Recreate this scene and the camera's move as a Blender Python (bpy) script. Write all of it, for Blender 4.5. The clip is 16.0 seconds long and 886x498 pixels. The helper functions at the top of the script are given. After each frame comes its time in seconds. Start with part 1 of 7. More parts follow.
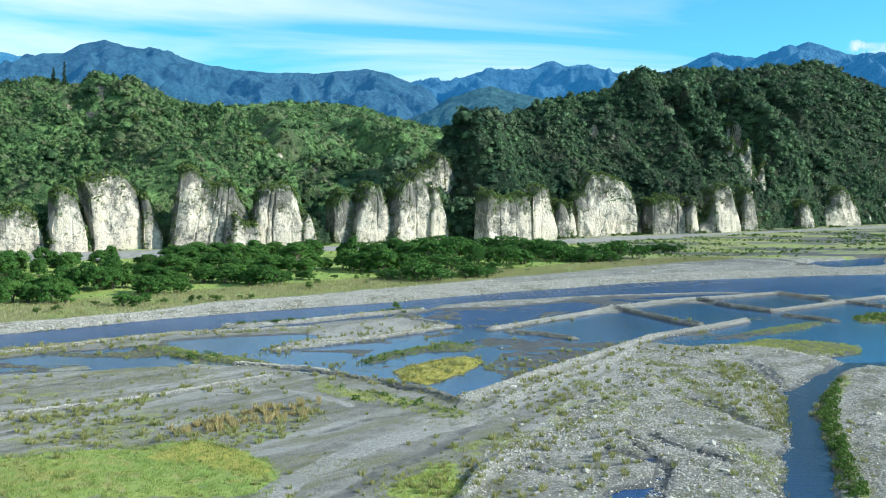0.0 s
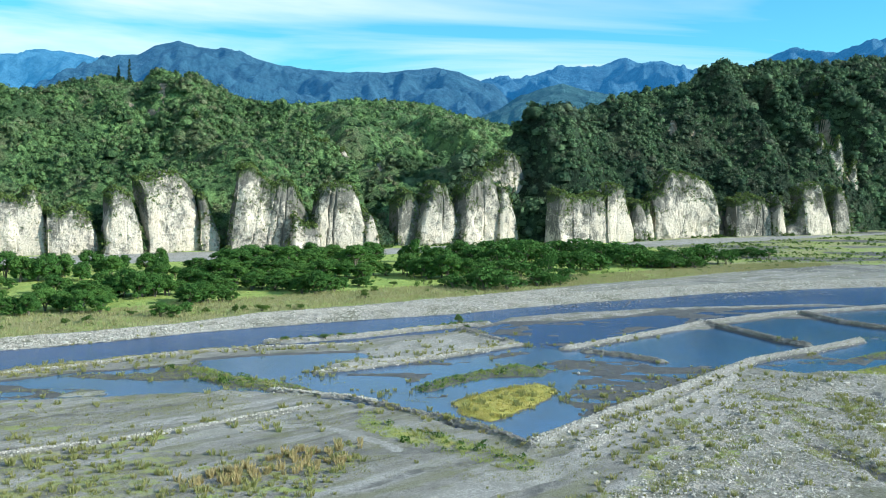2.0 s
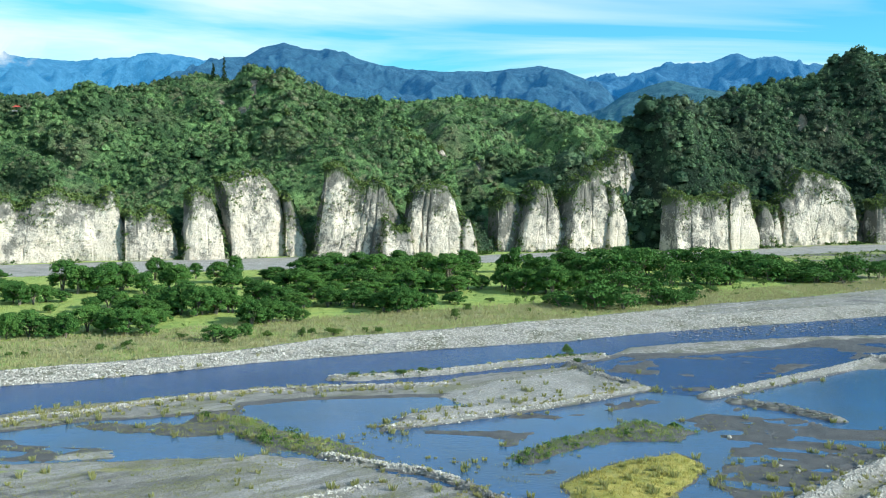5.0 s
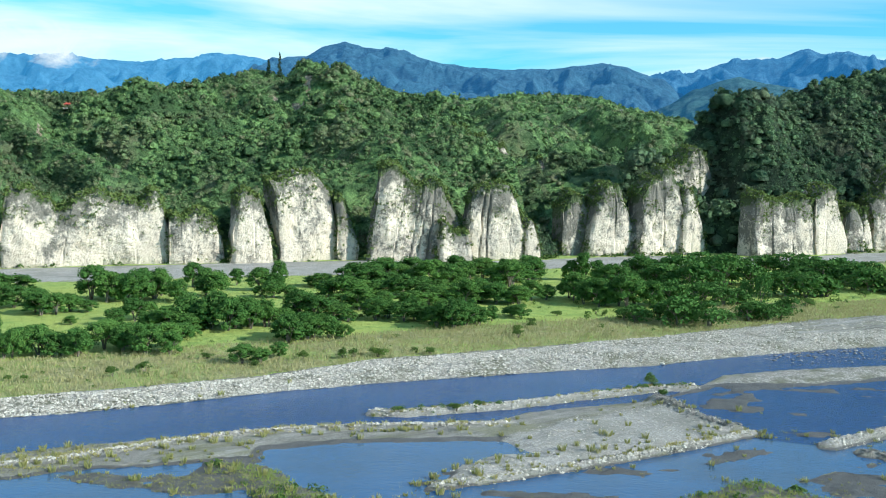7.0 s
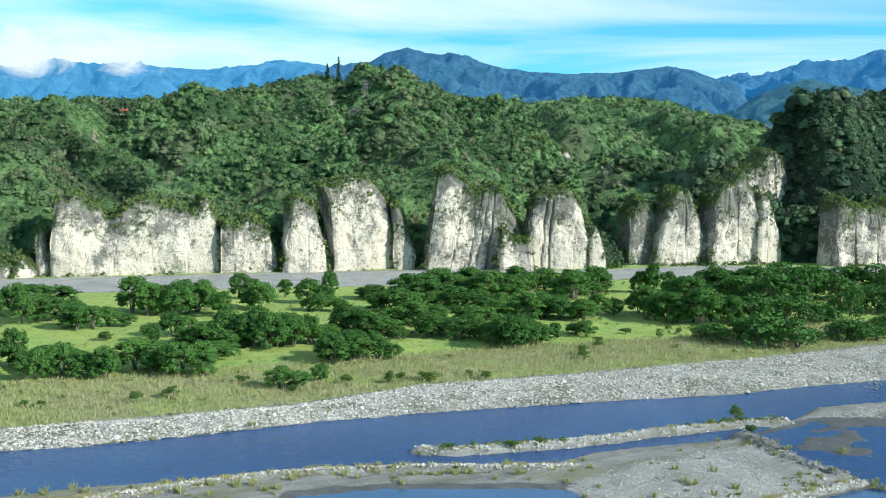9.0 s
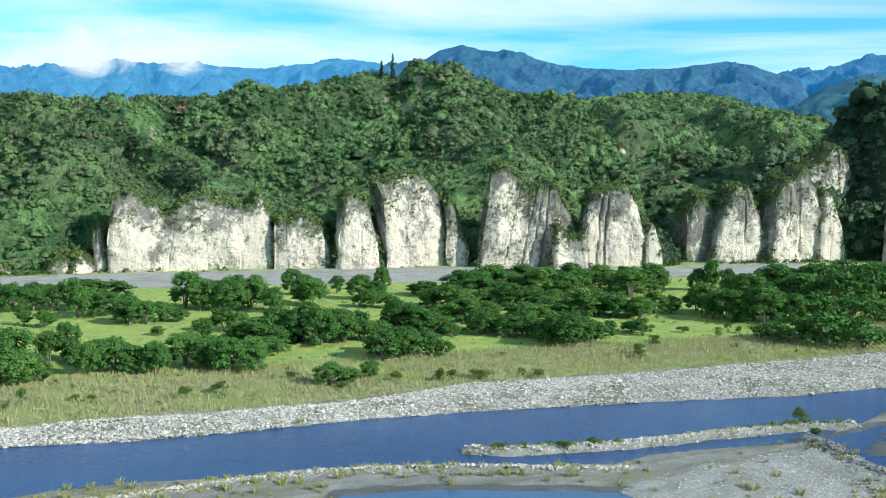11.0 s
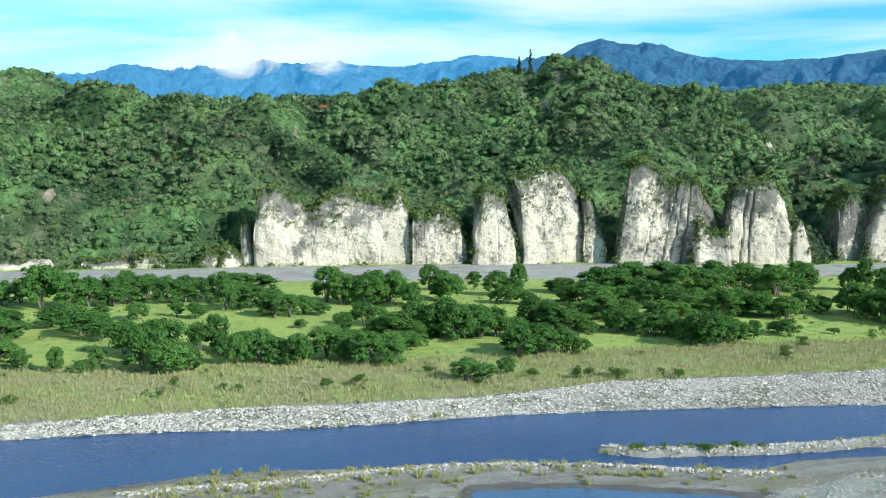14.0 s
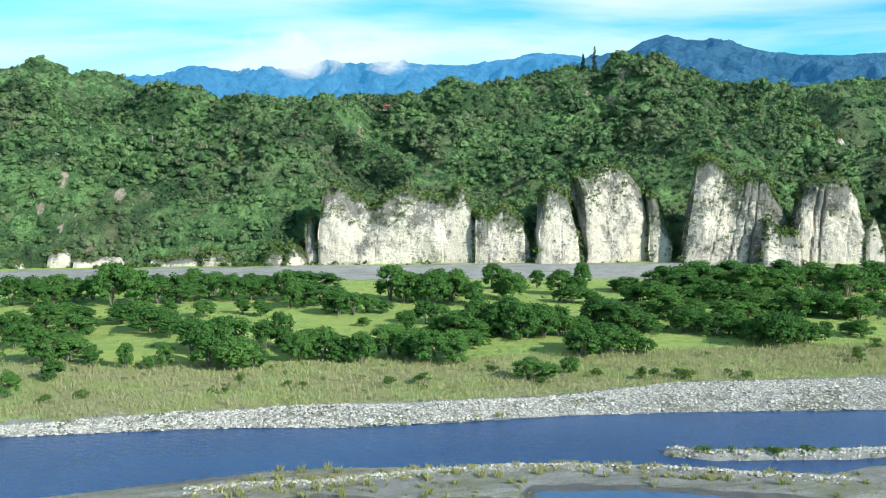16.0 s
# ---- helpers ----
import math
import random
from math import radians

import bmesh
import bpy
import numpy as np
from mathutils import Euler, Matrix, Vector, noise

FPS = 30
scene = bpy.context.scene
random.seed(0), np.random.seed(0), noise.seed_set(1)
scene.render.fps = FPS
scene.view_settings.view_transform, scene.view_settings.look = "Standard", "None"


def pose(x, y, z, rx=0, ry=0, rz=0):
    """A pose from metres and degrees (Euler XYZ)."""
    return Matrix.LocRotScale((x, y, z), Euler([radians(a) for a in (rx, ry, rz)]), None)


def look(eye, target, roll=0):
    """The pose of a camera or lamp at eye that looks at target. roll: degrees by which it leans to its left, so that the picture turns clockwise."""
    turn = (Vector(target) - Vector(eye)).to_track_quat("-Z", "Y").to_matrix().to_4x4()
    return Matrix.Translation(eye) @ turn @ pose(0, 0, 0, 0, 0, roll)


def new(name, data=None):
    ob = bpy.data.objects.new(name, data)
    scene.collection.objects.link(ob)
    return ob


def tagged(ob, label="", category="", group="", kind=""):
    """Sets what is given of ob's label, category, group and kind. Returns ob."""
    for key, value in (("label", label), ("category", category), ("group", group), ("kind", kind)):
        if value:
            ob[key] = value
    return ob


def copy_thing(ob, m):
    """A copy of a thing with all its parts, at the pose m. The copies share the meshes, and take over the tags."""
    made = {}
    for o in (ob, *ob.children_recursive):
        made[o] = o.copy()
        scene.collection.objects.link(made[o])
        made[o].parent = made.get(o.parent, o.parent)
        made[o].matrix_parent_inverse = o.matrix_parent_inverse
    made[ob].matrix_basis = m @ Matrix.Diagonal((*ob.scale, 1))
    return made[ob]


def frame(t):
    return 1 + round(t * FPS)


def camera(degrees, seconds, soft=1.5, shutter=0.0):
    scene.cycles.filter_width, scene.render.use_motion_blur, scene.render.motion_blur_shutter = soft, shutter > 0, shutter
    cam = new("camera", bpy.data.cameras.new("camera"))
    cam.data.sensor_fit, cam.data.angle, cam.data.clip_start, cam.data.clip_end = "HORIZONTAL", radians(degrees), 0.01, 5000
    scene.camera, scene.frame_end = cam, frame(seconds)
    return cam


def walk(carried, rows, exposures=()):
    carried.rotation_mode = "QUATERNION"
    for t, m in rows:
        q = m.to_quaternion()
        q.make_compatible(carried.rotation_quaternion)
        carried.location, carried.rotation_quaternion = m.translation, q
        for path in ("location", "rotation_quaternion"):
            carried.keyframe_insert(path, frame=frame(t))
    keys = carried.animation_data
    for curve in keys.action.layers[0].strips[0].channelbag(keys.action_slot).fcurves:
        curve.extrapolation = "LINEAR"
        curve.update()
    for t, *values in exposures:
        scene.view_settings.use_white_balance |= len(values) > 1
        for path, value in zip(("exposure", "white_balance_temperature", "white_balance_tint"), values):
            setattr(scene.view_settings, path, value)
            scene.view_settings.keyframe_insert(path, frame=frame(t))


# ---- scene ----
# ---- the camera and its flight ----
cam = camera(48.43, 16.0, soft=1.0)
walk(cam, [
    (0.0, pose(-0.00, -0.00, 45.00, 85.517, -0.563, 0.044)),
    (0.5, pose(0.27, 8.30, 44.93, 85.489, -0.542, 1.009)),
    (1.0, pose(0.47, 16.55, 44.87, 85.463, -0.523, 2.054)),
    (1.5, pose(0.51, 24.69, 44.77, 85.448, -0.510, 3.047)),
    (2.0, pose(0.31, 32.76, 44.62, 85.428, -0.497, 4.083)),
    (2.5, pose(-0.06, 40.81, 44.49, 85.397, -0.482, 5.048)),
    (3.0, pose(-0.51, 48.89, 44.41, 85.389, -0.469, 6.012)),
    (3.5, pose(-1.11, 57.07, 44.36, 85.406, -0.454, 6.806)),
    (4.0, pose(-1.85, 65.33, 44.32, 85.429, -0.434, 7.813)),
    (4.5, pose(-2.73, 73.58, 44.30, 85.425, -0.409, 8.989)),
    (7, pose(-9.85, 114.53, 43.86, 85.319, -0.365, 13.558)),
    (7.5, pose(-10.93, 120.81, 44.25, 85.387, -0.337, 14.513)),
    (8, pose(-11.96, 126.47, 44.41, 85.490, -0.298, 15.230)),
    (8.5, pose(-12.93, 131.20, 44.21, 85.565, -0.233, 16.253)),
    (9, pose(-13.79, 135.18, 43.78, 85.622, -0.160, 17.173)),
    (11.5, pose(-14.46, 139.04, 42.95, 85.443, 0.007, 21.479)),
    (12.0, pose(-14.48, 139.01, 42.92, 85.427, 0.063, 22.872)),
    (12.5, pose(-14.49, 138.99, 42.93, 85.368, 0.120, 24.307)),
    (13.0, pose(-14.49, 138.99, 42.97, 85.315, 0.172, 25.776)),
    (13.5, pose(-14.51, 139.01, 43.02, 85.279, 0.230, 27.094)),
    (14.0, pose(-14.58, 139.08, 43.06, 85.265, 0.305, 28.267)),
    (14.5, pose(-14.62, 139.21, 43.06, 85.247, 0.378, 29.282)),
    (15.0, pose(-14.67, 139.34, 43.07, 85.229, 0.437, 30.175)),
    (15.5, pose(-14.73, 139.41, 43.06, 85.225, 0.482, 31.075)),
    (16.0, pose(-14.78, 139.46, 43.05, 85.209, 0.524, 31.916)),
], exposures=[(0.0, 0.45, 6400, 7)])

# ---- sky, sun ----
SUN_DIR = Vector((0.86, -0.14, 0.44)).normalized()      # towards the sun
world = bpy.data.worlds.new("sky")
scene.world = world
world.use_nodes = True
wn, wl = world.node_tree.nodes, world.node_tree.links
wn.clear()
w_out = wn.new("ShaderNodeOutputWorld")
w_bg = wn.new("ShaderNodeBackground")
w_sky = wn.new("ShaderNodeTexSky")
w_sky.sky_type = 'NISHITA'
w_sky.sun_disc = False
w_sky.sun_elevation = math.asin(SUN_DIR.z)
w_sky.sun_rotation = math.atan2(SUN_DIR.x, SUN_DIR.y)
w_sky.altitude = 300
w_sky.air_density, w_sky.dust_density, w_sky.ozone_density = 1.0, 0.6, 1.6
w_bg.inputs["Strength"].default_value = 0.12
# thin high cloud, spread over a flat layer overhead
w_geo = wn.new("ShaderNodeTexCoord")
w_sep = wn.new("ShaderNodeSeparateXYZ")
wl.new(w_geo.outputs["Generated"], w_sep.inputs[0])


def wmath(op, a, b=None, clamp=False):
    n = wn.new("ShaderNodeMath")
    n.operation, n.use_clamp = op, clamp
    for i, v in enumerate((a, b)):
        if v is None:
            continue
        if isinstance(v, (int, float)):
            n.inputs[i].default_value = v
        else:
            wl.new(v, n.inputs[i])
    return n.outputs[0]


w_up = wmath('MAXIMUM', wmath('ADD', w_sep.outputs[2], 0.06), 0.02)
w_cx, w_cy = wmath('DIVIDE', w_sep.outputs[0], w_up), wmath('DIVIDE', w_sep.outputs[1], w_up)
w_com = wn.new("ShaderNodeCombineXYZ")
wl.new(wmath('MULTIPLY', w_cx, 0.55), w_com.inputs[0])
wl.new(wmath('ADD', wmath('MULTIPLY', w_cy, 0.85), wmath('MULTIPLY', w_cx, -0.15)), w_com.inputs[1])
w_noise = wn.new("ShaderNodeTexNoise")
w_noise.inputs["Scale"].default_value, w_noise.inputs["Detail"].default_value = 0.55, 7
w_noise.inputs["Roughness"].default_value, w_noise.inputs["Distortion"].default_value = 0.52, 0.6
wl.new(w_com.outputs[0], w_noise.inputs["Vector"])
w_ramp = wn.new("ShaderNodeMapRange")
w_ramp.inputs["From Min"].default_value, w_ramp.inputs["From Max"].default_value = 0.44, 0.70
wl.new(wmath('ADD', w_noise.outputs[0], wmath('MULTIPLY', w_sep.outputs[0], -0.13)), w_ramp.inputs["Value"])
w_mix = wn.new("ShaderNodeMix")
w_mix.data_type = 'RGBA'
wl.new(wmath('MULTIPLY', w_ramp.outputs[0], 0.85), w_mix.inputs[0])
w_tint = wn.new("ShaderNodeMix")
w_tint.data_type, w_tint.blend_type = 'RGBA', 'MULTIPLY'
w_tint.inputs[0].default_value = 1.0
w_tint.inputs[7].default_value = (0.36, 1.02, 1.22, 1)
wl.new(w_sky.outputs[0], w_tint.inputs[6])
wl.new(w_tint.outputs[2], w_mix.inputs[6])
w_mix.inputs[7].default_value = (6.9, 7.5, 7.8, 1)
wl.new(w_mix.outputs[2], w_bg.inputs["Color"])
wl.new(w_bg.outputs[0], w_out.inputs["Surface"])

sun_data = bpy.data.lights.new("sun", 'SUN')
sun_data.energy, sun_data.angle, sun_data.color = 5.0, radians(0.55), (1.0, 0.97, 0.92)
sun = new("sun", sun_data)
sun.matrix_world = look((300, -300, 400), Vector((300, -300, 400)) - SUN_DIR * 100)


# ---- node helpers and materials ----
class Mat:
    """A node material with short calls for its nodes."""

    def __init__(self, name):
        self.m = bpy.data.materials.new(name)
        self.m.use_nodes = True
        self.n, self.l = self.m.node_tree.nodes, self.m.node_tree.links
        self.p = self.n["Principled BSDF"]
        self.p.inputs["Roughness"].default_value = 0.9
        self.p.inputs["Specular IOR Level"].default_value = 0.2
        self.pos = self.n.new("ShaderNodeNewGeometry").outputs["Position"]

    def put(self, v, socket):
        if isinstance(v, (int, float)):
            socket.default_value = v
        elif isinstance(v, tuple):
            socket.default_value = (*v, 1) if len(v) == 3 and len(socket.default_value) == 4 else v
        else:
            self.l.new(v, socket)

    def noise(self, scale, detail=4, rough=0.55, vec=None, stretch=None, distortion=0.0, turn=0.0):
        n = self.n.new("ShaderNodeTexNoise")
        n.inputs["Scale"].default_value, n.inputs["Detail"].default_value = scale, detail
        n.inputs["Roughness"].default_value, n.inputs["Distortion"].default_value = rough, distortion
        v = vec or self.pos
        if stretch:
            mp = self.n.new("ShaderNodeMapping")
            mp.vector_type = 'TEXTURE'                   # turned first, then stretched
            mp.inputs["Scale"].default_value = tuple(1 / q for q in stretch)
            mp.inputs["Rotation"].default_value = (0, 0, radians(turn))
            self.l.new(v, mp.inputs["Vector"])
            v = mp.outputs[0]
        self.l.new(v, n.inputs["Vector"])
        return n.outputs[0]

    def cells(self, scale, vec=None, feature='F1', out="Distance", stretch=None):
        n = self.n.new("ShaderNodeTexVoronoi")
        n.inputs["Scale"].default_value, n.feature = scale, feature
        v = vec or self.pos
        if stretch:
            mp = self.n.new("ShaderNodeMapping")
            mp.inputs["Scale"].default_value = stretch
            self.l.new(v, mp.inputs["Vector"])
            v = mp.outputs[0]
        self.l.new(v, n.inputs["Vector"])
        return n.outputs[out]

    def ramp(self, v, lo, hi, a=0.0, b=1.0):
        n = self.n.new("ShaderNodeMapRange")
        self.put(v, n.inputs["Value"])
        for k, q in (("From Min", lo), ("From Max", hi), ("To Min", a), ("To Max", b)):
            n.inputs[k].default_value = q
        return n.outputs[0]

    def math(self, op, a, b=0.0):
        n = self.n.new("ShaderNodeMath")
        n.operation = op
        self.put(a, n.inputs[0])
        self.put(b, n.inputs[1])
        return n.outputs[0]

    def mix(self, f, a, b, blend='MIX'):
        n = self.n.new("ShaderNodeMix")
        n.data_type, n.blend_type = 'RGBA', blend
        self.put(f, n.inputs[0])
        self.put(a, n.inputs[6])
        self.put(b, n.inputs[7])
        return n.outputs[2]

    def attr(self, name, out="Color"):
        n = self.n.new("ShaderNodeAttribute")
        n.attribute_name = name
        return n.outputs[out]

    def split(self, c):
        n = self.n.new("ShaderNodeSeparateColor")
        self.l.new(c, n.inputs[0])
        return n.outputs

    def bump(self, h, distance, strength=1.0):
        n = self.n.new("ShaderNodeBump")
        n.inputs["Distance"].default_value, n.inputs["Strength"].default_value = distance, strength
        self.put(h, n.inputs["Height"])
        self.l.new(n.outputs[0], self.p.inputs["Normal"])
        return self

    def color(self, c):
        self.put(c, self.p.inputs["Base Color"])
        return self

    def rough(self, r):
        self.put(r, self.p.inputs["Roughness"])
        return self

    def island(self):
        return self.n.new("ShaderNodeNewGeometry").outputs["Random Per Island"]

    def each(self):
        return self.n.new("ShaderNodeObjectInfo").outputs["Random"]


def ground_material():
    m = Mat("riverbed_ground")
    a, b = m.split(m.attr("zone_a")), m.split(m.attr("zone_b"))
    fine, mid, wide = m.noise(2.2, 5, 0.7), m.noise(0.35, 5, 0.6), m.noise(0.05, 4, 0.55)
    speck = m.cells(2.6)
    flow = m.noise(0.11, 7, 0.66, stretch=(0.25, 1.9, 1), turn=46, distortion=0.5)
    sand = m.mix(m.ramp(mid, 0.35, 0.7), (0.235, 0.228, 0.203), (0.35, 0.34, 0.305))
    sand = m.mix(m.ramp(flow, 0.50, 0.62, 0, 0.8), sand, (0.42, 0.415, 0.39))
    sand = m.mix(m.ramp(flow, 0.46, 0.36, 0, 0.75), sand, (0.115, 0.115, 0.10))
    sand = m.mix(m.ramp(fine, 0.42, 0.75, 0, 0.55), sand, (0.14, 0.14, 0.12))
    sand = m.mix(m.math('MULTIPLY', m.ramp(m.noise(0.16, 7, 0.72, stretch=(0.4, 1.5, 1), turn=44), 0.48, 0.60), 0.65), sand, (0.20, 0.205, 0.105))
    sand = m.mix(m.ramp(m.noise(4.5, 4, 0.8), 0.50, 0.62, 0, 0.6), sand, (0.09, 0.09, 0.075))
    sand = m.mix(m.ramp(m.noise(3.6, 4, 0.8), 0.58, 0.66, 0, 0.6), sand, (0.40, 0.39, 0.365))
    stone = m.mix(m.split(m.cells(2.6, out="Color"))[0], (0.20, 0.19, 0.168), (0.58, 0.55, 0.49))
    stone = m.mix(m.ramp(speck, 0.35, 0.7, 0, 0.6), stone, (0.17, 0.166, 0.15))
    stone = m.mix(m.ramp(m.noise(0.11, 6, 0.7), 0.45, 0.60, 0, 0.8), stone, (0.13, 0.135, 0.085))
    c = m.mix(m.ramp(m.math('ADD', a[2], m.math('MULTIPLY', m.math('SUBTRACT', fine, 0.5), 0.9)), 0.35, 0.6), sand, stone)
    grass = m.mix(m.ramp(mid, 0.35, 0.68), (0.23, 0.34, 0.085), (0.38, 0.46, 0.125))
    grass = m.mix(m.ramp(fine, 0.45, 0.8, 0, 0.6), grass, (0.12, 0.20, 0.04))
    grass = m.mix(m.ramp(wide, 0.45, 0.65, 0, 0.55), grass, (0.38, 0.42, 0.11))
    edge = m.math('MULTIPLY', m.math('SUBTRACT', mid, 0.5), 1.3)
    c = m.mix(m.ramp(m.math('ADD', a[0], edge), 0.4, 0.62), c, grass)
    reed = m.mix(m.ramp(m.noise(1.1, 5, 0.7, stretch=(1, 0.6, 1)), 0.35, 0.68), (0.21, 0.22, 0.09), (0.40, 0.37, 0.20))
    reed = m.mix(m.ramp(m.noise(0.06, 6, 0.7), 0.44, 0.56, 0, 0.85), reed, (0.27, 0.34, 0.105))
    c = m.mix(m.ramp(m.math('ADD', a[1], edge), 0.4, 0.62), c, reed)
    mud = m.mix(m.ramp(mid, 0.35, 0.7), (0.085, 0.085, 0.08), (0.14, 0.138, 0.13))
    c = m.mix(m.ramp(m.math('ADD', b[0], m.math('MULTIPLY', edge, 0.5)), 0.4, 0.6), c, mud)
    yellow = m.mix(m.ramp(mid, 0.35, 0.7), (0.34, 0.34, 0.075), (0.50, 0.42, 0.115))
    c = m.mix(m.ramp(m.math('ADD', b[1], m.math('MULTIPLY', edge, 0.5)), 0.4, 0.6), c, yellow)
    pale = m.mix(m.ramp(fine, 0.3, 0.7), (0.30, 0.295, 0.275), (0.46, 0.45, 0.42))
    pale = m.mix(m.ramp(flow, 0.48, 0.38, 0, 0.5), pale, (0.20, 0.20, 0.19))
    pale = m.mix(0.45, pale, stone)
    c = m.mix(m.ramp(m.math('ADD', b[2], m.math('MULTIPLY', edge, 0.4)), 0.4, 0.6), c, pale)
    m.color(c).rough(m.ramp(b[0], 0.3, 0.7, 0.95, 0.55))
    m.bump(m.math('ADD', m.noise(0.9, 8, 0.8), m.math('MULTIPLY', m.noise(4.0, 4, 0.75), 0.4)), 0.55, 0.85)
    return m.m


def water_material():
    m = Mat("river_water")
    m.p.inputs["Specular IOR Level"].default_value = 0.3
    m.color(m.mix(m.ramp(m.noise(0.03, 4), 0.35, 0.65), (0.009, 0.047, 0.145), (0.016, 0.064, 0.170))).rough(0.18)
    place = m.n.new("ShaderNodeSeparateXYZ")
    m.l.new(m.pos, place.inputs[0])
    silt = m.math('MULTIPLY', m.ramp(place.outputs[0], 30, 60), m.ramp(place.outputs[1], 290, 240))
    m.color(m.mix(silt, m.mix(m.ramp(m.noise(0.03, 4), 0.35, 0.65), (0.009, 0.047, 0.145), (0.016, 0.064, 0.170)), (0.022, 0.038, 0.066)))
    m.bump(m.math('ADD', m.noise(0.55, 5, 0.6, stretch=(1, 1.8, 1)), m.math('MULTIPLY', m.noise(0.12, 3), 0.8)), 0.45, 0.5)
    return m.m


def pool_material():
    m = Mat("still_pool_water")
    m.p.inputs["Specular IOR Level"].default_value = 0.5
    m.color(m.mix(m.ramp(m.noise(0.06, 5), 0.4, 0.65), (0.022, 0.085, 0.19), (0.030, 0.075, 0.14))).rough(0.10)
    m.bump(m.math('ADD', m.noise(0.8, 5, 0.6, stretch=(1, 1.7, 1)), m.noise(0.15, 3)), 0.12, 0.45)
    return m.m


def rock_material():
    m = Mat("pale_mudstone")
    face = m.noise(0.07, 5, 0.6)
    streak = m.noise(0.45, 6, 0.65, stretch=(1, 1, 0.10))
    c = m.mix(m.ramp(face, 0.35, 0.68), (0.53, 0.46, 0.36), (0.68, 0.60, 0.48))
    c = m.mix(m.ramp(m.noise(0.055, 7, 0.7), 0.50, 0.62, 0, 0.5), c, (0.40, 0.36, 0.30))
    c = m.mix(m.ramp(streak, 0.54, 0.74, 0, 0.28), c, (0.30, 0.275, 0.23))
    c = m.mix(m.ramp(m.noise(1.6, 5, 0.7), 0.58, 0.76, 0, 0.45), c, (0.30, 0.28, 0.235))
    # Mask of real weathering plus the shade of clefts, put in as colour.
    up = m.split(m.attr("stain_and_shade"))
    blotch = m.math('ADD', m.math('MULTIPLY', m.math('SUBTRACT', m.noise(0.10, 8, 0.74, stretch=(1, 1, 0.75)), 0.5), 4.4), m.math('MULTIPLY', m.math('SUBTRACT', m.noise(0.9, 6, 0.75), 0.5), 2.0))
    dirt_and_shade = m.math('ADD', up[0], blotch)
    c = m.mix(m.ramp(dirt_and_shade, 0.30, 0.46, 0, 0.55), c, (0.28, 0.265, 0.23))
    c = m.mix(m.ramp(dirt_and_shade, 0.52, 0.76, 0, 0.9), c, (0.135, 0.13, 0.11))
    moss = m.math('ADD', up[1], m.math('MULTIPLY', m.math('SUBTRACT', m.noise(0.3, 7, 0.75), 0.5), 2.2))
    c = m.mix(m.ramp(moss, 0.52, 0.68, 0, 0.9), c, (0.055, 0.085, 0.03))
    m.color(c)
    m.bump(m.math('ADD', m.noise(0.45, 8, 0.72), m.math('MULTIPLY', streak, 0.2)), 1.6, 0.75)
    return m.m


def leaf_material(name, dark, light, dry, scale=0.6, through_light=0.3, wood=False):
    m = Mat(name)
    if wood:
        tree = m.split(m.attr("tree"))
        c = m.mix(m.ramp(m.noise(scale, 6, 0.7), 0.3, 0.7), dark, light)
        c = m.mix(m.ramp(tree[0], 0.5, 1.0, 0, 0.9), c, tuple(v * 1.4 for v in light))
        c = m.mix(m.ramp(tree[0], 0.26, 0.08, 0, 0.85), c, dry)
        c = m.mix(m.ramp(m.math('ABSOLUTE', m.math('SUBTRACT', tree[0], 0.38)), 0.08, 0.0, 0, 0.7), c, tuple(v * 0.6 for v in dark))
        c = m.mix(m.ramp(m.noise(0.02, 5, 0.6), 0.50, 0.66, 0, 0.6), c, tuple(v * 1.3 for v in light))
        c = m.mix(m.ramp(m.noise(0.6, 6, 0.8), 0.47, 0.62, 0, 0.55), c, tuple(v * 0.6 for v in dark))
        c = m.mix(m.ramp(m.noise(0.5, 6, 0.8), 0.53, 0.66, 0, 0.6), c, tuple(v * 1.4 for v in light))
        c = m.mix(m.ramp(m.noise(0.016, 6, 0.65), 0.52, 0.62, 0, 0.45), c, tuple(v * 0.85 for v in dry))
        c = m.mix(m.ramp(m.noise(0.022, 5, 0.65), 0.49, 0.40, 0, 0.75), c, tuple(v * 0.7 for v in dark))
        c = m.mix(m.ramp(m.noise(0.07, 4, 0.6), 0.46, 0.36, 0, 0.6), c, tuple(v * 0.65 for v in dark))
        soil = m.mix(m.ramp(m.noise(0.25, 6, 0.7), 0.35, 0.65), (0.27, 0.225, 0.155), (0.54, 0.46, 0.35))
        c = m.mix(m.ramp(tree[1], 0.35, 0.6), c, soil)
        m.bump(m.noise(0.55, 7, 0.78), 3.5, 1.0)
    else:
        r = m.island()
        c = m.mix(m.ramp(m.noise(scale, 6, 0.7), 0.3, 0.7), dark, light)
        c = m.mix(m.ramp(r, 0.72, 1.0, 0, 0.65), c, dry)
        c = m.mix(m.ramp(r, 0.3, 0.0, 0, 0.5), c, dark)
        c = m.mix(m.ramp(m.noise(0.012, 3), 0.4, 0.65, 0, 0.6), c, light)
        c = m.mix(m.ramp(m.each(), 0.5, 1.0, 0, 0.45), c, tuple(v * q for v, q in zip(light, (1.45, 1.2, 1.1))))
        c = m.mix(m.ramp(m.each(), 0.5, 0.0, 0, 0.4), c, tuple(v * 0.8 for v in dark))
    m.color(c)
    thin = m.n.new("ShaderNodeBsdfTranslucent")
    m.put(c, thin.inputs["Color"])
    both = m.n.new("ShaderNodeMixShader")
    both.inputs[0].default_value = through_light
    m.l.new(m.p.outputs[0], both.inputs[1])
    m.l.new(thin.outputs[0], both.inputs[2])
    m.l.new(both.outputs[0], m.n["Material Output"].inputs["Surface"])
    return m.m


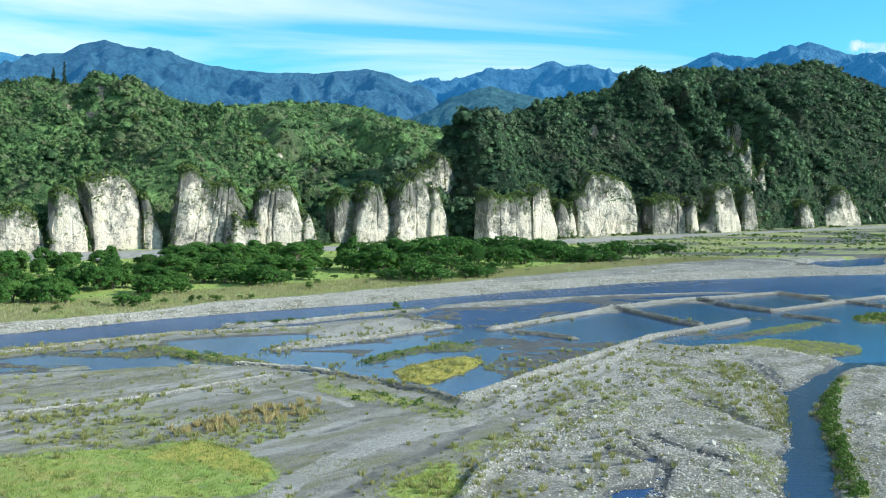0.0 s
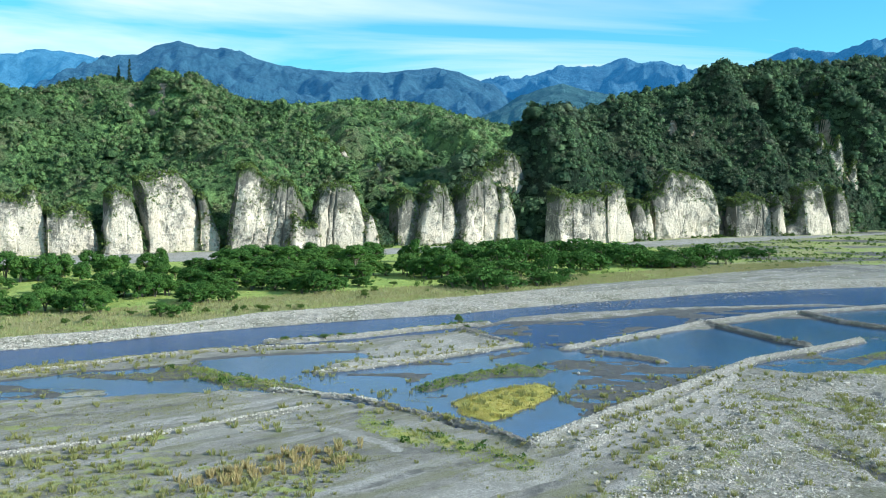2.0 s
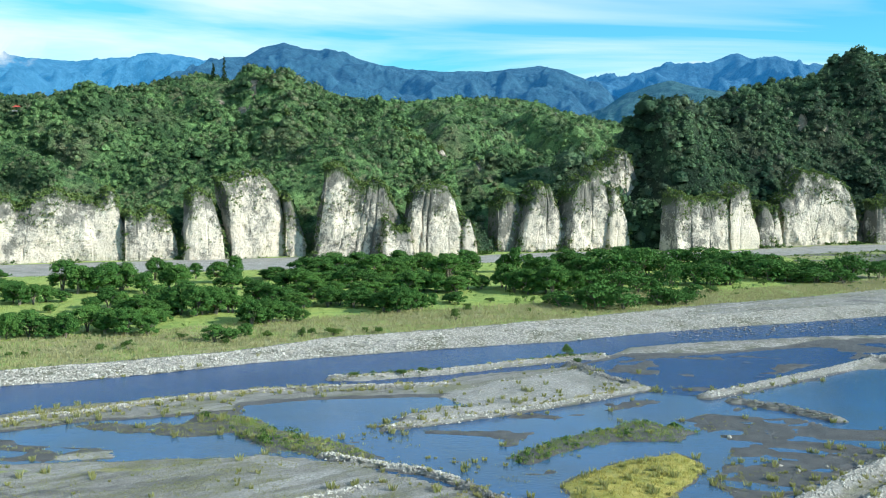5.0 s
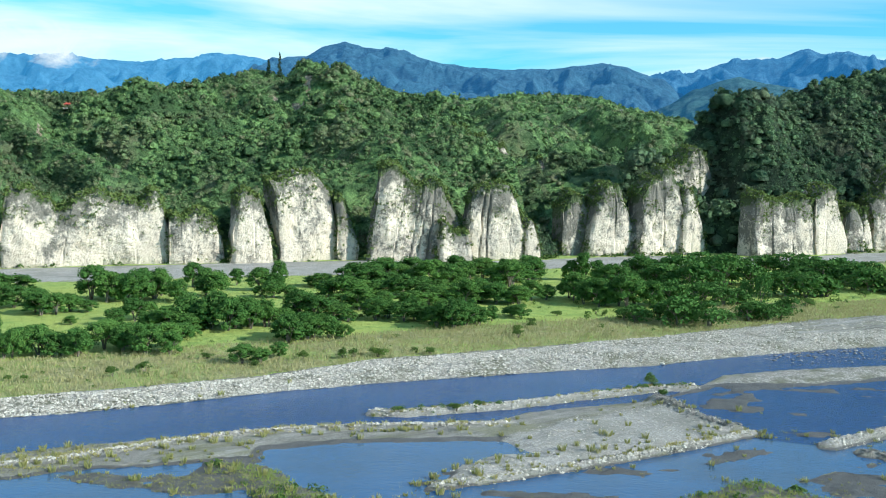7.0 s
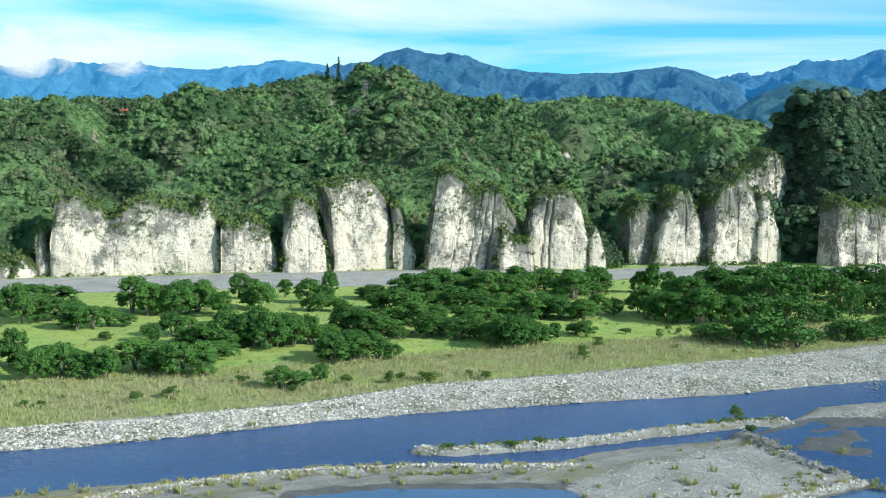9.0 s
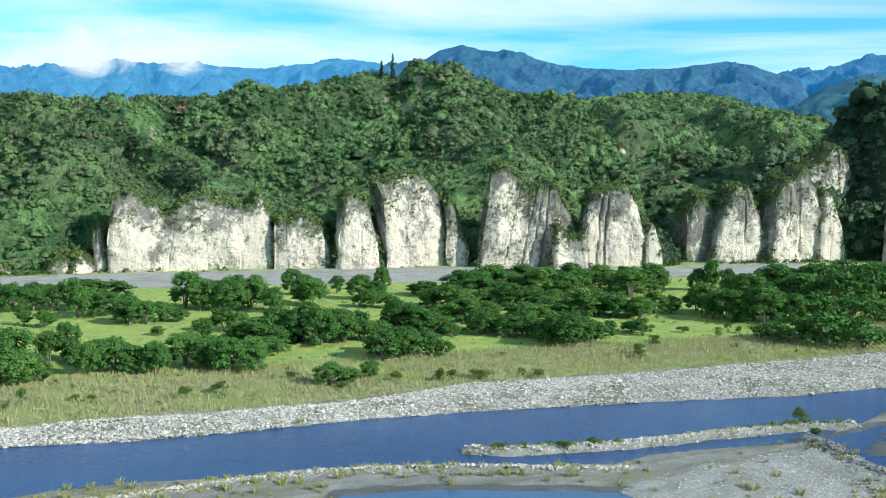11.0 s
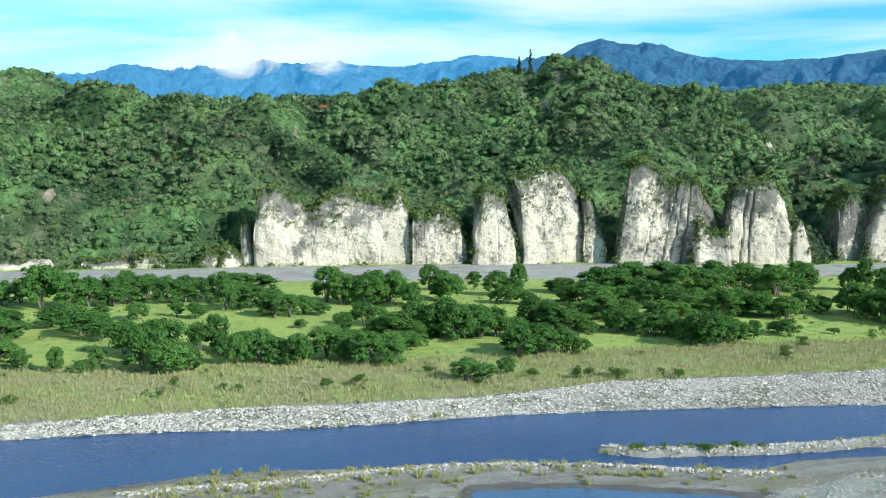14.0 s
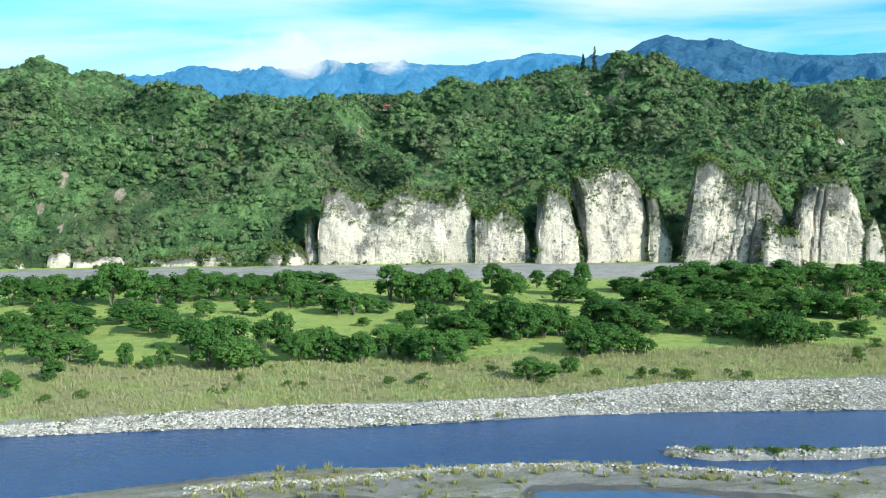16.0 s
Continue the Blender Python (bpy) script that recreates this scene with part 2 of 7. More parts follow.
# Distance haze is put into these colours: a bluish base and blue emission.
def hazy_mountain_material(name, green, glow, strength):
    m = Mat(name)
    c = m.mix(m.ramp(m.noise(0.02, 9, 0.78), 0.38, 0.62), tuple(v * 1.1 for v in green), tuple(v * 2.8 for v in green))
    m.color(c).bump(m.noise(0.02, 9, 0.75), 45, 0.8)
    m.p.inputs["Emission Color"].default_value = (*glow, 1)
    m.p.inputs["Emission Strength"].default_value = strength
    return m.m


def plain(name, color, rough=0.8, vary=0.25, scale=3.0):
    m = Mat(name)
    m.color(m.mix(m.ramp(m.noise(scale, 4), 0.35, 0.65), tuple(v * (1 - vary) for v in color), tuple(min(1, v * (1 + vary)) for v in color))).rough(rough)
    return m.m


M_POOL = pool_material()
M_GROUND, M_WATER, M_ROCK = ground_material(), water_material(), rock_material()
# Hill forest greens carry extra blue: air haze put into the leaf colour.
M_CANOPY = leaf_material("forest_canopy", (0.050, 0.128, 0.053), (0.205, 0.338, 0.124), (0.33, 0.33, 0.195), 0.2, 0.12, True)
# Right hill: darker woods, with its shaded flanks put into the colour.
M_CANOPY_SHADED = leaf_material("shaded_forest_canopy", (0.040, 0.102, 0.058), (0.150, 0.250, 0.116), (0.20, 0.21, 0.15), 0.2, 0.12, True)
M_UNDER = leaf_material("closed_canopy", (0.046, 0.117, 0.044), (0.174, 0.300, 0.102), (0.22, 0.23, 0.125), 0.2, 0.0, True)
# Darkest copy, under the crowns: shade of the gaps put into the colour.
M_UNDER_SHADED = leaf_material("shaded_closed_canopy", (0.011, 0.032, 0.017), (0.046, 0.088, 0.038), (0.08, 0.09, 0.055), 0.2, 0.0, True)
M_LEDGE = leaf_material("ledge_bushes", (0.048, 0.095, 0.028), (0.13, 0.195, 0.055), (0.19, 0.18, 0.085), 0.4)
M_LEAF = leaf_material("tree_leaves", (0.034, 0.105, 0.022), (0.095, 0.215, 0.048), (0.13, 0.20, 0.055), 0.8)
M_BUSH = leaf_material("bush_leaves", (0.042, 0.098, 0.022), (0.11, 0.195, 0.042), (0.19, 0.19, 0.07), 1.2)
M_REED = leaf_material("reed_blades", (0.29, 0.29, 0.125), (0.50, 0.46, 0.25), (0.32, 0.40, 0.13), 0.25)
M_TUFT = leaf_material("grass_tufts", (0.22, 0.25, 0.075), (0.38, 0.37, 0.15), (0.54, 0.44, 0.26), 1.0)
M_GOLD = leaf_material("golden_reed_blades", (0.38, 0.31, 0.14), (0.62, 0.50, 0.26), (0.42, 0.38, 0.16), 1.0)
M_GRASS = leaf_material("green_grass", (0.20, 0.29, 0.07), (0.36, 0.42, 0.11), (0.46, 0.42, 0.17), 0.12)
M_YELLOW = leaf_material("yellow_grass", (0.31, 0.31, 0.075), (0.50, 0.43, 0.13), (0.50, 0.38, 0.15), 0.5)
M_BARK = plain("grey_bark", (0.16, 0.14, 0.11))
def stone_material(name, dark, light):
    m = Mat(name)
    c = m.mix(m.island(), dark, light)
    c = m.mix(m.ramp(m.noise(2.5, 5, 0.7), 0.45, 0.7, 0, 0.5), c, dark)
    m.color(c).rough(0.85).bump(m.noise(6.0, 5, 0.7), 0.05, 0.6)
    return m.m


M_STONE = stone_material("river_cobbles", (0.27, 0.255, 0.215), (0.57, 0.54, 0.47))
M_DARKSTONE = plain("dark_stone", (0.17, 0.165, 0.15), 0.85, 0.35, 0.9)
# The far ranges glow blue in place of hazy air.
M_FAR_A = hazy_mountain_material("far_range_haze_blue", (0.018, 0.046, 0.058), (0.014, 0.125, 0.34), 0.46)
M_FAR_D = hazy_mountain_material("hazy_west_range_blue", (0.02, 0.05, 0.07), (0.03, 0.22, 0.48), 0.72)
M_FAR_B = hazy_mountain_material("farthest_range_haze_blue", (0.02, 0.05, 0.07), (0.015, 0.17, 0.45), 0.50)
M_FAR_C = hazy_mountain_material("middle_range_haze_green", (0.020, 0.046, 0.042), (0.012, 0.11, 0.25), 0.42)


# ---- geometry helpers ----
RNG = np.random.default_rng(7)


def mesh_object(name, verts, faces, material, smooth=True, parent=None):
    me = bpy.data.meshes.new(name)
    verts = np.asarray(verts, np.float32)
    faces = np.asarray(faces, np.int32)
    k = faces.shape[1]
    me.vertices.add(len(verts))
    me.vertices.foreach_set("co", verts.ravel())
    me.loops.add(faces.size)
    me.loops.foreach_set("vertex_index", faces.ravel())
    me.polygons.add(len(faces))
    me.polygons.foreach_set("loop_start", np.arange(0, faces.size, k, dtype=np.int32))
    me.polygons.foreach_set("use_smooth", np.full(len(faces), smooth))
    me.update(calc_edges=True)
    me.validate()
    me.materials.append(material)
    ob = new(name, me)
    ob.parent = parent
    return ob


def grid_faces(nu, nv):
    i, j = np.meshgrid(np.arange(nu - 1), np.arange(nv - 1), indexing="ij")
    a = (i * nv + j).ravel()
    return np.stack([a, a + nv, a + nv + 1, a + 1], -1)


def colors(ob, name, rgb):
    at = ob.data.attributes.new(name, 'FLOAT_COLOR', 'POINT')
    full = np.ones((len(rgb), 4), np.float32)
    full[:, :3] = rgb
    at.data.foreach_set("color", full.ravel())


def lattice(seed, n=256):
    return np.random.default_rng(seed).random((n, n))


def vnoise(x, y, seed=0):
    """Smooth value noise on numpy arrays, 0 to 1."""
    g = lattice(seed)
    xi, yi = np.floor(x).astype(int), np.floor(y).astype(int)
    fx, fy = x - xi, y - yi
    fx, fy = fx * fx * (3 - 2 * fx), fy * fy * (3 - 2 * fy)
    x0, x1, y0, y1 = xi % 256, (xi + 1) % 256, yi % 256, (yi + 1) % 256
    return (g[x0, y0] * (1 - fx) + g[x1, y0] * fx) * (1 - fy) + (g[x0, y1] * (1 - fx) + g[x1, y1] * fx) * fy


def fbm(x, y, octaves=4, seed=0, gain=0.5):
    total, amp, norm = 0.0, 1.0, 0.0
    for o in range(octaves):
        total = total + amp * vnoise(x * 2**o + 17.3 * o, y * 2**o + 5.1 * o, seed + o)
        norm += amp
        amp *= gain
    return total / norm


def smooth(v, lo, hi):
    t = np.clip((v - lo) / (hi - lo), 0, 1)
    return t * t * (3 - 2 * t)


def to_line(px, py, line):
    """Distance to a polyline."""
    best = np.full(px.shape, 1e9)
    for (ax, ay), (bx, by) in zip(line[:-1], line[1:]):
        dx, dy = bx - ax, by - ay
        k = np.clip(((px - ax) * dx + (py - ay) * dy) / (dx * dx + dy * dy + 1e-9), 0, 1)
        best = np.minimum(best, np.hypot(px - ax - k * dx, py - ay - k * dy))
    return best


def inside(px, py, poly):
    """Metres inside a polygon (negative outside)."""
    odd = np.zeros(px.shape, bool)
    pts = list(poly) + [poly[0]]
    for (ax, ay), (bx, by) in zip(pts[:-1], pts[1:]):
        if ay != by:
            odd ^= ((ay > py) != (by > py)) & (px < (bx - ax) * (py - ay) / (by - ay) + ax)
    d = to_line(px, py, pts)
    return np.where(odd, d, -d)


# ---- plan of the riverbed ----
AREAS, BANKS = {}, {}


def area(name, *pts):
    AREAS[name] = pts


def bank(name, width, height, dark, *pts):
    BANKS[name] = (width, height, dark, pts)


area("left_channel", (-111.9, 221.0), (-103.9, 228.9), (-98.2, 234.2), (-89.1, 239.2), (-76.0, 246.2), (-67.9, 242.7), (-61.0, 232.6), (-57.5, 226.4), (-60.7, 221.6), (-73.8, 218.3), (-85.1, 214.6), (-96.2, 211.7), (-103.9, 204.9))
area("middle_channel", (-37, 242.9), (-26.7, 254), (-12.4, 265.4), (3.9, 277.9), (6.9, 272.2), (-3.6, 262.3), (-12.7, 255.6), (-18.3, 236.4), (-24.3, 231), (-32.1, 232))
area("small_pool", (-52.7, 237.5), (-41, 232.3), (-35.1, 230.5), (-31, 229.3), (-24.2, 224.9), (-24.2, 219.7), (-31.4, 222.6), (-40, 228.2))
area("spit_pool", (-70, 253.1), (-61.6, 258.7), (-48.9, 263.1), (-35.8, 267.2), (-30.6, 263.1), (-40.4, 255.4), (-48.4, 243.7), (-51.2, 239.1), (-57.7, 239.9), (-66.3, 246))
area("grass_pool", (-16.7, 215.7), (-11.2, 226.9), (-4.4, 234.2), (2.5, 245), (7, 253.4), (11.6, 258.8), (17.3, 254), (13.2, 232.3), (9.5, 224.6), (14.2, 210), (10.8, 200.5), (4.4, 192.7), (-0.4, 195.4), (-8.4, 204), (-14.4, 210.4))
area("mud_flat", (7.1, 258.5), (18.9, 270), (28, 265), (35.3, 258.4), (41.9, 260.5), (51.4, 262.8), (29.5, 233.1), (15.2, 211.8), (11.5, 225.4), (15.5, 247.3))
area("weir_pool_a", (23.7, 278.1), (43, 300.9), (58.3, 312.8), (74.5, 286.4), (66.5, 274.8), (55.2, 264.8), (36.6, 265.5), (28, 272.5))
area("weir_pool_b", (60.4, 319.3), (81.3, 337.3), (89.8, 337.9), (104.4, 322.4), (91, 300.6), (81.1, 291), (70.6, 307.5))
area("weir_pool_c", (93.6, 347.1), (124.3, 363.8), (128, 359.2), (133.1, 345.5), (110.5, 325.5), (99.9, 334.4))
area("weir_pool_d", (56.2, 264), (71.8, 279.1), (81, 287.8), (95.9, 297.5), (92.1, 278.3), (81.1, 261.8), (64.9, 258.3))
area("side_water", (109.7, 317.6), (134.6, 334), (159.6, 352.1), (183.3, 353.9), (116.9, 224), (105.6, 231.4), (98.6, 236.6), (98.4, 250.2), (102.6, 269.4), (103.4, 289.2), (113.6, 298.6))
area("upper_channel", (-11, 303.2), (1.3, 319.1), (22, 324.6), (53.8, 348.7), (103.2, 367.2), (126.1, 369), (84.5, 351.1), (58.8, 331.4), (39.3, 312.8), (19.5, 287.1), (12.6, 281.5), (2.9, 287.2))
area("brook", (104.7, 241.3), (98.0, 235.1), (83.1, 217.2), (72.6, 203.0), (63.3, 179.0), (59.4, 165.2), (54.7, 155.0), (51.5, 144.5), (46.9, 133.1), (54.7, 133.4), (61.3, 150.6), (66.0, 167.3), (71.9, 187.2), (80.7, 203.4), (92.6, 224.6), (107.5, 235.6))
area("brook_fork", (72.3, 232.4), (71.7, 217.3), (70.3, 197.7), (72.7, 202.0), (74.1, 220.5), (74.1, 233.9))
area("ditch", (24, 133.8), (25.8, 137.3), (29.9, 137.9), (33.3, 147.7), (33.8, 147.1), (29.8, 134))
area("far_pool", (170, 478.9), (193.3, 511.6), (245.9, 544.8), (218.6, 483.8), (187.3, 466.8))
area("upper_bar", (-1.5, 320.3), (13.1, 338.1), (44.6, 356), (66.6, 364.3), (105.7, 376.1), (105.8, 372.6), (64.6, 352.7), (42.7, 340.3), (22.2, 328.8), (3.1, 316.6))
area("gravel_bar", (49, 392), (68.2, 427.9), (83.7, 459.2), (110.6, 484.4), (152.7, 513.7), (174.3, 491), (187.3, 466.8), (215.9, 477.9), (205.9, 455.5), (154.9, 435.9), (112.6, 418.4), (73.5, 402.1))
area("near_meadow", (-66.3, 129.8), (-77.4, 152.0), (-65.8, 149.9), (-61.6, 152.5), (-55.1, 154.3), (-50.3, 156.1), (-44.4, 158.0), (-39.5, 160.6), (-32.7, 155.1), (-27.1, 149.1), (-23.5, 143.5), (-23.3, 136.9), (-23.8, 131.0))
area("near_meadow_gold", (-50.4, 148.3), (-46.6, 153.0), (-42.6, 158.1), (-38.5, 160.6), (-31.8, 155.2), (-23.8, 144.9), (-23.5, 135.6), (-27.8, 139.3), (-33.6, 143.1), (-40.6, 144.3))
area("near_meadow_b", (-9.2, 131.5), (-7.4, 139.9), (-3.5, 147.0), (0.9, 150.0), (3.9, 148.7), (4.5, 140.3), (3.1, 131.8))
area("pool_island", (-10.8, 219.1), (-3.1, 231.4), (6.1, 237.6), (9.8, 231.4), (4.4, 216.7), (-2.7, 205.3), (-8.6, 209.6))
area("strip_grass", (-19.9, 231.1), (-14.5, 240.6), (-7.3, 248.9), (0.5, 257.8), (10.5, 251.6), (6.9, 244.3), (-3.8, 242.7), (-11.9, 234.4), (-16.5, 227.5))
area("bank_grass", (-27.2, 210.8), (-21.1, 199.9), (-11.5, 194.6), (-2.3, 187.8), (5.6, 179.6), (1.9, 175.7), (-8.7, 183.8), (-20.3, 191.8), (-25.6, 198.6))
area("marsh_grass", (74.7, 253.8), (87.7, 266.8), (100.9, 264.8), (110.9, 257.5), (105.2, 245.9), (94.7, 240.7), (88.9, 248.1))
area("marsh_islet", (129.8, 309.4), (141.7, 321.6), (151.0, 319.6), (141.1, 298.5), (127.8, 297.6))
area("left_marsh", (-77.2, 245.7), (-68.3, 245.6), (-57.1, 238), (-44.9, 230.8), (-40, 226.5), (-47.2, 225.2), (-56.9, 228.6), (-63.5, 232.9), (-70.9, 238.3))
area("flat_gravel", (-44.0, 259.7), (-36.4, 271.8), (-28.4, 283.3), (-12.4, 300.5), (-5.4, 293.6), (1.8, 283.7), (-9.2, 271.5), (-21.5, 260.2), (-32.7, 250.5), (-40.1, 246.4))
area("fan_grass", (60.0, 223.0), (65.4, 233.4), (70.9, 226.8), (69.5, 202.9), (65.0, 183.3), (59.6, 167.1), (57.7, 170.7), (63.2, 192.4), (62.4, 206.9))
area("fan_grass_low", (47.0, 154.7), (52.6, 158.1), (54.5, 153.4), (49.2, 141.7), (44.4, 140.3), (45.2, 148.6))
area("tuft_field", (-56.7, 153.7), (-45.7, 173.8), (-38.9, 184.7), (-24.8, 192.4), (-21.2, 181), (-25.9, 158), (-34.4, 154.5), (-42.2, 160.2), (-48.8, 157.2))
area("dry_field", (-78.6, 172.5), (-69.9, 181.2), (-58, 190.9), (-46, 175), (-50.5, 153.9), (-70, 153.3))
area("gold_reeds", (-49.9, 164.8), (-44.2, 171.8), (-37.4, 177.8), (-30.6, 186.9), (-23.2, 190), (-21.3, 181.9), (-28.3, 172.5), (-34.2, 166.9), (-40.8, 162.3))
area("far_meadow", (65.7, 527.8), (125.7, 631.6), (368.7, 819.1), (451, 857.7), (298.3, 565.7), (260.3, 577), (160, 538.6), (87.8, 482))
area("right_gravel", (91.3, 220.1), (107.5, 235.6), (126.0, 236.5), (72.3, 133.9), (60.0, 133.5), (65.8, 153.8), (73.5, 179.4), (81.3, 198.2))
area("fan_gravel", (7.1, 133.3), (9.1, 156), (17.4, 166.6), (29.7, 197.2), (53.2, 249.4), (77.7, 259), (96.8, 242.4), (93, 229.4), (72.9, 204.4), (67.5, 204.1), (59.3, 168.1), (47.8, 134.5))
area("brook_verge", (81.2, 203.4), (88.8, 216.3), (81.0, 198.2), (73.3, 179.3), (66.2, 157.0), (61.9, 143.5), (60.0, 133.5), (55.3, 133.4), (61.7, 150.6), (66.6, 168.1), (72.1, 186.3))
area("marsh_strip", (84.3, 276.0), (105.0, 293.9), (119.9, 301.7), (107.0, 285.5), (88.6, 274.3))
area("flood", (-112.2, 221.5), (-104.2, 229.4), (-89.3, 239.8), (-70.3, 251.3), (-54.8, 260.8), (-27.6, 260.6), (2.9, 283.8), (38.5, 306.4), (79.2, 328.6), (173.8, 383.7), (107.7, 236.1), (98.2, 235.6), (76.9, 261.3), (50.4, 261.6), (39.6, 246.0), (29.3, 231.4), (20.0, 217.1), (10.4, 201.2), (3.4, 192.7), (-9.5, 200.9), (-22.3, 211.5), (-42.7, 221.7), (-56.9, 224.3), (-73.6, 217.6), (-96.4, 212.1), (-104.1, 205.3))
area("flood_water", (-111.5, 229.8), (-107.2, 233.6), (-105.1, 235.9), (-99.1, 240.6), (-93.5, 246.6), (-87.5, 253.1), (-79.3, 260.4), (-71.5, 265.3), (-61.2, 270.0), (-48.1, 274.2), (-37.5, 278.2), (-25.0, 285.0), (14.1, 278.5), (30.3, 295.5), (44.4, 310.6), (58.1, 327.2), (83.8, 347.9), (107.2, 359.2), (126.7, 370.8), (165, 366), (200, 354), (107.7, 236.1), (97.6, 234.2), (75.4, 256.1), (51.8, 249.8), (38.4, 238.3), (28.5, 225.2), (19.4, 211.1), (10.1, 196.0), (3.7, 189.4), (-9.5, 199.8), (-22.3, 211.5), (-42.5, 220.4), (-56.1, 221.0), (-72.3, 213.9), (-94.6, 208.1), (-101.9, 201.0))
bank("pool_bank", 2.4, 1.1, False, (4.4, 191.2), (11.6, 201.6), (22.6, 218.2), (35.2, 234.8), (48.3, 254), (56.8, 266.7), (72.1, 280.1), (81, 287.8), (93.1, 299.6))
bank("track_bank", 2.2, 0.9, False, (11.4, 188.7), (21.3, 205.3), (33.5, 223.2), (41.3, 235.1), (48.5, 247.5))
bank("pool_bank_b", 1.8, 1, True, (-23.9, 214.5), (-19.7, 210.0), (-12.2, 205.7), (-4.8, 199.6), (-0.2, 194.6), (4.2, 187.6))
bank("spit_bank", 1.6, 0.8, False, (-111.5, 229.8), (-107.2, 233.6), (-105.1, 235.9), (-99.1, 240.6), (-93.5, 246.6), (-87.5, 253.1), (-79.3, 260.4), (-71.5, 265.3), (-61.2, 270.0), (-48.1, 274.2), (-37.5, 278.2))
bank("flat_bank", 1.5, 0.8, False, (-41.7, 243.0), (-32.6, 249.7), (-21.4, 259.0), (-9.2, 270.5), (2.6, 282.9))
bank("weir_dark_a", 2.6, 1.3, True, (-13.5, 303.4), (-10.4, 299.8), (-6.5, 291.2), (-2.7, 286.5), (0.2, 284.6))
bank("shrub_bank", 2.4, 0.9, False, (-62, 279.9), (-57.1, 280.5), (-49.1, 285.3), (-45.1, 288), (-41, 290.4), (-32.7, 296.9), (-28.5, 301.2), (-24.1, 304.2), (-15, 311.8), (-6.9, 316.5))
bank("upper_bank", 2.6, 0.9, False, (14.1, 278.5), (30.3, 295.5), (44.4, 310.6), (58.1, 327.2), (83.8, 347.9), (107.2, 359.2), (126.7, 370.8))
bank("weir_dark_b", 2.4, 1.2, True, (56.2, 327), (63.1, 314.4), (71.5, 295.9), (76.7, 289.7))
bank("weir_dark_c", 2.4, 1.2, True, (92.4, 350.1), (99.1, 331.5), (108.2, 321.3))
bank("weir_dark_d", 2.4, 1.2, True, (127.3, 370.9), (132.8, 361.2), (138.5, 349))
bank("upper_bank_b", 2.2, 0.9, False, (108.2, 321.3), (124.6, 333.3), (144.7, 349.4), (164.8, 363.7))
bank("weir_dark_e", 2.0, 1.0, True, (142.6, 349.3), (152.1, 335.3))
bank("mud_bank", 2.2, 0.8, True, (18.8, 275.8), (26.4, 272.4), (35.7, 264.6))
bank("weir_dark_f", 2.0, 0.9, True, (109.8, 312.6), (121.6, 301.4))
bank("long_bank_a", 1.3, 0.8, False, (-84.2, 171.5), (-79.5, 174.5), (-71.6, 180.4), (-63.0, 186.1), (-54.2, 193.3), (-45.1, 203.1), (-37.1, 211.5))
bank("long_bank_b", 1.6, 0.7, False, (-47.5, 225.7), (-40.4, 222.8), (-31, 220.6), (-25.5, 217.1))
bank("far_weir", 3.0, 1.6, True, (171.9, 509.3), (177.9, 485.5), (182.8, 469.1))
bank("near_ridge", 2, 1.3, False, (3.3, 131.8), (4.9, 137.7), (7.0, 145.3), (10.6, 151.3), (13.4, 153.2))
NORTH_SHORE = [(-420, 60), (-260, 158), (-200, 203), (-159, 234), (-145, 246), (-131, 257), (-116, 266), (-102, 277), (-86, 292), (-70, 304), (-50, 317), (-34, 327), (-15, 338), (0, 351), (25, 369), (48, 383), (73, 401), (112, 419), (155, 436), (204, 451), (320, 490), (700, 600)]
STONE_EDGE = [(-420, 63.7), (-260, 163.0), (-200, 207.3), (-165, 235.4), (-154, 246.8), (-140, 260.5), (-127, 272.2), (-112, 284.6), (-93, 300.0), (-75, 319.2), (-57, 332.9), (-40, 346.2), (-14, 367.0), (1, 382.6), (27, 406.9), (54, 426.6), (84, 453.7), (110, 477.4), (153, 506.1), (246, 537.0), (340, 571.6), (700, 690.0)]
REED_EDGE = [(-420, 120), (-260, 235), (-213, 268), (-173, 284), (-151, 297), (-125, 318), (-105, 337), (-75, 361), (-54, 376), (-30, 395), (0, 425), (40, 450), (90, 490), (200, 560), (700, 760)]
SOUTH_SHORE = [(-420, -60), (-200, 130), (-130, 215), (-110, 241), (-99, 250), (-87, 257), (-74, 264), (-66.3, 270.5), (-51.5, 275.0), (-39.4, 281.6), (-36.0, 287.5), (-27.8, 293.9), (-15.7, 302.0), (-11.7, 307.0), (-6.2, 316.3), (-4.2, 321), (0.1, 330.7), (12.7, 339.6), (45, 356), (67, 364), (106, 374), (127, 372), (165, 366), (204, 360), (320, 350), (700, 300)]
STONE_EDGE = [(x, y - (0.35 * (y - float(np.interp(x, *np.array(NORTH_SHORE, float).T))) if x < -80 else 0)) for x, y in STONE_EDGE]
ROAD_SOUTH = [(-700, 160), (-366, 373), (-308, 407), (-250, 440), (-190, 474), (-117, 516), (-69, 548), (-35, 565), (20, 590), (80, 625), (227, 735), (393, 850), (700, 1040)]
CLIFF_FOOT = [(-760, 190), (-560, 300), (-430, 410), (-402, 434), (-350, 470), (-310, 501), (-257, 534), (-225, 556), (-190, 575), (-150, 600), (-110, 603), (-85, 617), (-40, 653), (-10, 666), (35, 670), (75, 697), (120, 731), (180, 748), (230, 763), (310, 833), (370, 874), (430, 928), (620, 1040), (900, 1180)]


LANES = []


def lane_mark(width, kind, *pts):
    """A trodden or washed strip over the sand: pale, dark or green."""
    LANES.append((width, kind, pts))


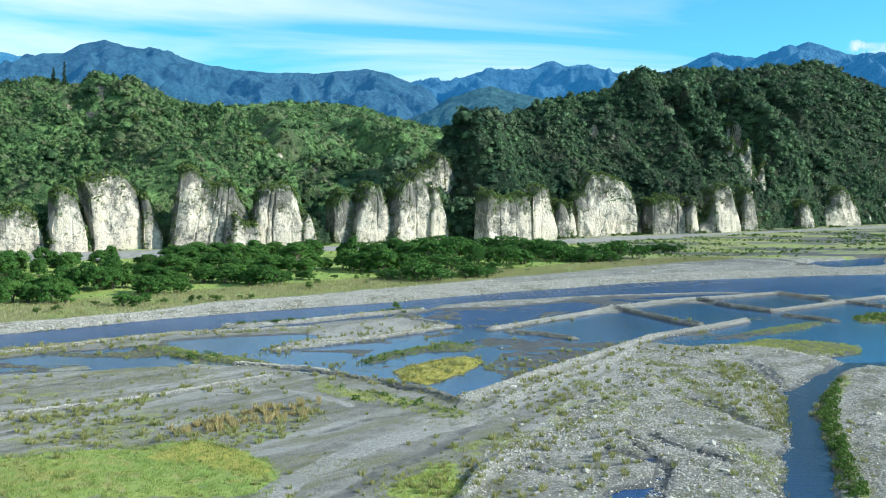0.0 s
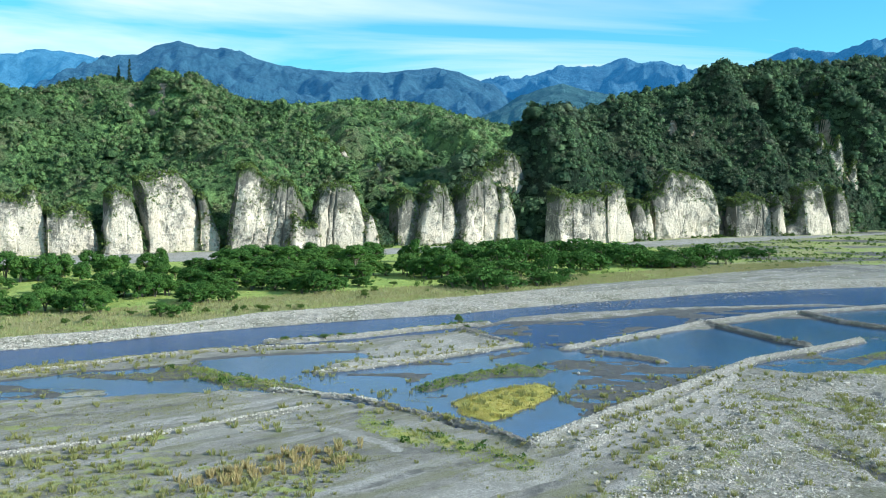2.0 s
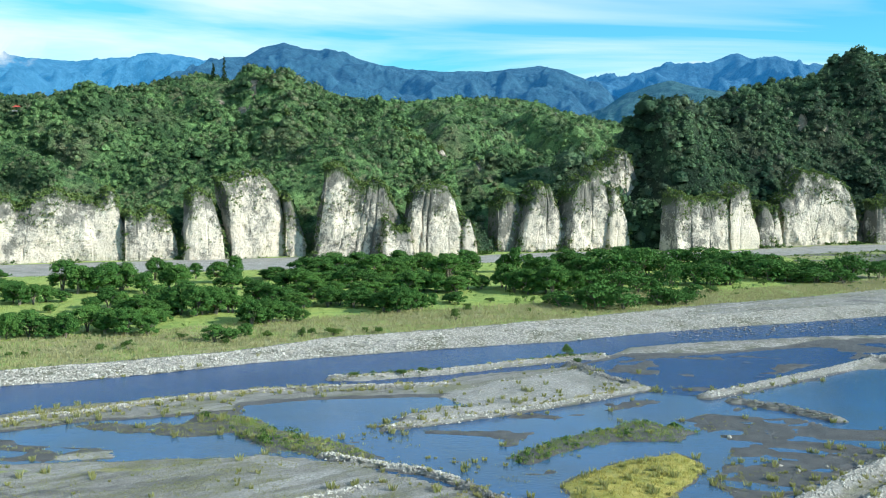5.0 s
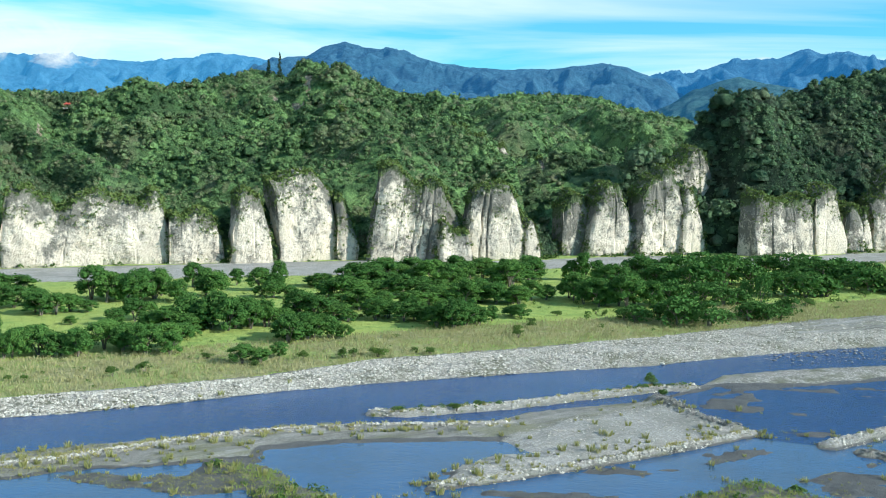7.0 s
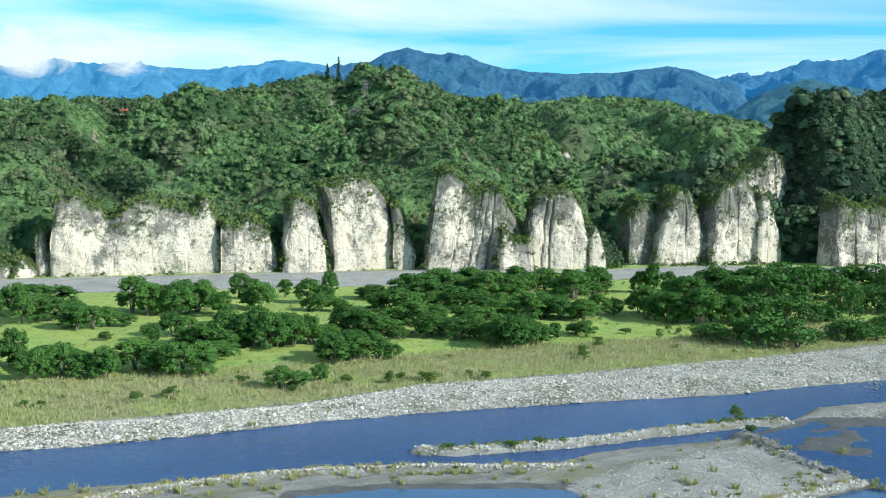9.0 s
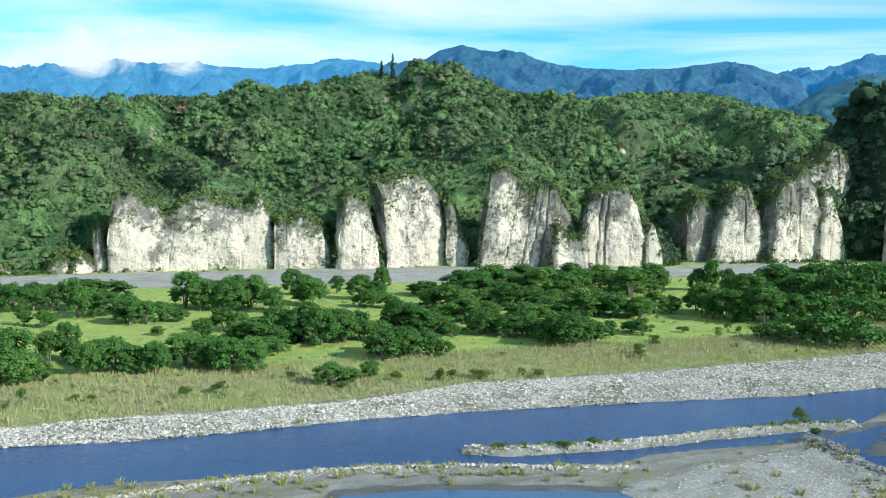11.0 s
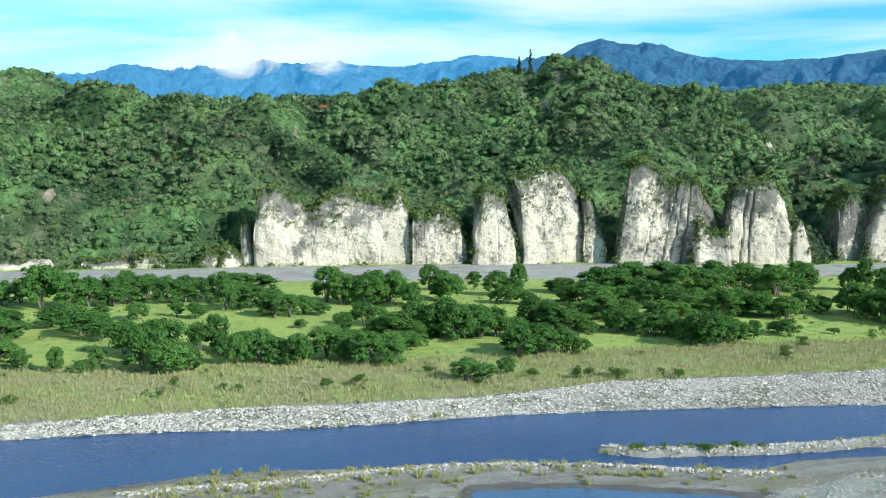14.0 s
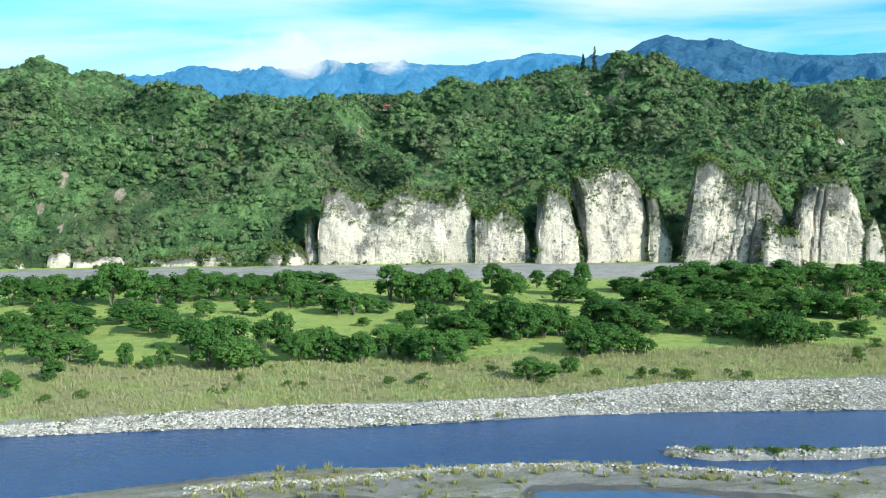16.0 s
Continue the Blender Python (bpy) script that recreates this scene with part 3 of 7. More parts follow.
lane_mark(2.2, "grass", (28.4, 210.1), (32.8, 202.6), (36.5, 196))
lane_mark(2.2, "grass", (51.7, 214.7), (53.5, 200.3), (54.7, 186.8), (56.4, 178.2))
lane_mark(2.2, "grass", (89.5, 216.5), (75.2, 194.2), (69, 170.7), (63.5, 152.2), (59.6, 137.3))
lane_mark(2.2, "grass", (1.5, 154.2), (10, 163.4), (16, 166.2))
lane_mark(2.2, "grass", (48.4, 160.3), (50.6, 147.7), (48.6, 137))
lane_mark(2.2, "grass", (47.3, 234), (52.3, 226.1), (58.9, 221.2))
lane_mark(2.2, "grass", (22.8, 170.5), (31.5, 181), (40.1, 197.7))
lane_mark(2.2, "grass", (-79.9, 166.6), (-70.7, 172.8), (-62, 182.9), (-52.2, 198.8))
lane_mark(2.2, "grass", (-75, 156.3), (-62.9, 162.9), (-54.4, 172.2))
lane_mark(0.9, "cut", (31.9, 159.8), (33.8, 151.2), (33.8, 143.5), (30.6, 136.4))
lane_mark(0.9, "cut", (26.4, 157.3), (27.5, 152.9))
lane_mark(0.9, "cut", (41.9, 156.8), (44.7, 151.6))
lane_mark(0.9, "cut", (36, 164.4), (37.9, 158.6))
lane_mark(0.9, "cut", (52.5, 192.3), (56.2, 177.3))
lane_mark(0.9, "cut", (31.2, 167.1), (33.9, 161.5))
lane_mark(2.0, "pale", (-23.5, 129.4), (-18.8, 146), (-12.8, 156.2), (-2, 167.7), (8.4, 183.1), (19.1, 194.3), (34.1, 218.8), (48.2, 246))
lane_mark(1.6, "pale", (-12.8, 155.2), (-4.8, 162.2), (7, 173.8), (15.1, 187))
lane_mark(1.2, "pale", (-76.6, 159.6), (-74.4, 163.2), (-67.6, 170.2), (-58.2, 176.1))
lane_mark(1.2, "pale", (-85.4, 178.4), (-82.9, 182), (-70, 190.4), (-56.5, 201.8), (-45.5, 216.2))
lane_mark(1.6, "pale", (-17.4, 185.6), (-27.4, 194.7), (-35, 199.5), (-45.3, 194))
lane_mark(2.4, "dark", (-14, 132.7), (-8.5, 144.9), (-0, 157.3), (7.1, 175.8), (8, 185.8))
lane_mark(2.0, "dark", (-76.9, 168.6), (-66, 179.2), (-50.2, 190.8), (-36.2, 199.5))
lane_mark(2.4, "dark", (-48.8, 157.2), (-40.7, 174), (-27.9, 182.9), (-15.3, 185.7), (-2.3, 185.3))
lane_mark(1.6, "dark", (-21.3, 165.2), (-13.4, 175), (-2.2, 181.8))
lane_mark(1.2, "dark", (35.9, 166.5), (39.3, 160.4), (43.2, 154), (48.2, 149.6))
lane_mark(1.2, "dark", (51.1, 195.6), (52.7, 184.9), (55.5, 176.5), (58.8, 168.1))
lane_mark(3.0, "pale", (32.8, 202.6), (42.6, 223.6), (52.8, 234.3))
lane_mark(2.0, "green", (-78.6, 172.5), (-67.3, 180), (-57, 187.7))
lane_mark(2.0, "green", (4.4, 152.1), (11.1, 159.4), (17.4, 166.6), (23.9, 187.3), (34.3, 197.4))
lane_mark(1.8, "green", (30.8, 197.3), (34.9, 187.8), (30.4, 160))
lane_mark(1.6, "green", (43.1, 241.1), (48.6, 227.2), (44.7, 203.1))
lane_mark(2.0, "green", (64.9, 164.7), (71.4, 180.4), (81.1, 199.5), (90.4, 216.6))
lane_mark(2.4, "green", (64.6, 157.9), (61.5, 145.8), (57.8, 132.9))
lane_mark(2.0, "green", (-67.9, 148.7), (-62.9, 153.5), (-53.3, 157.1))
lane_mark(2.5, "pale", (-86.1, 217.3), (-69.4, 224.6), (-51.1, 219))
lane_mark(2.0, "dark", (-89.7, 197.1), (-74.7, 203.1), (-59.5, 212.4))
lane_mark(1.8, "green", (-94, 206.7), (-83.1, 209.5), (-68.6, 213.8))
lane_mark(1.8, "green", (-87.4, 192.1), (-77.5, 192.6), (-71.8, 195.3))
lane_mark(3.5, "dark", (-394.4, 382.2), (-387.7, 388), (-361.7, 401.5), (-335.5, 417.3))
lane_mark(4.0, "dark", (-62.7, 583.9), (-23.8, 610.8), (18.1, 643.2), (62.5, 667.4), (98.9, 686))
lane_mark(4.0, "dark", (27.6, 632.1), (82.6, 665.7), (152, 722.8), (229.7, 775.3))
lane_mark(5.0, "green", (-167.2, 239.8), (-157.7, 249.8), (-147.8, 260.1), (-138.8, 269.2))
lane_mark(3.0, "green", (-351.1, 446.9), (-310.1, 475.9), (-268.5, 505.3), (-234.4, 528.2))
lane_mark(1.2, "dark", (-128.5, 218.7), (-121.7, 226), (-116.7, 231.4), (-105, 241.3), (-96.7, 248.5))
lane_mark(2.5, "dark", (-49.7, 279.9), (-40.2, 285.9), (-32.2, 292.8), (-23.7, 298.7), (-14.9, 305.6))
lane_mark(2.5, "green", (-56.5, 249.6), (-51, 253.4), (-40.7, 257.3))
lane_mark(1.2, "pale", (-87.3, 178.0), (-82.3, 180.8), (-73.7, 185.7), (-65.3, 192.8), (-55.9, 199.4), (-47.1, 212.2), (-43.3, 217.9))
lane_mark(1.3, "pale", (-72.7, 159.4), (-69.1, 164.1), (-67.5, 169.8), (-64.3, 174.7), (-59.2, 180.9))
lane_mark(3, "pale", (-59.2, 180.9), (-53.4, 186.6), (-47.5, 193.6), (-40.7, 199.0))
lane_mark(3.2, "pale", (-23.1, 131.5), (-20.6, 140.8), (-15.9, 150.4), (-8.6, 162.8), (-1.1, 173.2), (7.1, 175.9))
lane_mark(1.2, "dark", (6.8, 168.8), (5.0, 174.6), (7.6, 185.4), (8.5, 195.0))
lane_mark(1, "cut", (35.7, 165.4), (39.1, 159.3), (42.8, 152.4), (45.2, 148.6))
lane_mark(1, "cut", (49.0, 194.3), (52.7, 185.0), (54.5, 176.5), (58.5, 170.0))
lane_mark(1.2, "cut", (25.0, 153.0), (27.7, 155.6), (31.1, 152.0), (34.9, 149.1))
lane_mark(1.4, "cut", (35.3, 149.1), (32.6, 142.5), (29.6, 132.6))
lane_mark(1, "cut", (12.0, 146.0), (14.2, 147.5), (15.2, 144.7))
lane_mark(1.6, "grass", (27.4, 206.4), (31.5, 209.5), (33.8, 201.3), (37.1, 193.8))
lane_mark(1.4, "grass", (8.1, 154.9), (13.0, 160.1), (16.4, 165.5))
lane_mark(1.6, "grass", (48.0, 201.9), (48.9, 187.1), (50.9, 178.5))


def along(line, x):
    line = np.array(line, float)
    return np.interp(x, line[:, 0], line[:, 1])


def ground_at(px, py):
    """Height and zones of the ground sheet."""
    n1, n2, n3 = fbm(px * 0.05, py * 0.05, 4, 3), fbm(px * 0.22, py * 0.22, 4, 11), fbm(px * 0.7, py * 0.7, 2, 23)
    wob = (n1 - 0.5) * 5 + (n2 - 0.5) * 3.5
    shore, edge, reed = along(NORTH_SHORE, px), along(STONE_EDGE, px), along(REED_EDGE, px)
    south, road, foot = along(SOUTH_SHORE, px), along(ROAD_SOUTH, px), along(CLIFF_FOOT, px)
    z = 0.35 + (n1 - 0.5) * 0.7 + (n2 - 0.5) * 0.35
    grass, dry, stone, mud, yellow, pale = (np.zeros(px.shape) for _ in range(6))
    wet = np.zeros(px.shape)

    flow_x, flow_y = px * 0.8 + py * 0.6, py * 0.8 - px * 0.6
    ridge = 1 - np.abs(2 * fbm(flow_x * 0.16, flow_y * 0.05, 4, 37) - 1)

    # the land south of the river: sand with water standing in the hollows
    for name, depth in (("left_channel", 0.8), ("middle_channel", 0.8), ("small_pool", 0.6), ("spit_pool", 0.5), ("grass_pool", 0.9), ("weir_pool_a", 0.8),
                        ("weir_pool_b", 0.8), ("weir_pool_c", 0.8), ("weir_pool_d", 0.8), ("side_water", 0.9), ("upper_channel", 0.7), ("brook", 1.0), ("brook_fork", 0.7), ("far_pool", 0.8), ("ditch", 2.0)):
        d = inside(px, py, AREAS[name]) + (n2 - 0.5) * 3 + (2.4 if name[:4] in ("weir", "uppe", "midd", "spit", "side") else 0)
        z = np.where(d > -3, np.minimum(z, 0.25 - 0.30 * (d + 0.8) * depth), z)
        wet = np.maximum(wet, smooth(d, -2.5, 0.5))
    z = np.maximum(z, -0.9)
    # the flooded land between the dykes: shallow water broken by wet mud
    d = inside(px, py, AREAS["flood"]) + (n2 - 0.5) * 3
    bed = -0.16 + (fbm(px * 0.05 + py * 0.02, py * 0.13, 5, 47, 0.6) - 0.5) * 1.0
    flooded = (d > 0) & (inside(px, py, AREAS["flat_gravel"]) < 0) & (inside(px, py, AREAS["mud_flat"]) < 0)
    z = np.where(flooded, np.minimum(z, bed), z)
    mud = np.where(flooded, 0.9, mud)
    d = inside(px, py, AREAS["mud_flat"]) + (n2 - 0.5) * 3
    z = np.where(d > 0, 0.05 + (fbm(px * 0.12, py * 0.3, 3, 31) - 0.5) * 0.55, z)
    mud = np.maximum(mud, smooth(d, -1, 1))
    mud = np.maximum(mud, wet)
    for name in ("left_channel", "upper_channel", "weir_pool_d", "middle_channel"):
        d = inside(px, py, AREAS[name])
        shoal = smooth(fbm(px * 0.07, py * 0.14, 4, 41), 0.56, 0.64)
        z = np.where(d > 1, np.maximum(z, -0.5 + 0.58 * shoal), z)
    for name in ("near_meadow", "near_meadow_b", "strip_grass", "bank_grass", "marsh_grass", "marsh_strip", "marsh_islet", "left_marsh"):
        d = inside(px, py, AREAS[name]) + wob * 0.6
        grass = np.maximum(grass, (0.82 if name.startswith("near") else 0.5) * smooth(d, -1.5, 2.0))
        yellow = np.maximum(yellow, (0.30 + 0.22 * n1) * smooth(d, 0, 3))
        dry = np.maximum(dry, (0.26 + 0.42 * n1) * smooth(d, -1, 3))
        z = np.where(d > 0, np.maximum(z, 0.12 + np.minimum(d, 3) * 0.12), z)
    for name in ("fan_grass", "fan_grass_low", "tuft_field", "dry_field"):
        d = inside(px, py, AREAS[name]) + wob
        grass = np.maximum(grass, 0.40 * smooth(d, -2, 3))
        dry = np.maximum(dry, 0.42 * smooth(d, -2, 3))
    d = inside(px, py, AREAS["near_meadow_gold"]) + wob
    yellow = np.maximum(yellow, 0.62 * smooth(d, -2, 3))
    d = inside(px, py, AREAS["pool_island"]) + (n2 - 0.5) * 2
    yellow = np.maximum(yellow, smooth(d, -0.3, 0.6))
    z = np.where(d > -1, np.maximum(z, np.minimum(0.05 + d * 0.15, 0.6)), z)
    d = inside(px, py, AREAS["flat_gravel"]) + wob * 0.5
    pale = np.maximum(pale, 0.8 * smooth(d, -1, 3))
    for name, amount in (("fan_gravel", 0.56), ("right_gravel", 0.85), ("flat_gravel", 0.5)):
        d = inside(px, py, AREAS[name]) + wob
        stone = np.maximum(stone, amount * smooth(d, -3, 3))
        z = z + np.where(d > 0, smooth(d, 0, 6) * (0.35 * (0.3 + n2) + 0.55 * (ridge - 0.55)), 0)

    # the main river, its stony north bank, the reeds and the meadow behind
    river = np.minimum(py - south, shore - py) + (n2 - 0.5) * 1.5
    z = np.where(river > -1.0, np.minimum(z, 0.22 - 0.35 * (river + 0.5)), z)
    z = np.maximum(z, -1.4)
    bar = inside(px, py, AREAS["upper_bar"]) + (n2 - 0.5) * 2.5
    z = np.where(bar > -1, np.maximum(z, 0.1 + 0.1 * bar), z)
    stone = np.where(bar > -1, 0.75, stone)
    north = py - shore + (n2 - 0.5) * 3
    over = py > shore - 0.5
    rise = 0.15 + np.clip(north, 0, 9) * 0.2 + (n3 - 0.5) * 0.4
    fall = smooth(py, road - 30, road + 25)
    low = np.where(px < 60, -2.6, -2.6 + np.clip((px - 60) / 150, 0, 1) * 3.0)
    meadow = 1.7 + (n1 - 0.5) * 1.0
    z = np.where(over, np.minimum(rise, meadow) * (1 - fall) + (low + (n2 - 0.5) * 0.5) * fall, z)
    for arr in (grass, mud, yellow):
        arr[over] = 0
    banks = over & (py < edge + 30)
    wide = np.where(px > 20, smooth(py - shore + wob * 1.5, 18, 10) * 0.6 + 0.4, 1.0)
    stone = np.where(over, smooth(edge - py + wob * 0.8, -2.0, 1.5) * wide, stone)
    band = smooth(py - edge + wob, -1, 3) * smooth(reed - py + wob * 1.6, -5, 5)
    dry = np.where(over, band * (0.55 + 0.45 * smooth(n1, 0.4, 0.6)), dry)
    green = smooth(py - edge + wob, 0, 3) * smooth(road - py + wob, -6, 4)
    grass = np.where(over, green * 0.95, grass)
    bar = inside(px, py, AREAS["gravel_bar"]) + wob
    pale = np.where(over, 0.42 * smooth(bar, -4, 3), pale)
    stone = np.where(over & (bar > 0), np.maximum(stone * 0.7, 0.42), stone)
    mud = np.where(over, np.maximum(mud, smooth(bar, 0, 6) * 0.55 * smooth(fbm(px * 0.02, py * 0.06, 4, 58), 0.45, 0.6)), mud)
    lane = smooth(py - road + wob, -3, 3) * smooth(foot - 7 - py + wob, -4, 4)
    pale = np.where(over, np.maximum(pale, lane * 0.9), pale)
    strip = smooth(py - (foot - 8) + wob, 0, 4)
    grass = np.where(over, np.maximum(grass, strip * 0.7), grass)
    far = inside(px, py, AREAS["far_meadow"]) + wob * 2
    scrub = smooth(fbm(px * 0.018, py * 0.035, 4, 57), 0.44, 0.54)
    grass = np.where(over & (far > 0), grass * scrub * 0.42, grass)
    dry = np.where(over, np.maximum(dry, smooth(far, -6, 10) * (0.3 + 0.5 * scrub)), dry)
    mud = np.where(over, np.maximum(mud, smooth(far, -6, 10) * 0.56 * (1 - scrub)), mud)
    pool = inside(px, py, AREAS["far_pool"]) + (n2 - 0.5) * 2
    z = np.where(pool > -1, np.minimum(z, -0.1 - pool * 0.1), z)
    grass, dry = np.where(over & (px > 80), grass * 0.35, grass), np.where(over & (px > 80) & (stone < 0.3), np.maximum(dry, 0.45 + 0.3 * n1), dry)
    mud = np.where(over & (px > 80) & (stone < 0.3), np.maximum(mud, 0.62 * smooth(fbm(px * 0.015, py * 0.05, 4, 59), 0.5, 0.62)), mud)
    for width, kind, pts in LANES:
        d = smooth(to_line(px, py, pts) + (n2 - 0.5) * width * 0.8, width, width * 0.55)
        if kind == "pale":
            pale, grass, stone = np.maximum(pale, d * 0.85), grass * (1 - d), stone * (1 - d * 0.7)
        elif kind == "cut":
            mud, z = np.maximum(mud, d * 0.8), np.where(d > 0, np.maximum(z - d * 0.6, 0.04), z)
        elif kind == "dark":
            mud = np.maximum(mud, d * 0.50)
            grass, stone = grass * (1 - d), stone * (1 - d * 0.6)
            z = z - d * 0.25 * (z > 0.3) * ~over
        else:
            dry = np.maximum(dry, d * 0.5)
            grass = np.maximum(grass, d * 0.35)

    # long banks of heaped stone
    for name, (width, height, dark, pts) in BANKS.items():
        d = to_line(px, py, pts) + (n3 - 0.5) * 0.8
        top = smooth(d, width, width * 0.25)
        z = np.where(top > 0, np.maximum(z, -0.3 + (height + 0.3) * top), z)
        stone = np.maximum(stone, top * (0.45 if dark else 0.6))
        if not dark:
            pale = np.maximum(pale, top * 0.75)
        mud = np.where(top > 0.2, np.minimum(mud, 1 - top), mud)
        grass = np.where(top > 0.5, np.minimum(grass, 0.3), grass)
    z = z + np.where(stone > 0.4, (n3 - 0.5) * 0.35, (n3 - 0.5) * 0.12)
    return z, np.stack([grass, dry, stone], -1), np.stack([mud, yellow, pale], -1)


def spaced(knots):
    """Grid lines: (start, end, step) stretches put end to end."""
    out = [np.arange(a, b, s) for a, b, s in knots]
    return np.concatenate(out + [[knots[-1][1]]])


def build_ground():
    xs = spaced([(-4900, -1000, 300), (-1000, -420, 20), (-420, -250, 3), (-250, -100, 1.8), (-100, 112, 1.0), (112, 190, 1.8), (190, 420, 3), (420, 1000, 20), (1000, 4900, 300)])
    ys = spaced([(-900, 0, 60), (0, 110, 8), (110, 265, 1.0), (265, 440, 1.6), (440, 700, 3), (700, 1000, 10), (1000, 4900, 300)])
    X, Y = np.meshgrid(xs, ys, indexing="ij")
    z, za, zb = ground_at(X.ravel(), Y.ravel())
    ob = mesh_object("ground", np.stack([X.ravel(), Y.ravel(), z], -1), grid_faces(len(xs), len(ys)), M_GROUND)
    colors(ob, "zone_a", za)
    colors(ob, "zone_b", zb)
    tagged(ob, "grey sandy riverbed with gravel, mud, grass and meadow", "ground", kind="structure")
    xs, ys = np.linspace(-900, 900, 40), np.linspace(-900, 760, 40)
    X, Y = np.meshgrid(xs, ys, indexing="ij")
    Z = np.where(Y.ravel() > along(ROAD_SOUTH, X.ravel()) - 60, -5.0, 0.0)
    ob = mesh_object("water", np.stack([X.ravel(), Y.ravel(), Z], -1), grid_faces(40, 40), M_WATER)
    tagged(ob, "slate blue rippled river and shallow pools", "water", kind="structure")


build_ground()


def build_pools():
    bm = bmesh.new()
    for x, y in AREAS["flood_water"]:
        bm.verts.new((x, y, 0.012))
    bm.faces.new(bm.verts)
    bmesh.ops.triangulate(bm, faces=bm.faces)
    me = bpy.data.meshes.new("water_pools")
    bm.to_mesh(me)
    bm.free()
    for p in me.polygons:
        if p.normal.z < 0:
            p.flip()
    me.materials.append(M_POOL)
    tagged(new("water_pools", me), "still blue shallow water between stone dykes", "water", kind="structure")


build_pools()


# ---- hills ----
def ridge_noise(x, y, seed):
    return 1 - np.abs(2 * fbm(x, y, 4, seed) - 1)


SURFACES = {}
SCARS = []


def scar(x, y, z, w, h):
    """A bare patch of slope: place, width and height."""
    SCARS.append((x, y, z, w, h))


scar(-393.6, 542.9, 44.6, 12.5, 8.2)
scar(-429.1, 452.4, 38.4, 6.3, 11.4)
scar(-426.5, 435.7, 26.0, 7.1, 12.2)
scar(-278.9, 806.2, 99.7, 8.7, 22.4)
scar(-276.8, 780.5, 85.7, 14.4, 7.7)
scar(-163.0, 812.9, 67.8, 11.9, 8.8)
scar(-147.1, 795.9, 61.2, 17.2, 7.4)
scar(-141.9, 867.7, 53.3, 11.4, 10.9)
scar(-301.1, 794.8, 92.2, 6.1, 6.6)
scar(-404.3, 438.1, 20.1, 5, 18.1)
scar(-391.5, 435.3, 7.1, 5, 8.8)
scar(-407.9, 432.8, 15.1, 5.1, 6)
scar(-406.0, 666.3, 65.1, 5, 6.1)
scar(-330.4, 663.5, 54.1, 5, 6)
scar(-237.1, 769.4, 78.7, 5, 13.4)
scar(296.8, 1016.2, 115.5, 10.9, 25.3)
scar(267.8, 909.9, 76.8, 16.4, 45.3)
scar(266.6, 886.1, 53.9, 20.7, 33.9)
scar(270.1, 856.1, 32.7, 12.3, 33.0)
scar(119.5, 894, 116.3, 12.5, 14.0)
scar(161.9, 851.0, 85.4, 6.0, 8.0)
scar(125.4, 826.8, 77.9, 5.7, 9.3)
scar(236.0, 888.4, 49.5, 6.3, 11.8)
scar(308.9, 891.3, 55.3, 8.1, 10.4)
scar(-278.7, 726.4, 61.2, 5, 6)
scar(-103.0, 792.3, 45.9, 5.6, 16.2)
scar(-153.6, 806.2, 62.9, 24.0, 10.6)
scar(-146.5, 867.7, 56.6, 9.1, 11.4)
scar(143.5, 841.2, 72.4, 10.4, 11.0)
scar(-1000, 905, 160, 24, 8)
scar(-1040, 855, 162, 16, 7)
scar(-1050, 840, 150, 10, 12)
scar(-410, 470, 30, 14, 8)
scar(-395, 480, 33, 12, 9)



def bare_ground(px, py, pz, seed):
    out = np.zeros(px.shape)
    rag = (fbm(px * 0.11 + pz * 0.07, py * 0.11 - pz * 0.09, 4, seed, 0.65) - 0.5) * 3.2
    for x, y, z, w, h in SCARS:
        r = math.hypot(x, y - 80)
        ex, ey = (y - 80) / r, -x / r
        across = ((px - x) * ex + (py - y) * ey) / (w * 0.34)
        deep = ((px - x) * -ey + (py - y) * ex) / 30
        up = (pz - z) / (h * 0.42)
        out = np.maximum(out, smooth(np.sqrt(across**2 + up**2 + deep**2) + rag, 1.15, 0.75))
    return out




def crowns(x, y, cell, seed):
    """Round tree tops packed over a plan: height 0 to 1 and a number for each tree."""
    g = np.random.default_rng(seed).random((128, 128, 4))
    gx, gy = x / cell, y / cell
    ix, iy = np.floor(gx).astype(int), np.floor(gy).astype(int)
    best, ident = np.full(x.shape, -1.0), np.zeros(x.shape)
    for ox in (-1, 0, 1):
        for oy in (-1, 0, 1):
            t = g[(ix + ox) % 128, (iy + oy) % 128]
            d2 = (gx - ix - ox - 0.15 - 0.7 * t[..., 0]) ** 2 + (gy - iy - oy - 0.15 - 0.7 * t[..., 1]) ** 2
            h = (0.55 + 0.45 * t[..., 2]) * np.sqrt(np.clip(1 - d2 / (0.45 + 0.35 * t[..., 2]), 0, 1))
            near = h > best
            best, ident = np.where(near, h, best), np.where(near, t[..., 3], ident)
    return best, ident


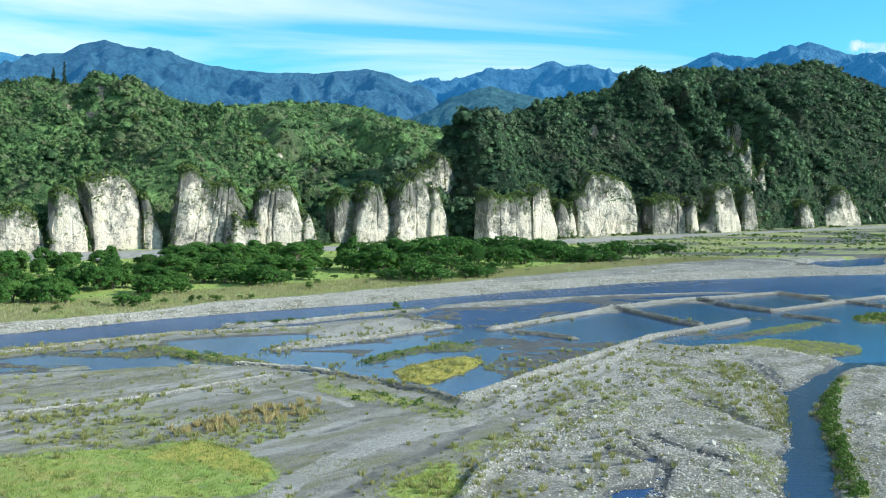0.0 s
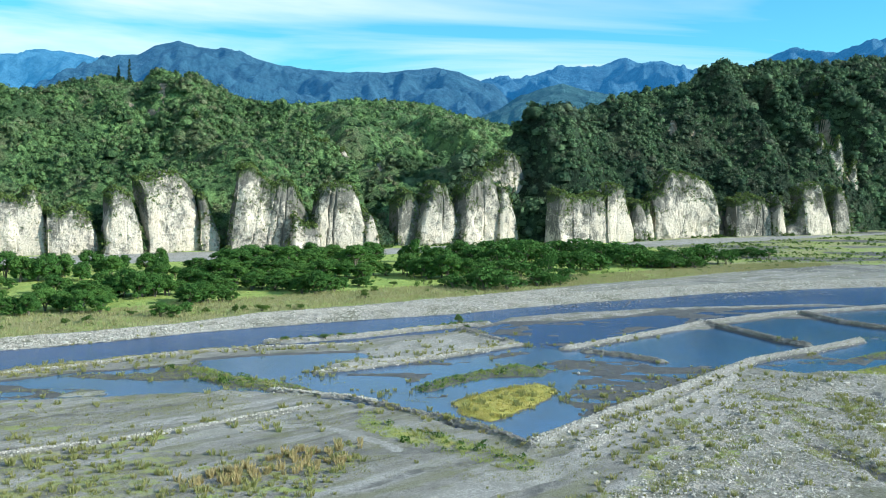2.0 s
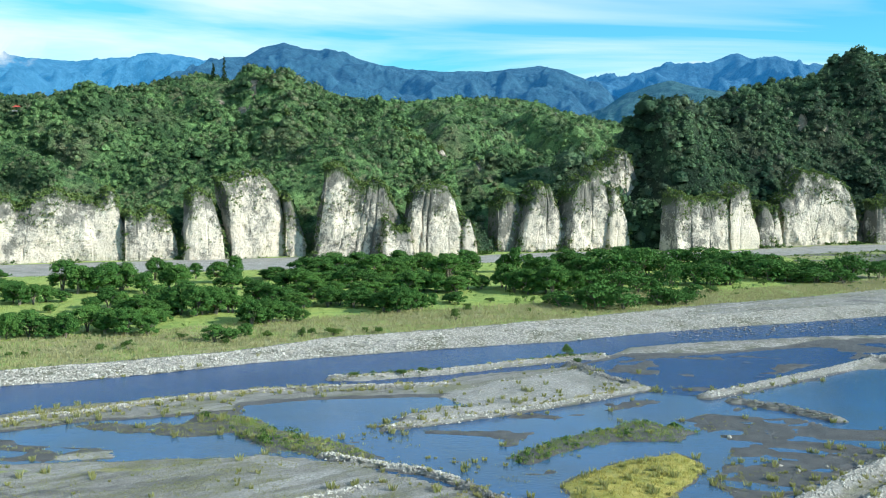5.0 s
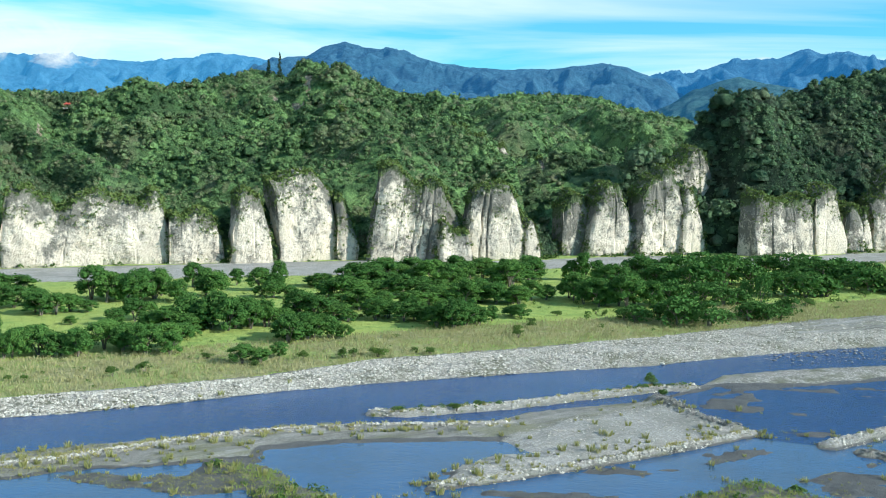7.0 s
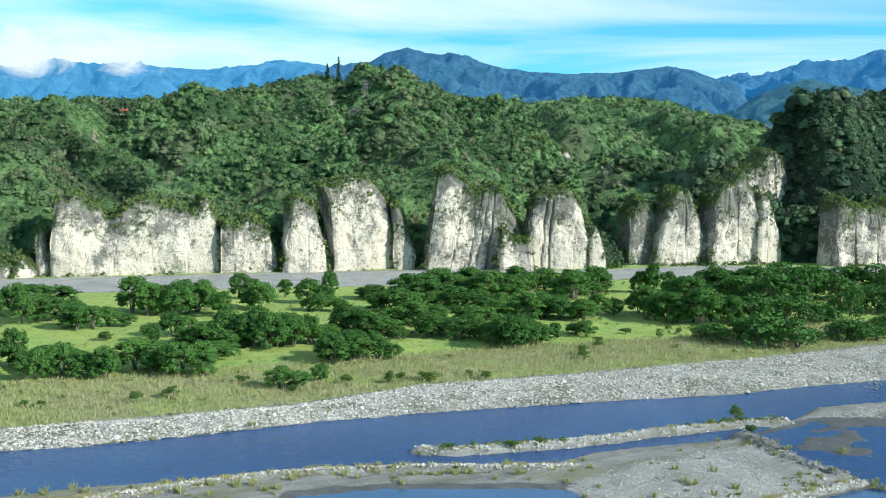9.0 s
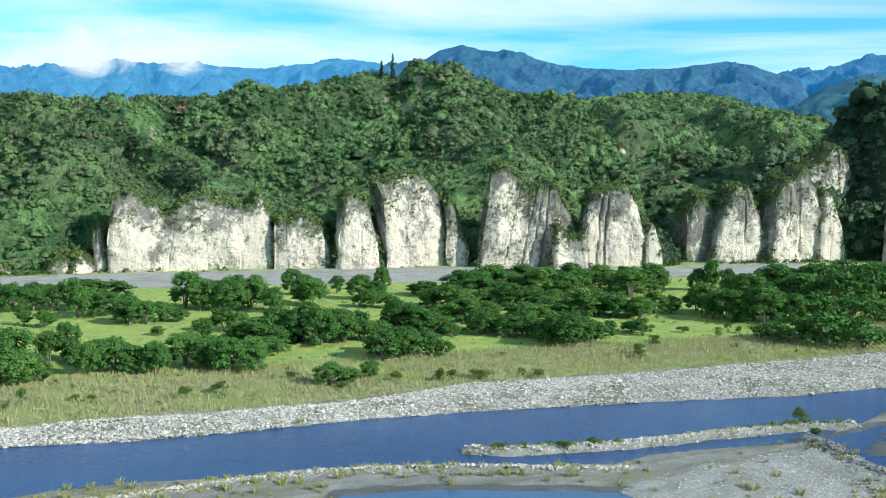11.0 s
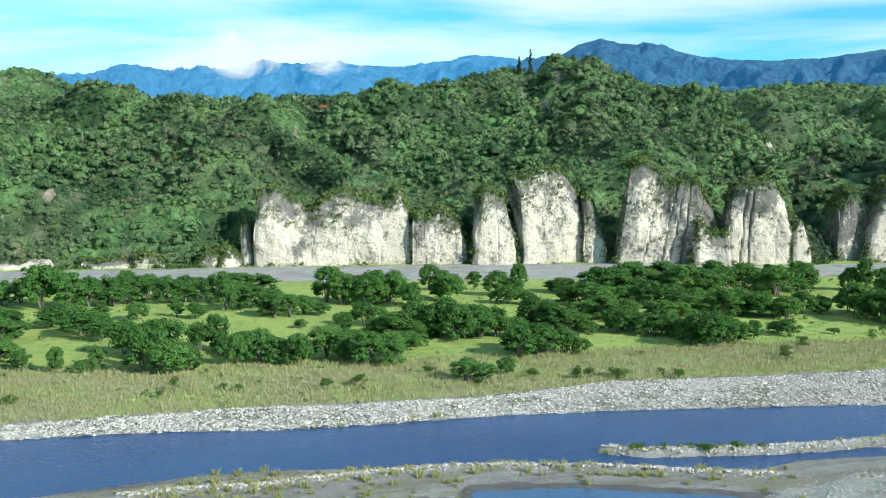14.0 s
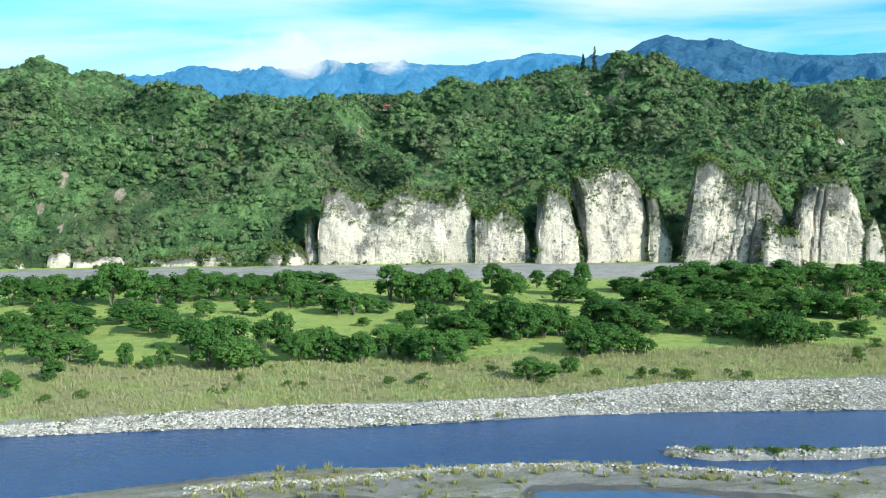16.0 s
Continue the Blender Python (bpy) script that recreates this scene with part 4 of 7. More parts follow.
def hill(name, foot, crest, label, cliff=26.0, ns=260, nv=120, seed=5, rough=16.0, behind=220.0, steep=14.0, curve=1.0, spur=110.0, spur_high=7.0, cell=7.0, tall=6.5, material=None, hold=0.93):
    """A wooded hill between a foot line (x, y) and a crest line (x, y, z); falls away behind the crest."""
    foot, crest = np.array(foot, float), np.array(crest, float)
    s = np.linspace(0, 1, ns)

    def run(a):
        k = np.linspace(0, 1, len(a))
        fine = np.stack([np.interp(np.linspace(0, 1, 60), k, a[:, i]) for i in range(a.shape[1])], -1)
        return np.stack([np.interp(s, np.linspace(0, 1, 60), fine[:, i]) for i in range(a.shape[1])], -1)

    F, C = run(foot), run(crest)
    v = np.concatenate([np.linspace(0, 1, nv), 1 + np.linspace(0, 1, 12)[1:]])
    V = v[None, :]
    inside_v = np.clip(V, 0, 1)
    px = F[:, None, 0] + (C[:, None, 0] - F[:, None, 0]) * V
    py = F[:, None, 1] + (C[:, None, 1] - F[:, None, 1]) * V
    dist = np.hypot(C[:, 0] - F[:, 0], C[:, 1] - F[:, 1])[:, None] * inside_v
    cl = cliff * (0.55 + 0.9 * fbm(px * 0.02, py * 0.02, 3, seed + 50)) * np.clip(C[:, None, 2] / 90, 0.45, 1)
    lift = cl * (1 - np.exp(-dist / steep))
    up = C[:, None, 2] - cliff * 0.9 * np.clip(C[:, None, 2] / 90, 0.45, 1)
    z = -4 + lift + up * inside_v**curve
    gully = (ridge_noise(px * 0.008, py * 0.008, seed) - 0.55) * rough * 2.4 + (fbm(px * 0.022, py * 0.022, 2, seed + 9) - 0.5) * rough * 1.0
    run_m = np.concatenate([[0], np.cumsum(np.hypot(*np.diff((F[:, :2] + C[:, :2]) / 2, axis=0).T))])[:, None]
    bend = (fbm(px * 0.006, py * 0.006, 3, seed + 21) - 0.5) * 2.2
    phase = run_m / spur + bend + inside_v * 1.1
    saw = (0.5 - 0.5 * np.cos(2 * np.pi * phase)) ** 0.8
    size = 0.5 + vnoise(phase * 0.7 + 0.5, 0 * phase + seed, seed + 33)
    gully = gully + (saw - 0.5) * 2 * spur_high * size
    saw2 = 0.5 - 0.5 * np.cos(2 * np.pi * (phase * 2.7 + bend))
    gully = gully + (saw2 - 0.5) * spur_high * 0.35
    gully = gully * np.clip(C[:, None, 2] / 125, 0.15, 1)
    z = z + gully * np.sin(np.pi * np.clip(inside_v, 0, 1)) ** 0.7 * smooth(dist, 4, 40) * (1 - hold * smooth(inside_v, 0.5, 0.95))
    z = z + (fbm(px * 0.05, py * 0.05, 2, seed + 3) - 0.5) * 6 * smooth(inside_v, 0.7, 1) - 7.0 * smooth(inside_v, 0.35, 0.9)
    z = z - np.clip(V - 1, 0, 1) * behind
    warp = (fbm(px * 0.15, py * 0.15, 2, seed + 61) - 0.5) * 5
    top, ident = crowns(px + warp, py - warp, cell, seed + 71)
    grove = smooth(fbm(px * 0.018, py * 0.018, 3, seed + 81), 0.36, 0.58)
    bare = bare_ground(px, py, z, seed + 5)
    z = z + top * tall * (0.35 + 0.65 * grove) * (1 - bare) * smooth(dist, 1, 8) + (fbm(px * 0.4, py * 0.4, 2, seed + 91) - 0.5) * 1.6
    P = np.stack([px, py, z], -1)
    SURFACES[name] = (P, nv, top, ident, bare)
    ob = mesh_object(name, P.reshape(-1, 3), grid_faces(ns, len(v)), material or M_UNDER)
    colors(ob, "tree", np.stack([ident.ravel(), bare.ravel(), np.maximum(top, bare).ravel()], -1))
    tagged(ob, label, "hill", kind="structure")
    return ob


LEFT_FOOT = [(-760, 190), (-560, 300), (-430, 418), (-349, 482), (-284, 536), (-210, 588), (-128, 620), (-88, 652)]
LEFT_CREST = [(-860, 330, 95), (-715, 526, 96), (-615, 669, 104), (-560, 780, 103), (-479, 887, 110), (-388, 968, 135), (-300, 985, 129), (-225, 962, 105)]
hill("hill_left", LEFT_FOOT, LEFT_CREST, "steep green wooded hillside above pale river cliffs", cliff=19.0, steep=16.0, ns=520, nv=200, seed=5, rough=18.0, cell=5.5, tall=3.4, spur=95.0, spur_high=12.0, curve=0.8)
RIGHT_FOOT = [(-72, 668), (-37, 678), (22, 686), (76, 716), (134, 751), (225, 786), (313, 850), (392, 906), (612, 1052)]
RIGHT_CREST = [(-7, 745, 42), (20, 800, 91), (70, 865, 106), (146, 939, 134), (205, 1005, 152), (321, 1104, 168), (411, 1128, 182), (527, 1188, 155), (760, 1240, 160)]
hill("hill_right", RIGHT_FOOT, RIGHT_CREST, "steep dark green wooded hillside above pale river cliffs", cliff=19.0, steep=16.0, ns=390, nv=190, seed=15, material=M_UNDER_SHADED, rough=22.0, cell=6.0, tall=4.0, spur=125.0, spur_high=30.0, curve=0.85, hold=0.92)
hill("hill_middle", [(-560, 900), (-300, 860), (-90, 690), (-50, 700), (60, 860), (160, 1000)],
     [(-520, 1330, 125), (-330, 1390, 138), (-235, 1380, 150), (-120, 1395, 141), (-30, 1400, 120), (60, 1400, 80)], "green valley side with woods and clearings", cliff=14, ns=280, nv=160, seed=25, rough=20, cell=5.0, tall=3.0, spur=130.0, spur_high=11.0)
hill("hill_far_left", [(-1150, 420), (-900, 520), (-760, 620), (-600, 780)],
     [(-1180, 640, 150), (-1110, 760, 164), (-1060, 832, 168), (-1023, 879, 176), (-1007, 900, 160), (-983, 930, 167), (-953, 965, 148), (-920, 1001, 142), (-860, 1050, 122)], "green hilltop behind the nearer ridge", cliff=30, ns=240, nv=120, seed=35, rough=14, cell=6.0, tall=4.0)


def mountain(name, skyline, dist, material, label, depth=900, seed=1, rough=60, ns=480, nv=80):
    """A far range whose skyline is given as (degrees east of north, metres high)."""
    az, hh = np.array(skyline, float).T
    a = np.linspace(az[0], az[-1], ns)
    top = np.interp(a, az, hh)
    k = np.hanning(5) / np.hanning(5).sum()
    top = np.convolve(np.pad(top, 2, mode="edge"), k, mode="valid")
    v = np.linspace(0, 1, nv)[None, :]
    r = dist - depth * (1 - v)
    ar = np.radians(a)[:, None]
    px, py = r * np.sin(ar), r * np.cos(ar)
    z = -20 + (top[:, None] + 20) * v**0.85
    z = z + (ridge_noise(px * 0.0026, py * 0.0026, seed) - 0.6) * rough * 3.0 * np.sin(np.pi * v) ** 0.8
    z = z + (ridge_noise(px * 0.009, py * 0.006, seed + 8) - 0.6) * rough * 1.1 * np.sin(np.pi * v) ** 0.6 * (1 - 0.8 * smooth(v, 0.75, 1))
    z = z + (fbm(px * 0.02, py * 0.02, 3, seed + 4) - 0.5) * 9 * smooth(v, 0.1, 0.6)
    P = np.stack([px, py, z], -1).reshape(-1, 3)
    ob = mesh_object(name, P, grid_faces(ns, nv), material)
    return tagged(ob, label, "mountain range", kind="structure")


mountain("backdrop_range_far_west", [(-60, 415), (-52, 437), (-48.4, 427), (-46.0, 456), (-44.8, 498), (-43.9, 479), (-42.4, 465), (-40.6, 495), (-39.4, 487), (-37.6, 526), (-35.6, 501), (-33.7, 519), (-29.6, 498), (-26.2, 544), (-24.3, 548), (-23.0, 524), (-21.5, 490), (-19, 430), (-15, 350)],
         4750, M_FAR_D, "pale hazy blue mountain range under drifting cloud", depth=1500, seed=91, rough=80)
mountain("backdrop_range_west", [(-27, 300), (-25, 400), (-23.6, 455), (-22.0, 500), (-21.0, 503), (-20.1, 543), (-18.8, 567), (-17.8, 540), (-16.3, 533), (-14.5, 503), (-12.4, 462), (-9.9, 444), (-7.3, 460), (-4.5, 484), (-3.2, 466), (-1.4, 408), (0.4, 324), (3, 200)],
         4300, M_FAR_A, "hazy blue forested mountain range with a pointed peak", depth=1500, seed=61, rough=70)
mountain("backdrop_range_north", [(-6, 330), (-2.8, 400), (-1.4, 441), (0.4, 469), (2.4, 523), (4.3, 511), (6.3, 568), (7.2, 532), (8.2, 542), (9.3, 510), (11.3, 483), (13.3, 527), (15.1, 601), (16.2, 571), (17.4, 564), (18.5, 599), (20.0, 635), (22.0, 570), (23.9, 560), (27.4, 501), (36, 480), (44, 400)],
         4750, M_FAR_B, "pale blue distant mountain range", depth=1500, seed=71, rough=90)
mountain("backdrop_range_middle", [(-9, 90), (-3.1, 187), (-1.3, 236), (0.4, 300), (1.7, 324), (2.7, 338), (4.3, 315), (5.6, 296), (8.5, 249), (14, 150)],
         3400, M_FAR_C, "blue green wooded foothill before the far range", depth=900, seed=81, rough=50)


# ---- cliffs ----
BUTTRESS_TOPS = []


def facet(a, b, step, seed):
    """Noise that runs straight from knot to knot, for planar breaks in rock."""
    g = np.random.default_rng(seed).random((64, 64))
    a, b = a / step, b / step
    i, j = np.floor(a).astype(int), np.floor(b).astype(int)
    fa, fb = a - i, b - j
    i0, i1, j0, j1 = i % 64, (i + 1) % 64, j % 64, (j + 1) % 64
    return (g[i0, j0] * (1 - fa) + g[i1, j0] * fa) * (1 - fb) + (g[i0, j1] * (1 - fa) + g[i1, j1] * fa) * fb - 0.5


def rock_block(x0, y0, x1, y1, tops, dark, lean=(1.0, 1.0), cracks=(), depth=15.0, base=-5.0, crown=0.60):
    """A standing block of mudstone between two foot points. tops: heights along its top edge; lean: how far the upper corners stand in
    from the feet; cracks: (foot, head, depth) of clefts across the front, as shares of its width; crown: weathering of its upper part."""
    seed = 11 + 13 * len(BUTTRESS_TOPS)
    g = np.random.default_rng(seed)
    w = math.hypot(x1 - x0, y1 - y0)
    ex = np.array([(x1 - x0) / w, (y1 - y0) / w])
    ey = np.array([-ex[1], ex[0]])                       # away from the river
    step = 0.75
    front, flank = max(14, int(w / step)), 14
    u = np.concatenate([np.zeros(flank), np.linspace(0, 1, front), np.ones(flank)])
    in_m = np.concatenate([np.linspace(depth, 0.5, flank), np.zeros(front), np.linspace(0.5, depth, flank)])
    nk = 44
    k = np.concatenate([np.linspace(0, 1, nk), 1 + np.linspace(0, 1, 7)[1:]])
    kk, cap = np.clip(k, 0, 1)[None, :], np.clip(k - 1, 0, 1)[None, :]
    U, IN = u[:, None], in_m[:, None]
    rim = np.interp(u, np.linspace(0, 1, len(tops)), tops)
    ragged = facet(u * w + seed * 1.7, 0 * u + seed, 3.4, 3) * 2.6 + facet(u * w + seed * 2.7, 0 * u + seed, 1.3, 4) * 1.5
    tall = (rim - base) + ragged * np.clip((rim - base) / 25, 0.1, 1) * min(1, w / 12)
    zz = tall[:, None] * kk + cap * 2.5
    bow_l, bow_r = (kk ** (1.15 if abs(q) > 4 else 2.6) for q in lean)
    left, right = lean[0] * bow_l, w - lean[1] * bow_r
    s = left + (right - left) * U
    around = U * w + np.where(U < 0.5, -IN, IN)
    # planes broken by joints, rounded shoulders, clefts and small ledges
    out = facet(around + zz * 0.25, zz * 0.7 - around * 0.2, 12.0, seed) * 3.4 + facet(around + 31 - zz * 0.06, zz * 0.6, 5.0, seed + 1) * 1.5
    out = out + facet(around, zz, 1.9, seed + 2) * 0.45 + facet(around + 9, zz * 1.6, 0.9, seed + 3) * 0.35 + facet(around - zz * 0.4, zz * 0.8 + around * 0.3, 3.1, seed + 4) * 0.8
    out = out * (0.55 + 0.9 * smooth(fbm(around * 0.07 + seed, zz * 0.05, 2, seed % 60 + 2), 0.35, 0.65)) * min(1.0, 0.35 + w / 40)
    edge = np.minimum(U, 1 - U) * w
    out = out + 0.8 * np.exp(-(edge / 0.9) ** 2) * np.where(IN > 0, 0, 1)
    clefts = np.zeros(s.shape)
    fine = [(f, f + g.normal() * 0.22, 0.10 + 0.22 * g.random()) for f in g.random(int(w / 13))]
    for foot_u, head_u, deep in [*((p, q, r * 0.65) for p, q, r in cracks), *fine]:
        line = (foot_u + (head_u - foot_u) * kk) * w + facet(zz, 0 * zz + foot_u * 40, 9.0, seed + 7) * 1.1
        clefts = clefts + deep * np.exp(-((U * w - line) / (0.30 + 0.16 * deep)) ** 2) * np.where(IN > 0, 0, 1) * (1 - 0.4 * kk)
    rough_z = smooth(kk, 0.72, 1.0) * (1.2 + 1.4 * facet(around, zz, 2.6, seed + 8))
    back = IN + out + clefts * 1.2 + rough_z + 2.6 * kk ** 1.4 + cap * (depth * 0.85 - IN) * (IN < depth * 0.85)
    side_out = facet(in_m[:, None] + zz * 0.2, zz * 0.6, 5.0, seed + 5) * 2.2 * np.where(IN > 0, 1, 0)
    s = s + np.where(U < 0.5, -1, 1) * side_out * (1 - cap)
    P = np.empty((len(u), len(k), 3))
    P[..., 0] = x0 + ex[0] * s + ey[0] * back
    P[..., 1] = y0 + ex[1] * s + ey[1] * back
    P[..., 2] = base + zz
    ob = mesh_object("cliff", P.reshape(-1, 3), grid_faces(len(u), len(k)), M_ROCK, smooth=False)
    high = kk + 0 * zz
    # Weathered crown and dark blocks; shade in the clefts is painted in too.
    stain_and_shade = 0.14 + smooth(high, 0.5, 0.95) * crown + 0.12 * (fbm(around * 0.04 + seed, zz * 0.05, 2, 44) - 0.4) + np.clip(clefts, 0, 1.5) * 0.28 + dark * 1.25
    # Flanks are set darker than the front.
    stain_and_shade = stain_and_shade + 0.22 * smooth(in_m, 0, 3)[:, None]
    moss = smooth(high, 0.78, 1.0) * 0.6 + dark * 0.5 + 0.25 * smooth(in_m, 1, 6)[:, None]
    colors(ob, "stain_and_shade", np.stack([stain_and_shade.ravel(), moss.ravel(), 0 * moss.ravel()], -1))
    tagged(ob, "pale grey weathered mudstone cliff with dark stains", "cliff", kind="structure")
    BUTTRESS_TOPS.append((P, nk, seed, dark, flank))


rock_block(-423.4, 420.9, -422.3, 425.9, [1, 1, -0], 0, (0.2, -0.1))
rock_block(-413.1, 428.8, -404.9, 437.3, [3, 4, 6, 3], 0, (0.9, 0.5))
rock_block(-401.0, 434.3, -385.3, 453.4, [1, 1, 1, 1, 2, 2, 2, 1, -1], 0, (0.6, 0.4))
rock_block(-371.4, 454.6, -355.6, 471.0, [1, 0, -0, 0, 1, 1, -0, -1], 0.15, (0.6, 0.5))
rock_block(-352.2, 468.7, -343.5, 478.2, [2, 3, 2, -0], 0, (0.6, 0.2))
rock_block(-328.2, 483.4, -321.2, 489.3, [0, 4, 3], 0.2, (0.6, 0.7))
rock_block(-319.0, 489.4, -313.0, 497.8, [2, 5, 5, 1], 0.1, (0.9, -0.1))
rock_block(-316.1, 499.0, -311.4, 502.8, [16, 19, 10], 0.25, (1.4, 0.3))
rock_block(-308.2, 499.0, -248.5, 543.2, [29, 30, 30, 33, 32, 30, 29, 27, 23, 23, 25, 27, 28, 29, 30, 31, 31, 29, 28, 28, 28, 27, 26, 26, 29, 32, 30, 19], 0.07, (3.0, 0.9), cracks=((0.35, 0.39, 0.7), (0.6, 0.55, 0.35), (0.79, 0.81, 0.6),))
rock_block(-245.5, 539.1, -224.9, 553.7, [19, 19, 18, 20, 21, 21, 21, 19, 11], 0.16, (0.7, 1.6), cracks=((0.22, 0.18, 0.9),))
rock_block(-218.9, 549.3, -203.2, 562.3, [29, 31, 32, 32, 28, 28, 19], 0.08, (4.6, 3.0), cracks=((0.55, 0.5, 0.5),))
rock_block(-199.5, 564.3, -178.5, 586.9, [37, 37, 38, 39, 39, 40, 40, 40, 37, 33, 29], 0, (-2.9, 0.9), cracks=((0.35, 0.3, 0.5),))
rock_block(-176.2, 582.3, -167.7, 587.8, [27, 29, 24, 18, 12], 0.26, (-0.2, 0.7))
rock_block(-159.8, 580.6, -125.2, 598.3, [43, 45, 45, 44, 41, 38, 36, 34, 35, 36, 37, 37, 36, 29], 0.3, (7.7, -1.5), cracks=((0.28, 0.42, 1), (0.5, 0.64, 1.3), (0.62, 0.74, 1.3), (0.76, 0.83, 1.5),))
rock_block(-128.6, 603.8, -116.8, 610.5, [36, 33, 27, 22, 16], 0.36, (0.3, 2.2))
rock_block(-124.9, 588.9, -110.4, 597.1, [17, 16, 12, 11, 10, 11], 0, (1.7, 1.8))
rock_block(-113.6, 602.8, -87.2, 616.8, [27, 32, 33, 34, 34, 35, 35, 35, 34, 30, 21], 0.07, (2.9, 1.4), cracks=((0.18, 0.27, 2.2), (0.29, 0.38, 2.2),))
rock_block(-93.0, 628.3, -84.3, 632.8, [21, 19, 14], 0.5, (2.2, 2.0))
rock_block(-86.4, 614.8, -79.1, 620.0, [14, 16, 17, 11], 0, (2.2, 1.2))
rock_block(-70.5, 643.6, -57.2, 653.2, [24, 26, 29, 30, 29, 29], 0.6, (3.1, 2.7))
rock_block(-57.6, 641.7, -32.8, 659.3, [27, 31, 34, 34, 35, 34, 33, 35, 31, 26, 21], 0.15, (8.7, 3.3), cracks=((0.55, 0.52, 1.5), (0.3, 0.5, 0.6),))
rock_block(-35.8, 656.0, -26.8, 663.7, [15, 17, 17, 15], 0.3, (3.4, 1.6))
rock_block(-30.3, 653.1, -7.0, 672.3, [30, 33, 36, 38, 39, 39, 43, 44, 42, 39, 35], 0.15, (5.4, 2.0), cracks=((0.3, 0.35, 1), (0.58, 0.55, 1.2),))
rock_block(-15.4, 699.1, 11.7, 722.2, [45, 46, 47, 48, 48, 49, 51, 54, 57, 57, 53, 49, 44], 0.05, (1.2, 3.1), cracks=((0.62, 0.7, 1.5),))
rock_block(-7.3, 667.8, 4.4, 676.9, [27, 33, 33, 28, 17], 0, (2.2, 2.2))
rock_block(2.2, 685.2, 9.7, 689.8, [2, 4, 1], 0.1, (1.2, 1.4))
rock_block(31.1, 667.2, 65.5, 692.1, [29, 31, 29, 27, 27, 27, 27, 26, 26, 26, 27, 27, 28, 29, 28, 27], 0.2, (2.5, 1.8), cracks=((0.28, 0.26, 1.4), (0.58, 0.6, 1.1),))
rock_block(64.2, 690.0, 82.9, 703.5, [29, 31, 33, 34, 35, 32, 24, 14], 0.06, (2.0, 2.6), cracks=((0.3, 0.35, 0.8),))
rock_block(82.5, 707.2, 93.2, 713.1, [20, 23, 23, 20], 0.4, (3.0, 2.1))
rock_block(90.6, 710.9, 98.2, 716.5, [14, 23, 17], 0, (3.1, 1.7))
rock_block(99.2, 723.0, 148.8, 745.3, [27, 28, 29, 31, 35, 40, 46, 44, 42, 42, 42, 42, 41, 41, 40, 39, 38, 37, 34, 29], 0.03, (-0.9, 4.4), cracks=((0.4, 0.3, 0.5),))
rock_block(150.9, 757.5, 162.4, 762.1, [18, 18, 17, 12], 0.35, (0.3, 1.9))
rock_block(158.8, 742.4, 186.9, 753.9, [23, 24, 25, 26, 27, 27, 28, 25, 25, 24, 22], 0.32, (2.8, 2.3), cracks=((0.5, 0.6, 1), (0.72, 0.74, 1.4),))
rock_block(189.6, 749.2, 197.0, 753.4, [22, 27, 17], 0, (3.2, 1.3))
rock_block(195.7, 754.4, 212.1, 756.2, [7, 8, 9, 11, 19, 27], 0.42, (1.4, 3.5))
rock_block(210.8, 755.9, 233.1, 766.4, [31, 34, 36, 36, 36, 35, 31, 24, 16], 0.05, (-1.0, 3.4))
rock_block(239.0, 783.8, 253.3, 789.6, [22, 33, 33, 30, 17], 0.4, (1.0, 1.9))
rock_block(304.0, 832.8, 317.2, 837.6, [18, 20, 22, 19, 16], 0.2, (0.3, 1.9))
rock_block(335.8, 868.2, 375.5, 879.6, [15, 18, 21, 25, 27, 29, 31, 33, 32, 30, 29, 27, 23, 19, 15], 0.04, (4.0, 4.3))
rock_block(384.9, 906.6, 397.5, 910.4, [15, 16, 17, 14, 11], 0.15, (3.0, 1.2))
rock_block(403.9, 925.1, 430.9, 931.8, [18, 21, 23, 23, 22, 22, 21, 18, 16, 14], 0.06, (0.9, 2.0))


# ---- woods on the hills ----
def ico(level):
    bm = bmesh.new()
    bmesh.ops.create_icosphere(bm, subdivisions=level, radius=1)
    v = np.array([p.co[:] for p in bm.verts])
    f = np.array([[q.index for q in p.verts] for p in bm.faces])
    bm.free()
    return v, f


ICO0, ICO1 = ico(1), ico(2)


def dome(sides=5):
    """A low closed crown form: a top and two rings."""
    v, f = [(0, 0, 1)], []
    for i, (z, r) in enumerate(((0.45, 0.85), (-0.4, 0.9))):
        v += [(r * math.cos(2 * math.pi * (k + 0.5 * i) / sides), r * math.sin(2 * math.pi * (k + 0.5 * i) / sides), z) for k in range(sides)]
    for k in range(sides):
        q = (k + 1) % sides
        f += [(0, 1 + k, 1 + q), (1 + k, 1 + sides + k, 1 + q), (1 + q, 1 + sides + k, 1 + sides + q)]
    return np.array(v, float), np.array(f)


DOME = dome()


def scatter(base, places, sizes, squash=0.85, jag=0.3, rng=RNG, wide=None):
    """Many uneven copies of one small form, joined."""
    v, f = base
    n = len(places)
    ang = rng.random(n) * 2 * np.pi
    c, s = np.cos(ang), np.sin(ang)
    r = 1 + (rng.random((n, len(v))) - 0.5) * 2 * jag
    q = v[None] * r[..., None] * np.asarray(sizes)[:, None, None]
    x = q[..., 0] * c[:, None] - q[..., 1] * s[:, None]
    y = q[..., 0] * s[:, None] + q[..., 1] * c[:, None]
    z = q[..., 2] * squash
    if wide is not None:
        x, y = x * wide[:, None], y * (2 - wide)[:, None]
    P = np.stack([x, y, z], -1) + np.asarray(places)[:, None, :]
    F = f[None] + (np.arange(n) * len(v))[:, None, None]
    return P.reshape(-1, 3), F.reshape(-1, 3)


